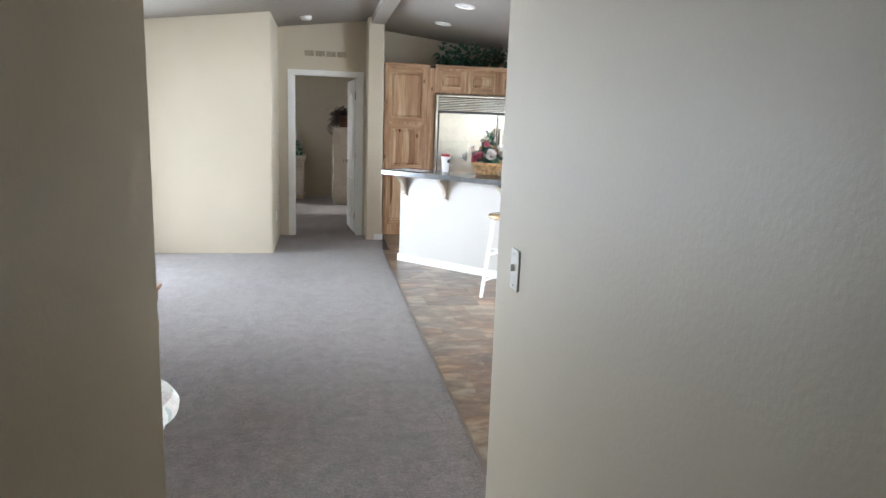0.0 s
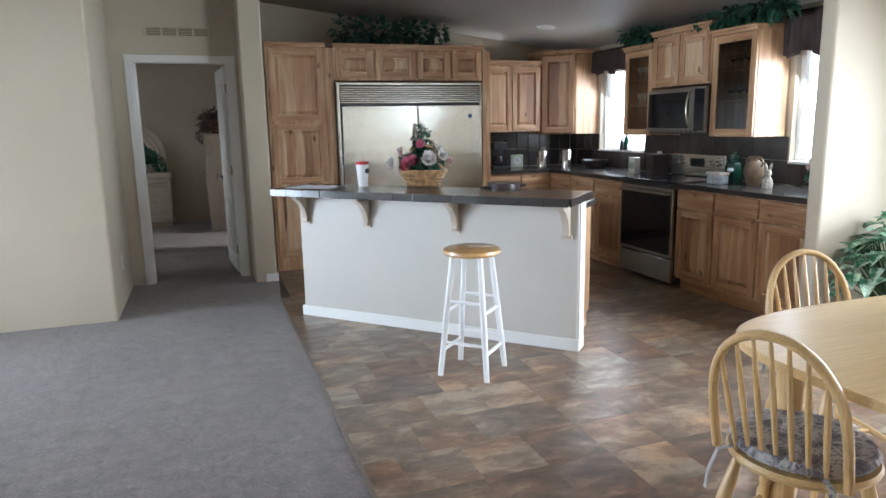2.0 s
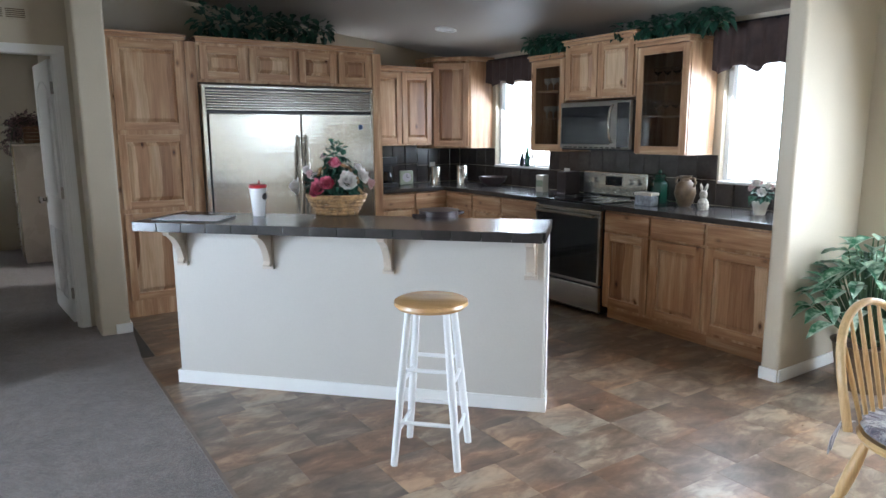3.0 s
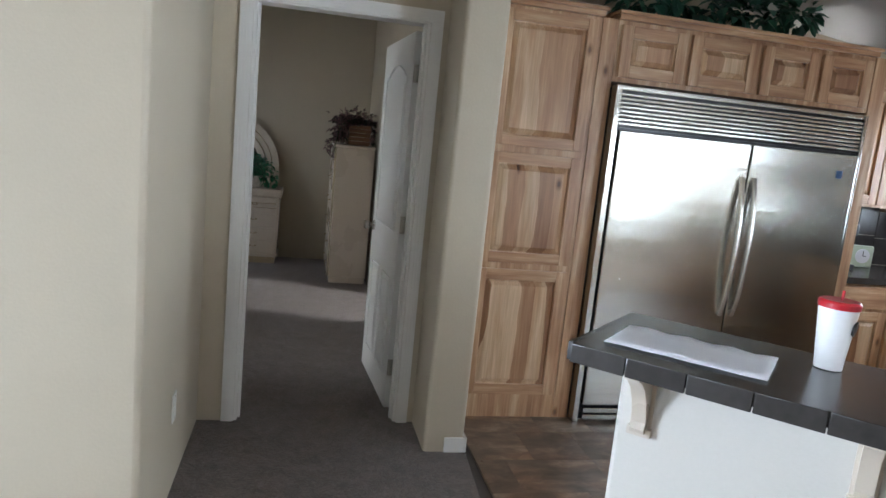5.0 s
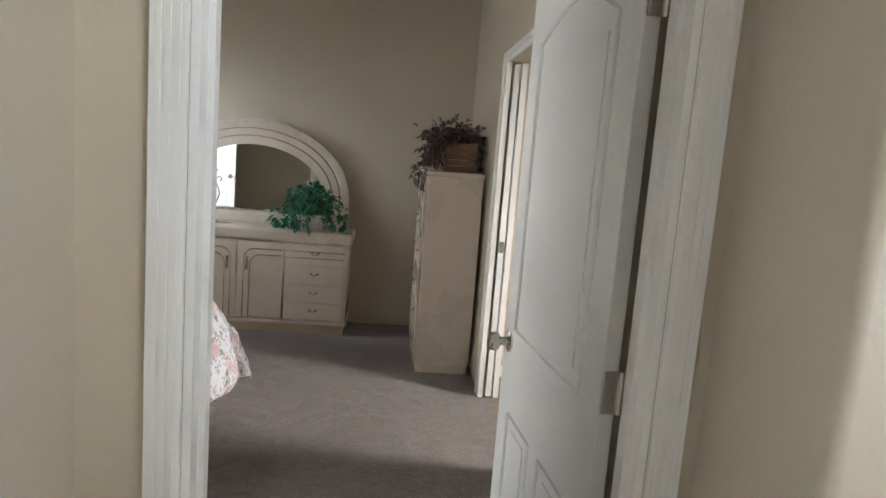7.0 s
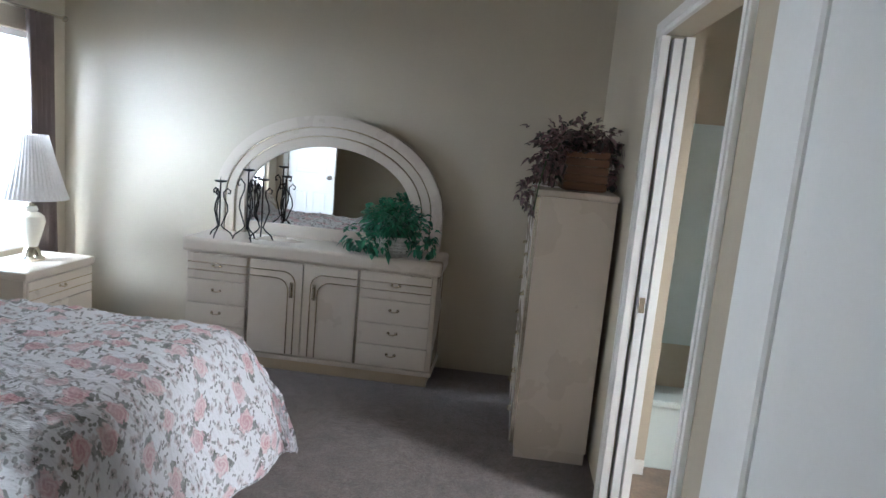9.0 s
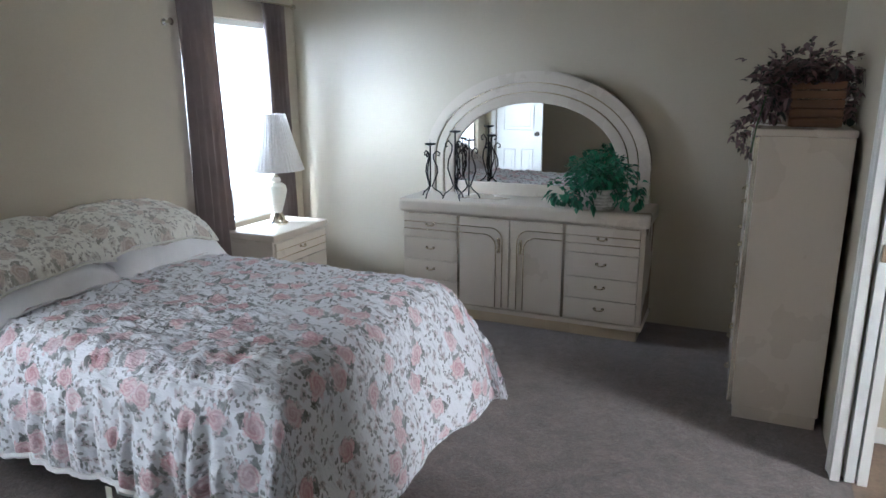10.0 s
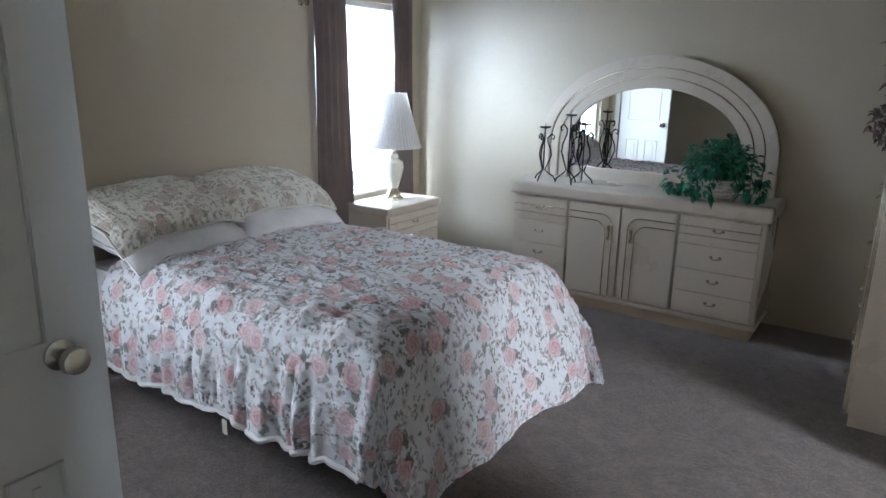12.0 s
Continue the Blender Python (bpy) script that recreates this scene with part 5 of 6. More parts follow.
part("box", B((-0.075, 0.075, -0.045, 0.045, 0, 0.075), bevel=0.008), plain("blue_white_china", (0.50, 0.54, 0.60), 0.2, var=0.3, scale=30), t)
part("lid", B((-0.08, 0.08, -0.05, 0.05, 0.076, 0.10), bevel=0.008), CERAMIC, t)
am = thing("amphora", pose(4.48, 6.33, 0.912), "brown stoneware jar with two handles", "jar")
bm = bmesh.new()
lathe(bm, [(0, 0), (0.05, 0), (0.07, 0.04), (0.092, 0.12), (0.08, 0.19), (0.045, 0.225), (0.042, 0.25), (0.056, 0.268), (0.046, 0.268), (0.035, 0.24), (0.0, 0.22)], 28)
am.scale = (0.86, 0.86, 0.86)
part("body", bm, TERRA, am)
for s in (-1, 1):
    bm = bmesh.new()
    tube(bm, [(0, s * 0.045, 0.245), (0, s * 0.085, 0.25), (0, s * 0.10, 0.215), (0, s * 0.082, 0.175)], 0.010, 8)
    part("ear_handle", bm, TERRA, am)
CHALK = plain("chalky_bisque", (0.50, 0.45, 0.38), 0.7, var=0.45, scale=30, fine=90, bump=0.4)


def figurine(x, y, s, rot):
    bm = bmesh.new()
    lathe(bm, [(0, 0), (0.05, 0), (0.058, 0.03), (0.05, 0.08), (0.03, 0.115), (0.036, 0.135), (0.04, 0.155), (0.03, 0.185), (0, 0.195)], 18)
    for k in (-1, 1):
        rod(bm, (k * 0.014, 0, 0.18), (k * 0.034, 0.004, 0.26), 0.011, 0.006, 8, mid=0.016)
        rod(bm, (k * 0.03, -0.03, 0.09), (k * 0.012, -0.055, 0.06), 0.014, 0.012, 8)
    lathe(bm, [(0, 0), (0.03, 0), (0.03, 0.05), (0, 0.05)], 10, at=(0, -0.045, 0))
    ob = solid("rabbit_figurine", bm, CHALK, "chalky ceramic rabbit figurine on the worktop", "figurine", m=pose(x, y, 0.912, 0, 0, rot))
    ob.scale = (s, s, s)


figurine(4.42, 6.13, 0.72, -70)
fp = thing("flower_pot", pose(4.46, 5.72, 0.912), "small cream pot of pale pink and white flowers", "flower pot")
bm = bmesh.new()
lathe(bm, [(0, 0), (0.035, 0), (0.052, 0.07), (0.058, 0.078), (0.058, 0.09), (0.048, 0.09), (0.044, 0.07), (0, 0.065)], 20)
part("pot", bm, CERAMIC, fp)
bm = bmesh.new()
ivy(bm, (0, 0, 0.13), 60, 0.07, 0.07, 0.05, 0.04, 301)
part("leaves", bm, IVY, fp)
for k, (x, y, z, r) in enumerate(((-0.05, -0.03, 0.15, 0.034), (-0.02, 0.045, 0.17, 0.036), (-0.045, 0.01, 0.205, 0.034), (0.03, -0.035, 0.18, 0.032), (-0.03, -0.06, 0.19, 0.026), (0.035, 0.04, 0.20, 0.028))):
    bm = bmesh.new()
    blossom(bm, (x, y, z), r, 40 + k)
    part("blossom", bm, (WHITEP, ROSEP)[k % 2], fp, "pale silk flower")
bm = bmesh.new()
lathe(bm, [(0, 0), (0.10, 0), (0.115, 0.02), (0.115, 0.115), (0.12, 0.12), (0.0, 0.128)], 28)
for s in (-1, 1):
    tube(bm, [(s * 0.112, -0.03, 0.09), (s * 0.16, -0.02, 0.095), (s * 0.16, 0.02, 0.095), (s * 0.112, 0.03, 0.09)], 0.009, 8)
solid("stock_pot", bm, DARKM, "dark covered pot on the lower island worktop", "pot", m=pose(2.33, 6.42, 0.908))


def garland(name, m, ln, n, seed, label, rz=0.10, ry=0.10):
    t = thing(name, m, label, "artificial plant")
    bm = bmesh.new()
    pts = [(ln * k / 12, 0.03 * math.sin(k * 1.7), 0.03 + 0.02 * math.sin(k * 2.3)) for k in range(13)]
    tube(bm, pts, 0.006, 6)
    part("vine", bm, STEM, t)
    bm = bmesh.new()
    rnd = random.Random(seed)
    for k in range(9):
        ivy(bm, (ln * (k + 0.5) / 9, rnd.uniform(-0.03, 0.03), 0.055 + rnd.uniform(0, 0.05) + rz * 0.35), n // 9, ln / 13, ry, rz * rnd.uniform(0.65, 1.1), 0.085, seed + k)
    part("leaves", bm, IVY, t)


garland("ivy_garland", pose(1.72, 9.12, 2.246), 1.15, 500, 20, "dark green ivy lying on the cabinet over the refrigerator", rz=0.15, ry=0.12)
garland("ivy_garland", pose(4.46, 8.10, 2.147, 0, 0, -90), 0.62, 260, 40, "green ivy lying on the glass cabinet beside the window", rz=0.07)
garland("ivy_garland", pose(4.46, 7.02, 2.147, 0, 0, -90), 0.95, 420, 60, "green ivy spilling over the glass cabinet", rz=0.08)


# ---- dining ----
def windsor(m, label):
    """A spindle back chair that faces local +x."""
    t = thing("dining_chair", m, label, "chair", "chairs round the table")
    bm = bmesh.new()
    lathe(bm, [(0.0, 0.425), (0.17, 0.425), (0.205, 0.432), (0.212, 0.445), (0.205, 0.458), (0.12, 0.452), (0.0, 0.45)], 36)
    part("seat", bm, BIRCHX, t)
    feet = {}
    for sx, sy in ((-1, -1), (-1, 1), (1, -1), (1, 1)):
        a, b = Vector((sx * 0.12, sy * 0.13, 0.43)), Vector((sx * (0.225 if sx < 0 else 0.19), sy * 0.20, 0.0))
        feet[sx, sy] = (b, a)
        bm = bmesh.new()
        d = (a - b)
        mm = Matrix.Translation(b) @ d.to_track_quat("Z", "Y").to_matrix().to_4x4()
        h = d.length
        lathe(bm, [(0.0, 0), (0.011, 0), (0.014, h * 0.12), (0.019, h * 0.3), (0.021, h * 0.42), (0.015, h * 0.47), (0.020, h * 0.51), (0.022, h * 0.7), (0.017, h * 0.9), (0.013, h), (0, h)], 14, m=mm)
        part("leg", bm, BIRCH, t)
    for sy in (-1, 1):
        a, b = feet[-1, sy][0].lerp(feet[-1, sy][1], 0.38), feet[1, sy][0].lerp(feet[1, sy][1], 0.38)
        bm = bmesh.new()
        rod(bm, a, b, 0.008, 0.008, 10, mid=0.014)
        part("stretcher", bm, BIRCH, t)
    bm = bmesh.new()
    rod(bm, (0.0, -0.175, 0.163), (0.0, 0.175, 0.163), 0.008, 0.008, 10, mid=0.014)
    part("stretcher", bm, BIRCH, t)
    bow = []
    for k in range(25):
        a = math.pi * k / 24
        z = 0.455 + 0.415 * math.sin(a) ** 0.62
        y = 0.185 * math.cos(a) * (1 + 0.10 * math.sin(a))
        bow.append((-0.155 - 0.02 * math.sin(a) - (z - 0.455) * 0.22, y, z))
    bm = bmesh.new()
    tube(bm, bow, 0.0135, 10, flat=1.25)
    part("bow", bm, BIRCH, t)
    for k in range(7):
        y = -0.125 + 0.25 * k / 6
        c = min(1, abs(y) * 1.15 / 0.195)
        zt = 0.455 + 0.415 * (1 - c * c) ** 0.31
        bm = bmesh.new()
        rod(bm, (-0.165 + 0.02 * (abs(y) / 0.13) ** 2, y, 0.45), (-0.175 - (zt - 0.455) * 0.22, y * 1.15, zt), 0.006, 0.0055, 8, mid=0.0095)
        part("spindle", bm, BIRCH, t)
    return t


def cushion(m):
    t = thing("seat_cushion", m, "grey blue leaf print tie-on seat cushion", "cushion", "chair cushions")
    bm = bmesh.new()
    lathe(bm, [(0.0, 0.459), (0.15, 0.459), (0.196, 0.468), (0.204, 0.482), (0.19, 0.498), (0.10, 0.506), (0.0, 0.503)], 32)
    for v in bm.verts:
        v.co.z += 0.006 * noise.noise(v.co * 14) if v.co.z > 0.47 else 0
    part("pad", bm, CUSHF, t)
    for sy in (-1, 1):
        bm = bmesh.new()
        for dx, dz in ((-0.01, -0.06), (-0.02, -0.08)):
            tube(bm, [(-0.17, sy * 0.13, 0.475), (-0.20, sy * 0.16, 0.465), (-0.20 + dx, sy * 0.175, 0.40), (-0.205 + dx, sy * 0.18, 0.42 + dz)], 0.010, 6, flat=0.3)
        part("tie", bm, CUSHF, t)


CHAIRS = [pose(1.99, 3.54, 0, 0, 0, 20), pose(2.695, 4.01, 0, 0, 0, -103)]
first = windsor(CHAIRS[0], "golden birch spindle back dining chair beside the table")
copy_thing(first, CHAIRS[1])
for c in CHAIRS:
    cushion(c)

tb = thing("dining_table", pose(2.68, 3.42, 0), "golden birch dining table with rounded ends", "table")
bm = bmesh.new()


def rounded(hx, hy, p=3.4, n=56):
    return [(math.copysign(abs(math.cos(2 * math.pi * k / n)) ** (2 / p), math.cos(2 * math.pi * k / n)) * hx, math.copysign(abs(math.sin(2 * math.pi * k / n)) ** (2 / p), math.sin(2 * math.pi * k / n)) * hy) for k in range(n)]


prism(bm, rounded(0.81, 0.525), 0.722, 0.75)
es = [e for e in bm.edges if abs(e.verts[0].co.z - e.verts[1].co.z) < 1e-4]
bmesh.ops.bevel(bm, geom=es, offset=0.008, segments=3, profile=0.5, affect="EDGES")
part("tabletop", bm, BIRCHX, tb)
part("apron", B((-0.55, 0.55, -0.32, -0.30, 0.63, 0.722), (-0.55, 0.55, 0.30, 0.32, 0.63, 0.722), (-0.55, -0.53, -0.30, 0.30, 0.63, 0.722), (0.53, 0.55, -0.30, 0.30, 0.63, 0.722)), BIRCH, tb)
for sx in (-1, 1):
    for sy in (-1, 1):
        bm = bmesh.new()
        lathe(bm, [(0, 0), (0.028, 0), (0.034, 0.05), (0.042, 0.14), (0.05, 0.28), (0.046, 0.40), (0.034, 0.44), (0.046, 0.47), (0.046, 0.60), (0.048, 0.72), (0, 0.72)], 20, at=(sx * 0.54, sy * 0.31, 0))
        part("leg", bm, BIRCH, tb)


def potted(name, m, label, pot, potmat, blades, mat, seed, ln, wd, spread, stem=0.3, n=40, soil=True, group=""):
    """A pot with leaf stalks that rise and arch over."""
    t = thing(name, m, label, "plant", group)
    bm = bmesh.new()
    lathe(bm, pot, 24)
    part("pot", bm, potmat, t)
    top = max(z for _, z in pot)
    rnd = random.Random(seed)
    for k in range(n):
        a = k * 2.39996 + rnd.uniform(-0.3, 0.3)
        f = (k + 0.5) / n
        reach = spread * f ** 0.6 * rnd.uniform(0.75, 1.1)
        h = top + stem * (1.1 - 0.75 * f) * rnd.uniform(0.8, 1.15)
        o = Vector((math.cos(a), math.sin(a), 0))
        tip = o * reach + Vector((0, 0, h))
        bs, bl = bmesh.new(), bmesh.new()
        rod(bs, o * 0.02 + Vector((0, 0, top - 0.03)), tip, 0.006, 0.004, 6)
        leaf(bl, tip, o + Vector((rnd.uniform(-0.6, 0.6), rnd.uniform(-0.6, 0.6), rnd.uniform(-0.2, 0.7))), (0, 0, 1), ln * rnd.uniform(0.7, 1.15), wd * rnd.uniform(0.75, 1.1), 0.35)
        part("stem", bs, STEM, t)
        part("leaf", bl, mat, t)
    return t


potted("potted_plant", pose(4.27, 4.90, 0), "leafy variegated dumb cane plant in a pot on the floor", [(0, 0), (0.13, 0), (0.17, 0.25), (0.185, 0.27), (0.165, 0.27), (0.15, 0.22), (0, 0.22)], TERRA,
       0, DIEFF, 5, 0.19, 0.105, 0.36, 0.50, 125)
potted("table_plant", pose(2.93, 3.62, 0.75), "small dark leaved plant on the dining table", [(0, 0), (0.06, 0), (0.08, 0.10), (0.085, 0.11), (0.07, 0.11), (0, 0.09)], DARKM, 0, IVY, 8, 0.16, 0.05, 0.16, 0.16, 30)

# ---- living room ----
ct = thing("coffee_table", pose(-0.815, 3.22, 0, 0, 0, 0), "honey pine coffee table with turned legs", "coffee table")
part("tabletop", B((-0.62, 0, 0, 1.18, 0.425, 0.455), bevel=0.008), PINE, ct)
part("apron", B((-0.58, -0.56, 0.05, 1.13, 0.35, 0.425), (-0.06, -0.04, 0.05, 1.13, 0.35, 0.425), (-0.56, -0.06, 0.04, 0.06, 0.35, 0.425), (-0.56, -0.06, 1.12, 1.14, 0.35, 0.425)), PINE, ct)
for x in (-0.57, -0.05):
    for y in (0.05, 1.13):
        bm = bmesh.new()
        box(bm, x - 0.03, x + 0.03, y - 0.03, y + 0.03, 0.34, 0.425, 0.003)
        lathe(bm, [(0, 0), (0.016, 0), (0.020, 0.03), (0.014, 0.06), (0.024, 0.12), (0.034, 0.19), (0.028, 0.25), (0.018, 0.275), (0.030, 0.295), (0.022, 0.315), (0.030, 0.34), (0, 0.34)], 18, at=(x, y, 0))
        part("leg", bm, PINE, ct)
pb = thing("plant_basket", pose(-1.24, 3.92, 0.455), "wicker basket of trailing ivy on the coffee table", "plant basket")
bm = bmesh.new()
weave(bm, 0.10, 0.13, 0.11, 32, 6)
part("basket", bm, DWICKER, pb)
bm = bmesh.new()
ivy(bm, (0.02, 0.02, 0.17), 320, 0.17, 0.17, 0.10, 0.075, 71)
ivy(bm, (0.15, 0.05, 0.13), 60, 0.11, 0.09, 0.06, 0.07, 72)
part("leaves", bm, IVY, pb)
ot = thing("padded_stool", pose(-0.625, 2.55, 0), "low round stool with pale floral upholstered seat", "stool")
bm = bmesh.new()
lathe(bm, [(0, 0.38), (0.24, 0.38), (0.268, 0.40), (0.272, 0.43), (0.25, 0.465), (0.15, 0.482), (0, 0.485)], 40)
part("seat_pad", bm, PALEF, ot)
bm = bmesh.new()
lathe(bm, [(0, 0.34), (0.22, 0.34), (0.23, 0.38), (0, 0.38)], 32)
part("seat_base", bm, WHITEW, ot)
for k in range(4):
    a = math.pi / 4 + k * math.pi / 2
    bm = bmesh.new()
    rod(bm, (0.19 * math.cos(a), 0.19 * math.sin(a), 0), (0.15 * math.cos(a), 0.15 * math.sin(a), 0.35), 0.014, 0.02, 10)
    part("leg", bm, WHITEW, ot)

# ---- bedroom ----
def cloth_patch(bm, rows, uvl, uvs):
    vs = [[bm.verts.new(p) for p in r] for r in rows]
    for j in range(len(vs) - 1):
        for i in range(len(vs[0]) - 1):
            f = bm.faces.new((vs[j][i], vs[j][i + 1], vs[j + 1][i + 1], vs[j + 1][i]))
            for lp, (a, b) in zip(f.loops, ((j, i), (j, i + 1), (j + 1, i + 1), (j + 1, i))):
                lp[uvl].uv = uvs(a, b)


bed = thing("bed", pose(XW, 10.43, 0), "unmade-edged bed with box spring on a metal frame", "bed")
BL, BW = 1.93, 1.40
part("box_spring", B((0.06, BL - 0.03, 0.03, BW - 0.03, 0.19, 0.36), bevel=0.02), LINEN, bed)
part("mattress", B((0.05, BL - 0.02, 0.02, BW - 0.02, 0.36, 0.57), bevel=0.04), LINEN, bed)
part("frame_rail", B((0.06, BL, 0.035, 0.06, 0.16, 0.19), (0.06, BL, BW - 0.06, BW - 0.035, 0.16, 0.19), (0.06, 0.085, 0.06, BW - 0.06, 0.16, 0.19), (BL - 0.03, BL - 0.005, 0.06, BW - 0.06, 0.16, 0.19)), STRIPE, bed)
for x in (0.2, BL - 0.12):
    for y in (0.10, BW - 0.10):
        bm = bmesh.new()
        rod(bm, (x, y, 0.04), (x, y, 0.17), 0.014)
        lathe(bm, [(0, 0), (0.025, 0), (0.03, 0.02), (0.025, 0.045), (0, 0.045)], 12, at=(x, y, 0))
        part("leg", bm, STRIPE, bed)

# comforter: a rounded-over sheet with folds in its drop
cf = thing("comforter", pose(XW, 10.43, 0), "white comforter printed with pink roses draped over the bed", "comforter")
bm = bmesh.new()
uvl = bm.loops.layers.uv.new("UVMap")
NU, NV = 210, 200
U0, U1 = 0.30, BL + 0.66
V0, V1 = -0.43, BW + 0.50


def drape(u, v):
    """Height and place of the sheet at u along the bed and v across it; its far corner is cut round."""
    if u > BL and v > BW:
        ca, cb_ = (u - BL) / (U1 - BL), (v - BW) / (V1 - BW)
        k = max(ca, cb_) / math.hypot(ca, cb_)
        u, v = BL + (u - BL) * k, BW + (v - BW) * k
    def over(s, edge, r):
        if s <= edge - r:
            return s, 0.0
        a = (s - (edge - r)) / r
        if a < math.pi / 2:
            return edge - r + r * math.sin(a), r * (1 - math.cos(a))
        return edge, r + (a - math.pi / 2) * r
    x, dx = over(u, BL + 0.06, 0.15)
    if v < BW / 2:
        yy, dy = over(BW / 2 - v, BW / 2 + 0.02, 0.13)
        y = BW / 2 - yy
    else:
        yy, dy = over(v - BW / 2, BW / 2 + 0.02, 0.13)
        y = BW / 2 + yy
    top = 0.625 + 0.012 * noise.noise(Vector((u * 3.0, v * 3.0, 0.3))) + 0.014 * noise.noise(Vector((u * 2.2 + 1.2 * v, v * 9.0 - u * 3.0, 2.0)))
    top += 0.03 * math.sin(math.pi * min(1, max(0, v / BW))) * math.sin(math.pi * min(1, max(0, (u - 0.2) / BL)))
    top += 0.016 * (abs(noise.noise(Vector((u * 4.0 + v * 2.0, v * 17.0 - u * 6.0, 4.0)))) - 0.2) + 0.010 * (abs(noise.noise(Vector((u * 9.0, v * 6.0 + u * 3.0, 14.0)))) - 0.2) + 0.006 * noise.noise(Vector((u * 16.0, v * 13.0, 9.0)))
    edge = max(0.0, 1 - abs(v - 0.04) / 0.42)
    top += 0.030 * edge * (abs(noise.noise(Vector((u * 15.0 + 2.5 * v, v * 3.0, 21.0)))) - 0.2)
    top += 0.019 * (abs(noise.noise(Vector((u * 5.0 - v * 4.0, v * 24.0 + u * 9.0, 31.0)))) - 0.2)
    top += 0.013 * (abs(noise.noise(Vector((u * 7.0 + v * 5.0, v * 33.0 - u * 15.0, 41.0)))) - 0.2)
    drop = max(dx, dy) + 0.25 * min(dx, dy)
    z = top - drop
    if dy > 0.08:
        s = -1 if v < BW / 2 else 1
        amp = min(1, (dy - 0.08) / 0.25) * max(0.0, 1 - dx / 0.25)
        y += s * (0.05 * amp + 0.008 * amp * math.sin(u * 34 + 3.0 * math.sin(u * 7)) + 0.05 * amp * (abs(noise.noise(Vector((u * 13, dy * 1.2, 1)))) - 0.2) + 0.03 * amp * noise.noise(Vector((u * 4, dy, 7))))
    if dx > 0.08:
        amp = min(1, (dx - 0.08) / 0.4)
        x += 0.11 * amp * min(1, dx / 0.55) + 0.016 * amp * math.sin(v * 13 + 1.5 * math.sin(v * 4)) + 0.02 * amp * noise.noise(Vector((v * 8, dx * 2, 5)))
        x += 0.17 * min(1, (dx - 0.08) / 0.22) * max(0, (v - BW * 0.6)) / (BW * 0.4 + 0.5)
    floor_z = 0.012 + 0.008 * math.sin(v * 17)
    if z < floor_z:
        x += (floor_z - z) * 0.12 if dx > dy else 0
        z = floor_z
    return (x, y, z)


rows = []
for j in range(NV + 1):
    v = V0 + (V1 - V0) * j / NV
    rows.append([drape(U0 + (U1 - U0) * i / NU, v) for i in range(NU + 1)])
cloth_patch(bm, rows, uvl, lambda j, i: (U0 + (U1 - U0) * i / NU, V0 + (V1 - V0) * j / NV))
ob = part("quilt", bm, FLORAL, cf)
so = ob.modifiers.new("thick", "SOLIDIFY")
so.thickness, so.offset = 0.022, -1
bm = bmesh.new()
tube(bm, [Vector(drape(U0 + (BL + 0.02 - U0) * i / 80, V0)) + Vector((0, 0, -0.008)) for i in range(81)], 0.013, 6)
part("hem", bm, LINEN, cf, "pale piped hem")
part("care_label", B((1.22, 1.25, -0.085, -0.083, 0.085, 0.15)), CERAMIC, cf, "small cloth care label")


def pillow(name, m, w, d, h, mat, label, seed):
    bm = bmesh.new()
    uvl = bm.loops.layers.uv.new("UVMap")
    n = 28
    for s in (1, -1):
        rows = []
        for j in range(n + 1):
            r = []
            for i in range(n + 1):
                a, b = 2 * i / n - 1, 2 * j / n - 1
                pinch = 1 - 0.06 * (abs(a * b)) ** 0.5 * (1 if abs(a) + abs(b) < 1.6 else 0)
                body = max(0.0, (1 - a ** 4) * (1 - b ** 4)) ** 0.55
                sag = -0.05 * max(0.0, abs(a) - 0.55) * max(0.0, abs(b) - 0.55) / 0.2 - 0.03 * max(0.0, a - 0.3) ** 2
                crease = 0.020 * body * noise.noise(Vector((a * 3 + seed, b * 3, seed))) + 0.012 * body * (abs(noise.noise(Vector((a * 5 + b * 3, b * 7, seed * 3.1)))) - 0.2)
                z = s * (h / 2 * body + 0.004) + crease + sag
                r.append((a * w / 2 * pinch, b * d / 2 * pinch, z))
            rows.append(r)
        cloth_patch(bm, rows, uvl, lambda j, i: (w * i / n + seed, d * j / n))
    bmesh.ops.remove_doubles(bm, verts=bm.verts, dist=0.0006)
    t = thing(name, m, label, "pillow")
    part("cover", bm, mat, t)
    bm = bmesh.new()
    ring = [(w / 2 * a, d / 2 * b, -0.05 * max(0.0, abs(a) - 0.55) * max(0.0, abs(b) - 0.55) / 0.2 - 0.03 * max(0.0, a - 0.3) ** 2) for a, b in [(-1 + 2 * k / 12, -1) for k in range(12)] + [(1, -1 + 2 * k / 12) for k in range(12)] + [(1 - 2 * k / 12, 1) for k in range(12)] + [(-1, 1 - 2 * k / 12) for k in range(12)]]
    tube(bm, ring, 0.006, 6, True)
    part("seam", bm, mat, t)
    return t


pillow("pillow", pose(XW + 0.305, 10.77, 0.705, 0, 9, 3), 0.50, 0.68, 0.17, LINEN, "plain white pillow at the head of bed", 1)
pillow("pillow", pose(XW + 0.305, 11.47, 0.705, 0, 9, -2), 0.50, 0.68, 0.17, LINEN, "plain white pillow at the head of bed", 2)
pillow("pillow_sham", pose(XW + 0.27, 10.74, 0.838, 3, 17, 6), 0.50, 0.74, 0.13, PILLOWF, "rose print pillow sham slumped on a white pillow", 3)
pillow("pillow_sham", pose(XW + 0.275, 11.43, 0.845, -3, 15, -5), 0.50, 0.72, 0.13, PILLOWF, "rose print pillow sham beside the window curtain", 4)


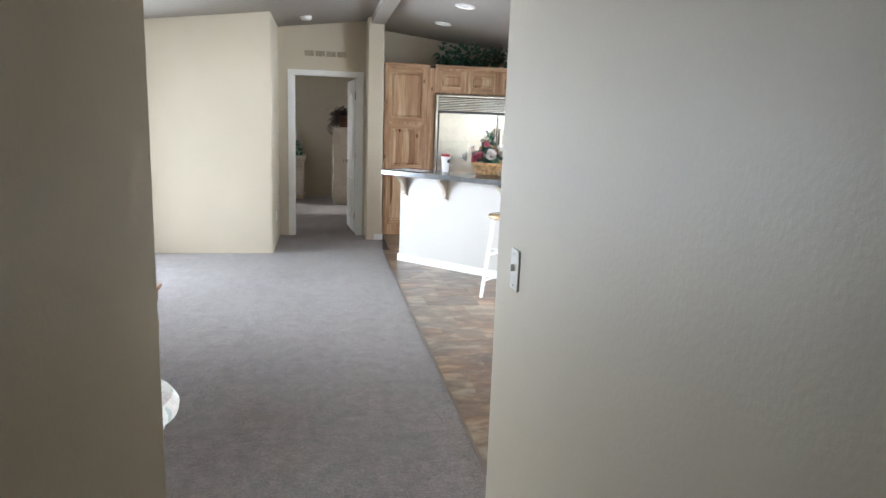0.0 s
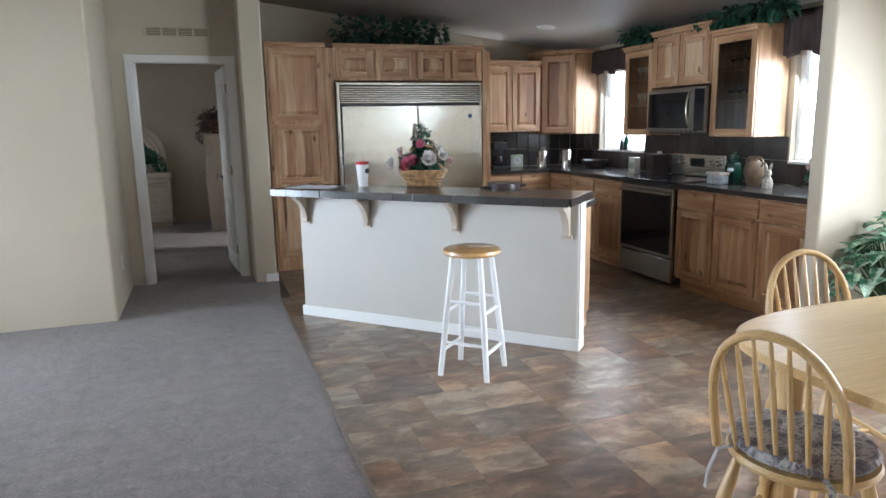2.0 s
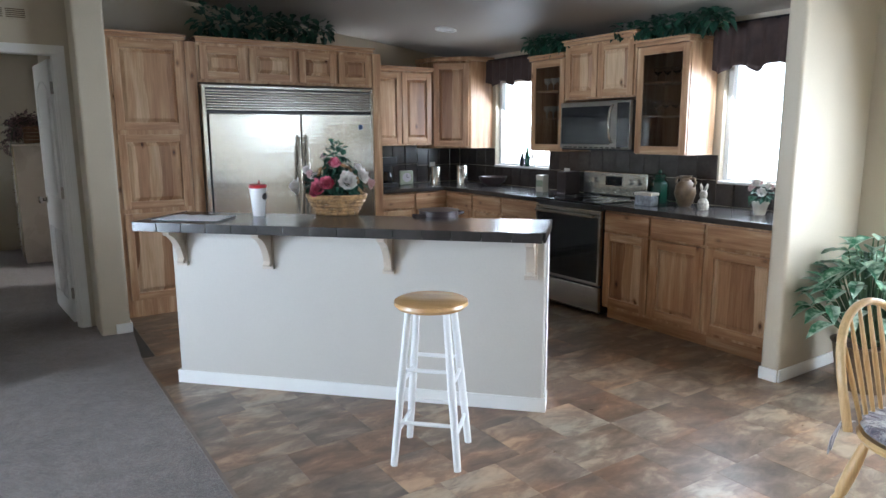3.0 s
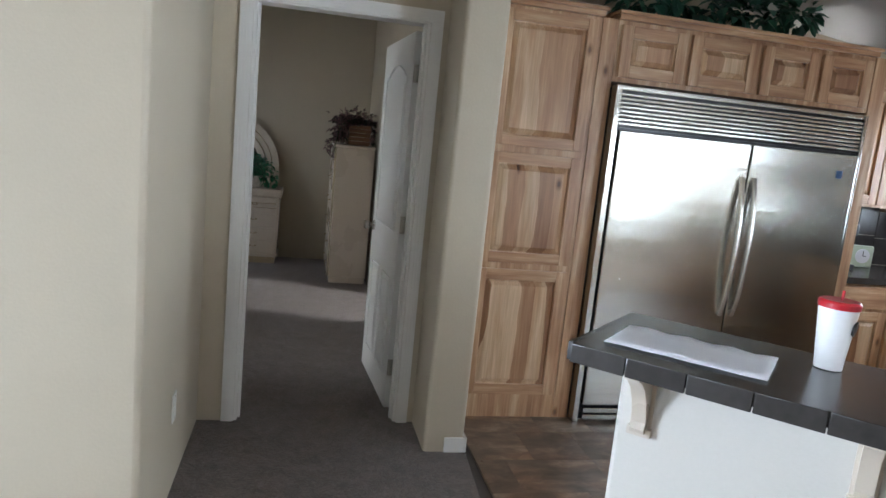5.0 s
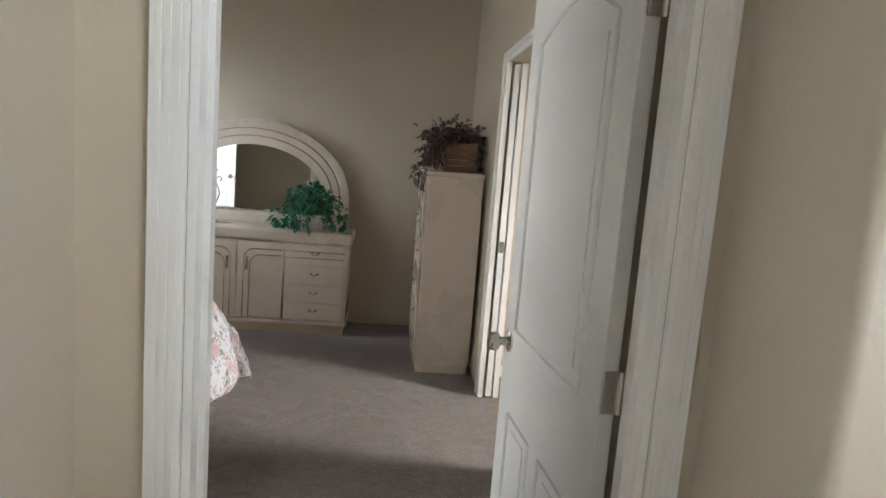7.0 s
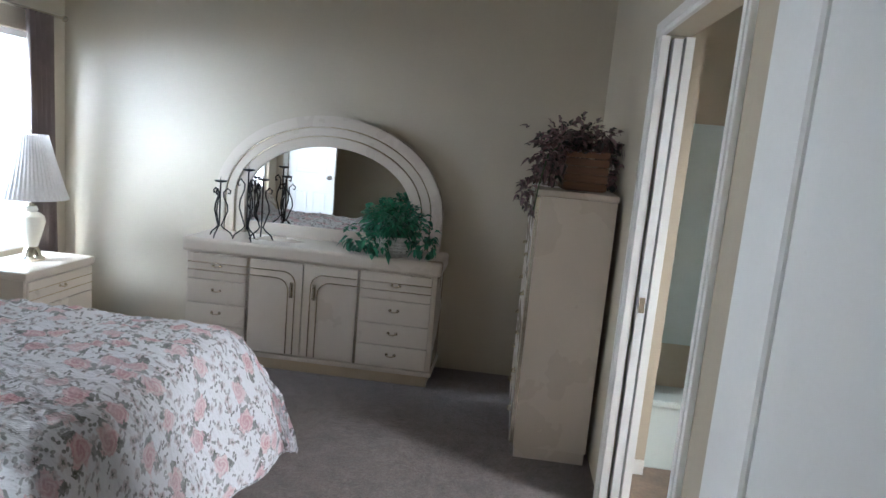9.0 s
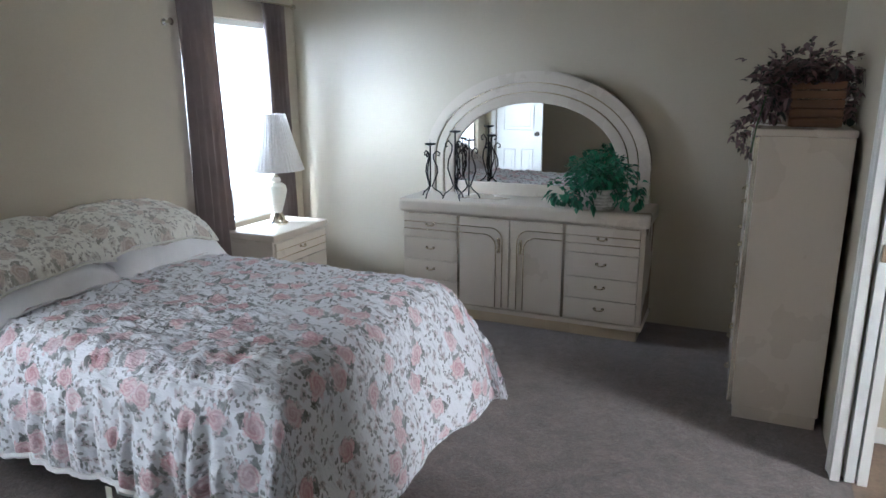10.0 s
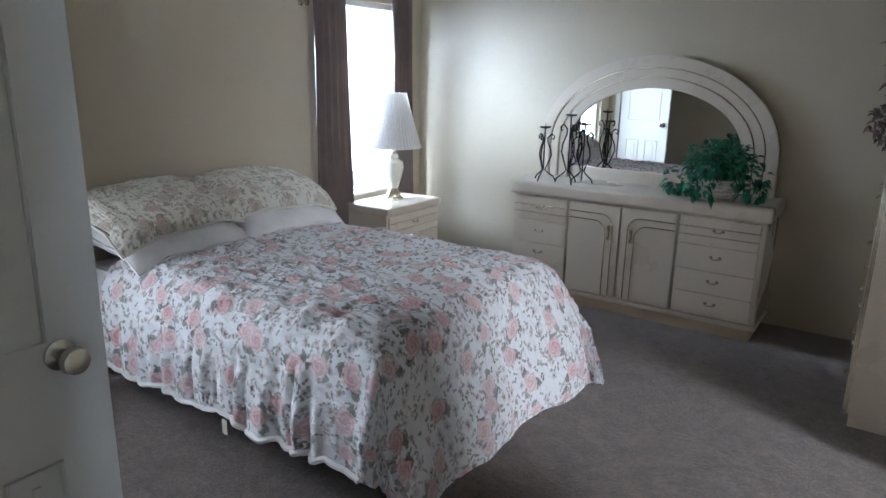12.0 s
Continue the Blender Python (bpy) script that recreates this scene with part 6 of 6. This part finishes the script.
def pull(parent, x, y, z, w=0.05):
    bm = bmesh.new()
    tube(bm, [(x - w / 2, y, z), (x - w / 2, y - 0.014, z - 0.004), (x - w / 5, y - 0.018, z - 0.008), (x + w / 5, y - 0.018, z - 0.008), (x + w / 2, y - 0.014, z - 0.004), (x + w / 2, y, z)], 0.0045, 6)
    for s in (-1, 1):
        lathe(bm, [(0.010, 0), (0.010, 0.003), (0, 0.005)], 10, m=Matrix.Translation((x + s * w / 2, y, z)) @ Matrix.Rotation(radians(90), 4, "X"))
    part("pull", bm, BRASS, parent, "brass bail pull")


def strip(parent, x0, x1, z, y):
    part("brass_inlay", B((x0, x1, y - 0.004, y + 0.001, z - 0.003, z + 0.003), bevel=0.001), BRASS, parent)


# dresser with arched mirror
dr = thing("dresser", pose(-1.785, 12.90, 0), "long cream lacquered dresser with brass inlay strips", "dresser")
DW = 1.645
part("plinth", B((0.03, DW - 0.03, 0.02, 0.43, 0, 0.075), bevel=0.004), CREAMD, dr)
part("body", B((0.012, DW - 0.012, 0.014, 0.43, 0.075, 0.725), bevel=0.004), CREAM, dr)
part("base_rail", B((0.0, DW, 0.0, 0.43, 0.070, 0.105), bevel=0.012), CREAM, dr)
bm = bmesh.new()
box(bm, -0.012, DW + 0.012, -0.014, 0.43, 0.722, 0.812, 0.024, 4)
part("top", bm, CREAM, dr)
for x0, x1 in ((0.03, 0.42), (1.155, 1.605)):
    for k, (z0, z1) in enumerate(((0.115, 0.250), (0.256, 0.390), (0.396, 0.545), (0.551, 0.712))):
        d = part("drawer", B((x0, x1, -0.006, 0.014, z0, z1), bevel=0.004), CREAM, dr)
        pull(d, (x0 + x1) / 2, -0.006, (z0 + z1) / 2 + 0.012)
        if k == 3:
            strip(d, x0, x1, z0 + 0.055, -0.006)
            strip(d, x0, x1, z0 + 0.105, -0.006)
for x0, x1, s in ((0.44, 0.785, 1), (0.795, 1.135, -1)):
    d = part("cabinet_door", B((x0, x1, -0.006, 0.014, 0.115, 0.712), bevel=0.004), CREAM, dr)
    for off in (0.0, 0.045):
        bm = bmesh.new()
        xe = (x1 - 0.045 - off) if s > 0 else (x0 + 0.045 + off)
        xs = x0 + 0.002 if s > 0 else x1 - 0.002
        zt = 0.655 - off
        r = 0.08
        pts = [(xs, -0.007, zt), (xe - s * r, -0.007, zt)]
        pts += [(xe - s * r + s * r * math.sin(a * math.pi / 12), -0.007, zt - r + r * math.cos(a * math.pi / 12)) for a in range(1, 7)]
        pts += [(xe, -0.007, 0.118)]
        tube(bm, pts, 0.004, 6)
        part("brass_inlay", bm, BRASS, d)
    xk = (x1 - 0.068) if s > 0 else (x0 + 0.068)
    bm = B((xk - 0.012, xk + 0.012, -0.014, -0.006, 0.49, 0.59), bevel=0.003)
    tube(bm, [(xk, -0.014, 0.58), (xk, -0.03, 0.565), (xk, -0.03, 0.515), (xk, -0.014, 0.50)], 0.005, 6)
    part("pull", bm, BRASS, d, "upright brass pull")
for x in (0.43, 1.145):
    part("pilaster", B((x - 0.008, x + 0.008, -0.002, 0.016, 0.11, 0.715)), BRASS, dr)

mr = thing("dresser_mirror", pose(-0.975, 13.30, 0.812), "arched cream lacquered mirror with brass inlay on dresser", "mirror")
RX, RZ, LEGZ = 0.785, 0.60, 0.235


def arch_pts(k, n=40):
    """The outline of the arch at the share k of its full size."""
    rx, rz = RX - (1 - k), RZ - (1 - k) * 0.95
    return [(rx, 0.0)] + [(rx * math.cos(math.pi * i / n), LEGZ + rz * math.sin(math.pi * i / n)) for i in range(n + 1)] + [(-rx, 0.0)]


def arch_band(bm, k0, k1, y0, y1, floor0=0.0, floor1=0.0):
    o, i = arch_pts(k0), arch_pts(k1)
    ring = []
    for (xo, zo), (xi, zi) in zip(o, i):
        ring.append([bm.verts.new(c) for c in ((xo, y1, max(zo, floor0)), (xo, y0, max(zo, floor0)), (xi, y0, max(zi, floor1)), (xi, y1, max(zi, floor1)))])
    for a, b in zip(ring, ring[1:]):
        for q in range(4):
            bm.faces.new((a[q], a[(q + 1) % 4], b[(q + 1) % 4], b[q]))
    bm.faces.new(ring[0]), bm.faces.new(ring[-1][::-1])


for k0, k1, y0 in ((1.0, 0.925, -0.045), (0.918, 0.862, -0.04), (0.855, 0.785, -0.035)):
    bm = bmesh.new()
    arch_band(bm, k0, k1, y0, -0.004)
    bmesh.ops.bevel(bm, geom=[e for e in bm.edges if all(v.co.y < -0.03 for v in e.verts)], offset=0.005, segments=2, affect="EDGES")
    part("arch_band", bm, CREAM, mr)
for k in (0.9215, 0.8585):
    bm = bmesh.new()
    tube(bm, [(x, -0.037, z) for x, z in arch_pts(k)], 0.0038, 6)
    part("brass_inlay", bm, BRASS, mr)
bm = bmesh.new()
box(bm, -0.53, 0.53, -0.035, -0.004, 0.0, 0.085, 0.004)
part("bottom_rail", bm, CREAM, mr)
bm = bmesh.new()
pts = [(x, z) for x, z in arch_pts(0.79)]
lo = [bm.verts.new((x, -0.018, max(0.08, z))) for x, z in pts]
bk = [bm.verts.new((x, -0.010, max(0.08, z))) for x, z in pts]
bm.faces.new(lo), bm.faces.new(bk[::-1])
for i in range(len(lo)):
    j = (i + 1) % len(lo)
    bm.faces.new((lo[i], lo[j], bk[j], bk[i]))
part("mirror_glass", bm, MIRROR, mr, flat=True)


def candlestick(m, h, label):
    t = thing("candle_holder", m, label, "candle holder", "iron candle holders")
    for k in range(3):
        a = 2 * math.pi * k / 3 + 0.4
        c, s = math.cos(a), math.sin(a)
        prof = [(0.085, 0.004), (0.07, 0.03), (0.03, 0.055), (0.012, 0.075), (0.03, 0.12), (0.05, 0.17), (0.045, 0.21), (0.022, 0.26), (0.02, 0.29), (0.045, 0.315), (0.065, 0.30), (0.06, 0.28), (0.048, 0.285)]
        bm = bmesh.new()
        f = h / 0.37
        tube(bm, [(r * c, r * s, z * f) for r, z in prof], 0.005, 6)
        part("scroll", bm, IRON, t)
    bm = bmesh.new()
    rod(bm, (0, 0, 0.07), (0, 0, h - 0.01), 0.005)
    lathe(bm, [(0.006, h - 0.02), (0.035, h - 0.012), (0.038, h - 0.004), (0.0, h - 0.006)], 16)
    rod(bm, (0, 0, h - 0.008), (0, 0, h + 0.02), 0.003, 0.001)
    part("stem_and_dish", bm, IRON, t)


candlestick(pose(-1.60, 12.99, 0.812, 0, 0, 10), 0.37, "black wrought iron scroll candle holder on the dresser")
candlestick(pose(-1.405, 12.96, 0.812, 0, 0, 50), 0.46, "tall black wrought iron scroll candle holder")
candlestick(pose(-1.345, 13.06, 0.812, 0, 0, 90), 0.40, "black wrought iron scroll candle holder near the mirror")
dp = thing("ivy_basket", pose(-0.46, 13.02, 0.812), "white wicker basket of trailing green ivy", "plant basket")
bm = bmesh.new()
weave(bm, 0.09, 0.115, 0.12, 32, 6)
part("basket", bm, WWICKER, dp)
bm = bmesh.new()
ivy(bm, (0, -0.02, 0.22), 620, 0.21, 0.17, 0.13, 0.046, 90)
ivy(bm, (-0.22, -0.06, 0.10), 70, 0.11, 0.08, 0.09, 0.05, 91, droop=0.6)
ivy(bm, (0.20, -0.05, 0.11), 70, 0.10, 0.08, 0.09, 0.05, 92, droop=0.6)
ivy(bm, (-0.08, -0.14, 0.09), 50, 0.10, 0.04, 0.08, 0.05, 93, droop=0.6)
for v in bm.verts:
    v.co.z = max(v.co.z, -0.05 if v.co.y < -0.155 else 0.004)
    v.co.y = min(v.co.y, 0.2)
part("leaves", bm, IVYB, dp)

# chest of drawers, its side towards the door
ch = thing("chest_of_drawers", pose(0.372, 12.98, 0, 0, 0, -90), "tall cream lacquered chest of drawers with brass pulls", "chest of drawers")
CW = 0.855
part("body", B((0.0, CW, 0.012, 0.378, 0.06, 1.335), bevel=0.003), CREAM, ch)
part("plinth", B((0.02, CW, 0.02, 0.37, 0, 0.06)), CREAM, ch)
part("top", B((-0.01, CW + 0.006, -0.012, 0.385, 1.335, 1.368), bevel=0.012), CREAM, ch)
for k in range(6):
    z = 0.07 + k * 0.21
    d = part("drawer", B((0.02, CW - 0.02, -0.010, 0.012, z, z + 0.2), bevel=0.004), CREAM, ch)
    for x in (0.2, CW - 0.2):
        pull(d, x, -0.010, z + 0.11)
for x in (0.008, CW - 0.012):
    part("brass_inlay", B((x - 0.004, x + 0.004, -0.006, 0.012, 0.07, 1.33)), BRASS, ch)
cb = thing("planter_crate", pose(0.595, 12.36, 1.368, 0, 0, 6), "brown slatted wooden crate with dusty purple ivy", "planter")
for k in range(5):
    z = 0.004 + k * 0.040
    for b in ((-0.108, 0.108, -0.078, -0.066), (-0.108, 0.108, 0.066, 0.078), (-0.108, -0.096, -0.065, 0.065), (0.096, 0.108, -0.065, 0.065)):
        part("slat", B((*b, z, z + 0.036), bevel=0.004), CRATE, cb)
for x in (-0.09, 0.09):
    for y in (-0.06, 0.06):
        part("corner_post", B((x - 0.006, x + 0.006, y - 0.006, y + 0.006, 0.0, 0.20)), CRATE, cb)
part("bottom_board", B((-0.096, 0.096, -0.066, 0.066, 0, 0.01)), CRATE, cb)


def sprays(bm, at, n, rx, ry, rz, size, seed):
    """Ivy leaves of three lobes, scattered through an uneven cloud."""
    rnd = random.Random(seed)
    for _ in range(n):
        u = Vector((rnd.gauss(0, 0.5), rnd.gauss(0, 0.5), rnd.gauss(0, 0.5)))
        p = Vector(at) + Vector((u.x * rx, u.y * ry, u.z * rz))
        d = (u + Vector((rnd.uniform(-1, 1), rnd.uniform(-1.2, 0.6), rnd.uniform(-1, 0.3)))).normalized()
        s = size * rnd.uniform(0.65, 1.25)
        up = Vector((rnd.uniform(-0.6, 0.6), rnd.uniform(-1.0, 0.2), 1))
        side = d.cross(up).normalized()
        leaf(bm, p, d, up, s, s * 0.62, 0.3)
        for k in (-1, 1):
            leaf(bm, p, (d * 0.5 + side * k), up, s * 0.62, s * 0.42, 0.3)


bm = bmesh.new()
sprays(bm, (-0.02, 0.02, 0.25), 230, 0.18, 0.14, 0.07, 0.050, 110)
sprays(bm, (-0.15, -0.03, 0.17), 170, 0.10, 0.12, 0.12, 0.050, 111)
sprays(bm, (0.14, 0.03, 0.12), 80, 0.05, 0.12, 0.12, 0.046, 112)
for k in range(20):
    f = k / 20
    sprays(bm, (-0.20 - 0.09 * math.sin(f * 2.6), -0.14 - 0.03 * f, 0.15 - 0.27 * f), 4, 0.05, 0.04, 0.03, 0.036, 120 + k)
for v in bm.verts:
    if v.co.x > -0.235 and v.co.y > -0.235:
        v.co.z = max(v.co.z, 0.004)
    v.co.x = min(v.co.x, 0.175)
    if v.co.x > -0.11 and v.co.z < 0.19:
        v.co.y = max(v.co.y, -0.06) if v.co.x < 0.10 else v.co.y
part("leaves", bm, DARKL, cb)
bm = bmesh.new()
tube(bm, [(-0.06, -0.03, 0.20), (-0.14, -0.08, 0.23), (-0.21, -0.13, 0.16), (-0.255, -0.25, 0.02), (-0.27, -0.27, -0.10)], 0.003, 6)
part("vine", bm, STEM, cb)

# nightstand, lamp
ns = thing("nightstand", pose(-2.445, 12.34, 0, 0, 0, 90), "cream lacquered nightstand with brass inlay strips", "nightstand")
part("body", B((0.01, 0.62, 0.014, 0.40, 0.06, 0.55), bevel=0.003), CREAM, ns)
part("plinth", B((0.03, 0.60, 0.03, 0.39, 0, 0.06)), CREAMD, ns)
part("top", B((-0.004, 0.634, -0.012, 0.405, 0.55, 0.60), bevel=0.016), CREAM, ns)
for k, (z0, z1) in enumerate(((0.08, 0.225), (0.231, 0.376), (0.382, 0.54))):
    d = part("drawer", B((0.025, 0.605, -0.006, 0.014, z0, z1), bevel=0.004), CREAM, ns)
    pull(d, 0.315, -0.006, (z0 + z1) / 2 + 0.01)
    if k == 2:
        strip(d, 0.025, 0.605, z0 + 0.05, -0.006)
        strip(d, 0.025, 0.605, z0 + 0.105, -0.006)
lp = thing("table_lamp", pose(-2.66, 12.68, 0.60), "cream ceramic table lamp with pleated white shade", "table lamp")
bm = bmesh.new()
lathe(bm, [(0, 0), (0.072, 0), (0.075, 0.012), (0.055, 0.024), (0.05, 0.05), (0.038, 0.075), (0.034, 0.085), (0, 0.085)], 28)
part("foot", bm, BRASS, lp)
bm = bmesh.new()
lathe(bm, [(0, 0.085), (0.034, 0.085), (0.046, 0.12), (0.066, 0.19), (0.077, 0.24), (0.070, 0.275), (0.045, 0.295), (0.032, 0.30), (0.04, 0.312), (0.03, 0.335), (0.0, 0.34)], 32)
part("ceramic_body", bm, CERAMIC, lp)
bm = bmesh.new()
rod(bm, (0, 0, 0.335), (0, 0, 0.50), 0.008)
lathe(bm, [(0.02, 0.335), (0.02, 0.352), (0, 0.352)], 14)
rod(bm, (0, 0, 0.77), (0, 0, 0.80), 0.006, 0.009)
part("stem", bm, BRASS, lp)
bm = bmesh.new()
S = 96
rings = [[bm.verts.new(((r + 0.0024 * (1 if i % 2 else -1)) * math.cos(2 * math.pi * i / S), (r + 0.0024 * (1 if i % 2 else -1)) * math.sin(2 * math.pi * i / S), z)) for i in range(S)] for r, z in ((0.205, 0.385), (0.175, 0.475), (0.13, 0.63), (0.093, 0.77))]
for a, b in zip(rings, rings[1:]):
    for i in range(S):
        bm.faces.new((a[i], a[(i + 1) % S], b[(i + 1) % S], b[i]))
ob = part("shade", bm, SHADE, lp, flat=True)
ob.modifiers.new("thick", "SOLIDIFY").thickness = 0.0015

# curtains
def curtain(y0, y1, y2, y3, z0, z1, x, label):
    """One gathered panel: y0..y1 at the rod, y2..y3 at the hem."""
    t = thing("curtain", I4, label, "curtain", "bedroom curtains")
    bm = bmesh.new()
    nu, nv = 72, 26
    rows = []
    for j in range(nv + 1):
        f = j / nv
        a, b = y0 + (y2 - y0) * f, y1 + (y3 - y1) * f
        rows.append([(x + 0.026 * math.sin(2 * math.pi * i / nu * 5.5 + 0.7 * math.sin(f * 3)) * (0.75 + 0.35 * f) + 0.008 * math.sin(i * 0.9 + f * 4), a + (b - a) * i / nu, z1 + (z0 - z1) * f) for i in range(nu + 1)])
    vs = [[bm.verts.new(p) for p in r] for r in rows]
    for p, q in zip(vs, vs[1:]):
        for i in range(nu):
            bm.faces.new((p[i], p[i + 1], q[i + 1], q[i]))
    ob = part("panel", bm, CURTAIN, t)
    ob.modifiers.new("thick", "SOLIDIFY").thickness = 0.003


curtain(12.06, 12.36, 12.07, 12.43, 0.06, 2.12, XW + 0.075, "mauve brown curtain panel hanging beside the bed")
curtain(12.86, 13.10, 12.90, 13.12, 0.06, 2.12, XW + 0.075, "mauve brown curtain panel in the bedroom corner")
curtain(10.14, 10.45, 10.1, 10.45, 0.06, 2.12, XW + 0.075, "mauve brown curtain panel hanging behind the bed")
for a, b in ((12.0, 13.2), (9.05, 10.48)):
    t = thing("curtain_rod", I4, "slim metal curtain rod with finials", "curtain rod")
    bm = bmesh.new()
    rod(bm, (XW + 0.075, a, 2.125), (XW + 0.075, b, 2.125), 0.010)
    for y in (a + 0.08, b - 0.08):
        rod(bm, (XW, y, 2.125), (XW + 0.075, y, 2.125), 0.007)
    part("pole", bm, CHROME, t)
    for y, s in ((a, -1), (b, 1)):
        bm = bmesh.new()
        lathe(bm, [(0, 0), (0.012, 0.004), (0.022, 0.025), (0.012, 0.045), (0, 0.05)], 14, m=Matrix.Translation((XW + 0.075, y, 2.125)) @ Matrix.Rotation(radians(90 if s < 0 else -90), 4, "X"))
        part("finial", bm, CHROME, t)
t = thing("curtain_tieback", pose(XW, 12.03, 1.93), "small chrome curtain holdback on the wall", "holdback")
bm = bmesh.new()
lathe(bm, [(0.02, 0), (0.02, 0.01), (0.008, 0.02), (0.008, 0.05), (0.022, 0.06), (0, 0.066)], 14, m=Matrix.Rotation(radians(90), 4, "Y"))
part("hook", bm, CHROME, t)

# ---- bathroom ----
solid("floor_bath", B((0.84, 3.0, 9.72, YB, -0.012, 0.001)), plain("bath_vinyl", (0.22, 0.155, 0.11), 0.35, var=0.35, scale=6), "brown vinyl bathroom floor", "vinyl floor", "structure")
tb = thing("bathtub", I4, "white garden bathtub with acrylic wall surround", "bathtub")
part("apron", B((1.042, 2.6, 12.20, 12.24, 0.0, 0.33), bevel=0.006), ACRYL, tb)
part("rim", B((1.042, 2.6, 12.18, 12.32, 0.33, 0.37), bevel=0.012), ACRYL, tb)
part("basin", B((0.92, 2.6, 12.32, 13.28, 0.05, 0.08)), ACRYL, tb)
part("surround_back", B((0.905, 2.6, 13.28, 13.325, 0.37, 1.80), bevel=0.008), ACRYL, tb)
part("surround_side", B((0.892, 0.92, 12.20, 13.28, 0.37, 1.80), bevel=0.006), ACRYL, tb)

# ---- pieces of floor and wall, laid last ----
rnd = random.Random(5)
pieces = {}
vf = thing("floor_vinyl", I4, "brown slate look vinyl tile floor in kitchen and dining", "vinyl floor", kind="structure")


def floor_piece(w, d):
    key = (round(w, 3), round(d, 3))
    if key not in pieces:
        bm = bmesh.new()
        b = 0.0007
        lo = [bm.verts.new(c) for c in ((0.0003, 0.0003, -0.011), (w - 0.0003, 0.0003, -0.011), (w - 0.0003, d - 0.0003, -0.011), (0.0003, d - 0.0003, -0.011))]
        mi = [bm.verts.new((v.co.x, v.co.y, -0.0003)) for v in lo]
        hi = [bm.verts.new(c) for c in ((b, b, 0), (w - b, b, 0), (w - b, d - b, 0), (b, d - b, 0))]
        for p, q in ((lo, mi), (mi, hi)):
            for i in range(4):
                bm.faces.new((p[i], p[(i + 1) % 4], q[(i + 1) % 4], q[i]))
        bm.faces.new(hi)
        me = bpy.data.meshes.new("tile")
        bm.to_mesh(me)
        bm.free()
        me.materials.append(VINYL)
        pieces[key] = me
    return pieces[key]


y, r = 2.03, 0
WID = [0.30, 0.30, 0.45]
while y < 9.58:
    d = min(0.305, 9.60 - y)
    x0 = CE + 0.012 if y < 7.8 else 0.972
    x = x0
    first_w = (0.30, 0.45, 0.15)[r % 3]
    while x < XE - 0.01:
        w = first_w if x == x0 else rnd.choice(WID)
        w = min(w, XE - x)
        if XE - x - w < 0.12:
            w = XE - x
        ob = new("tile", floor_piece(w, d))
        ob.parent = vf
        ob.location = (x, y, -0.0005)
        x += w
    y += 0.305
    r += 1

sp = {}


def splash_piece(w, h):
    key = (round(w, 3), round(h, 3))
    if key not in sp:
        bm = bmesh.new()
        b = 0.003
        lo = [bm.verts.new(c) for c in ((0.0015, 0, 0.0015), (w - 0.0015, 0, 0.0015), (w - 0.0015, 0, h - 0.0015), (0.0015, 0, h - 0.0015))]
        mi = [bm.verts.new((v.co.x, -0.004, v.co.z)) for v in lo]
        hi = [bm.verts.new(c) for c in ((b + 0.0015, -0.007, b), (w - b - 0.0015, -0.007, b), (w - b - 0.0015, -0.007, h - b), (b + 0.0015, -0.007, h - b))]
        for p, q in ((lo, mi), (mi, hi)):
            for i in range(4):
                bm.faces.new((p[i], p[(i + 1) % 4], q[(i + 1) % 4], q[i]))
        bm.faces.new(hi)
        me = bpy.data.meshes.new("tile")
        bm.to_mesh(me)
        bm.free()
        me.materials.append(SPLASH)
        sp[key] = me
    return sp[key]


def backsplash(name, m, runs, label):
    t = thing(name, m, label, "backsplash", kind="structure")
    for x0, x1, z0, z1 in runs:
        n = max(1, round((x1 - x0) / 0.152))
        k = max(1, round((z1 - z0) / 0.205))
        w, h = (x1 - x0) / n, (z1 - z0) / k
        for i in range(n):
            for j in range(k):
                ob = new("tile", splash_piece(w, h))
                ob.parent = t
                ob.location = (x0 + i * w, 0, z0 + j * h)


backsplash("backsplash_back", pose(0, 9.60, 0), [(3.34, 4.13, 0.914, 1.333), (4.13, 4.71, 0.914, 1.298)], "dark slate tile backsplash on back wall")
backsplash("backsplash_side", R(XE, 9.595), [(0.0, 0.66, 0.914, 1.298), (0.66, 1.52, 0.914, 1.10), (1.52, 2.06, 0.914, 1.293), (2.06, 2.83, 0.93, 1.31), (2.83, 3.36, 0.914, 1.293), (3.36, 4.26, 0.914, 1.08)], "dark slate tile backsplash beside the range")
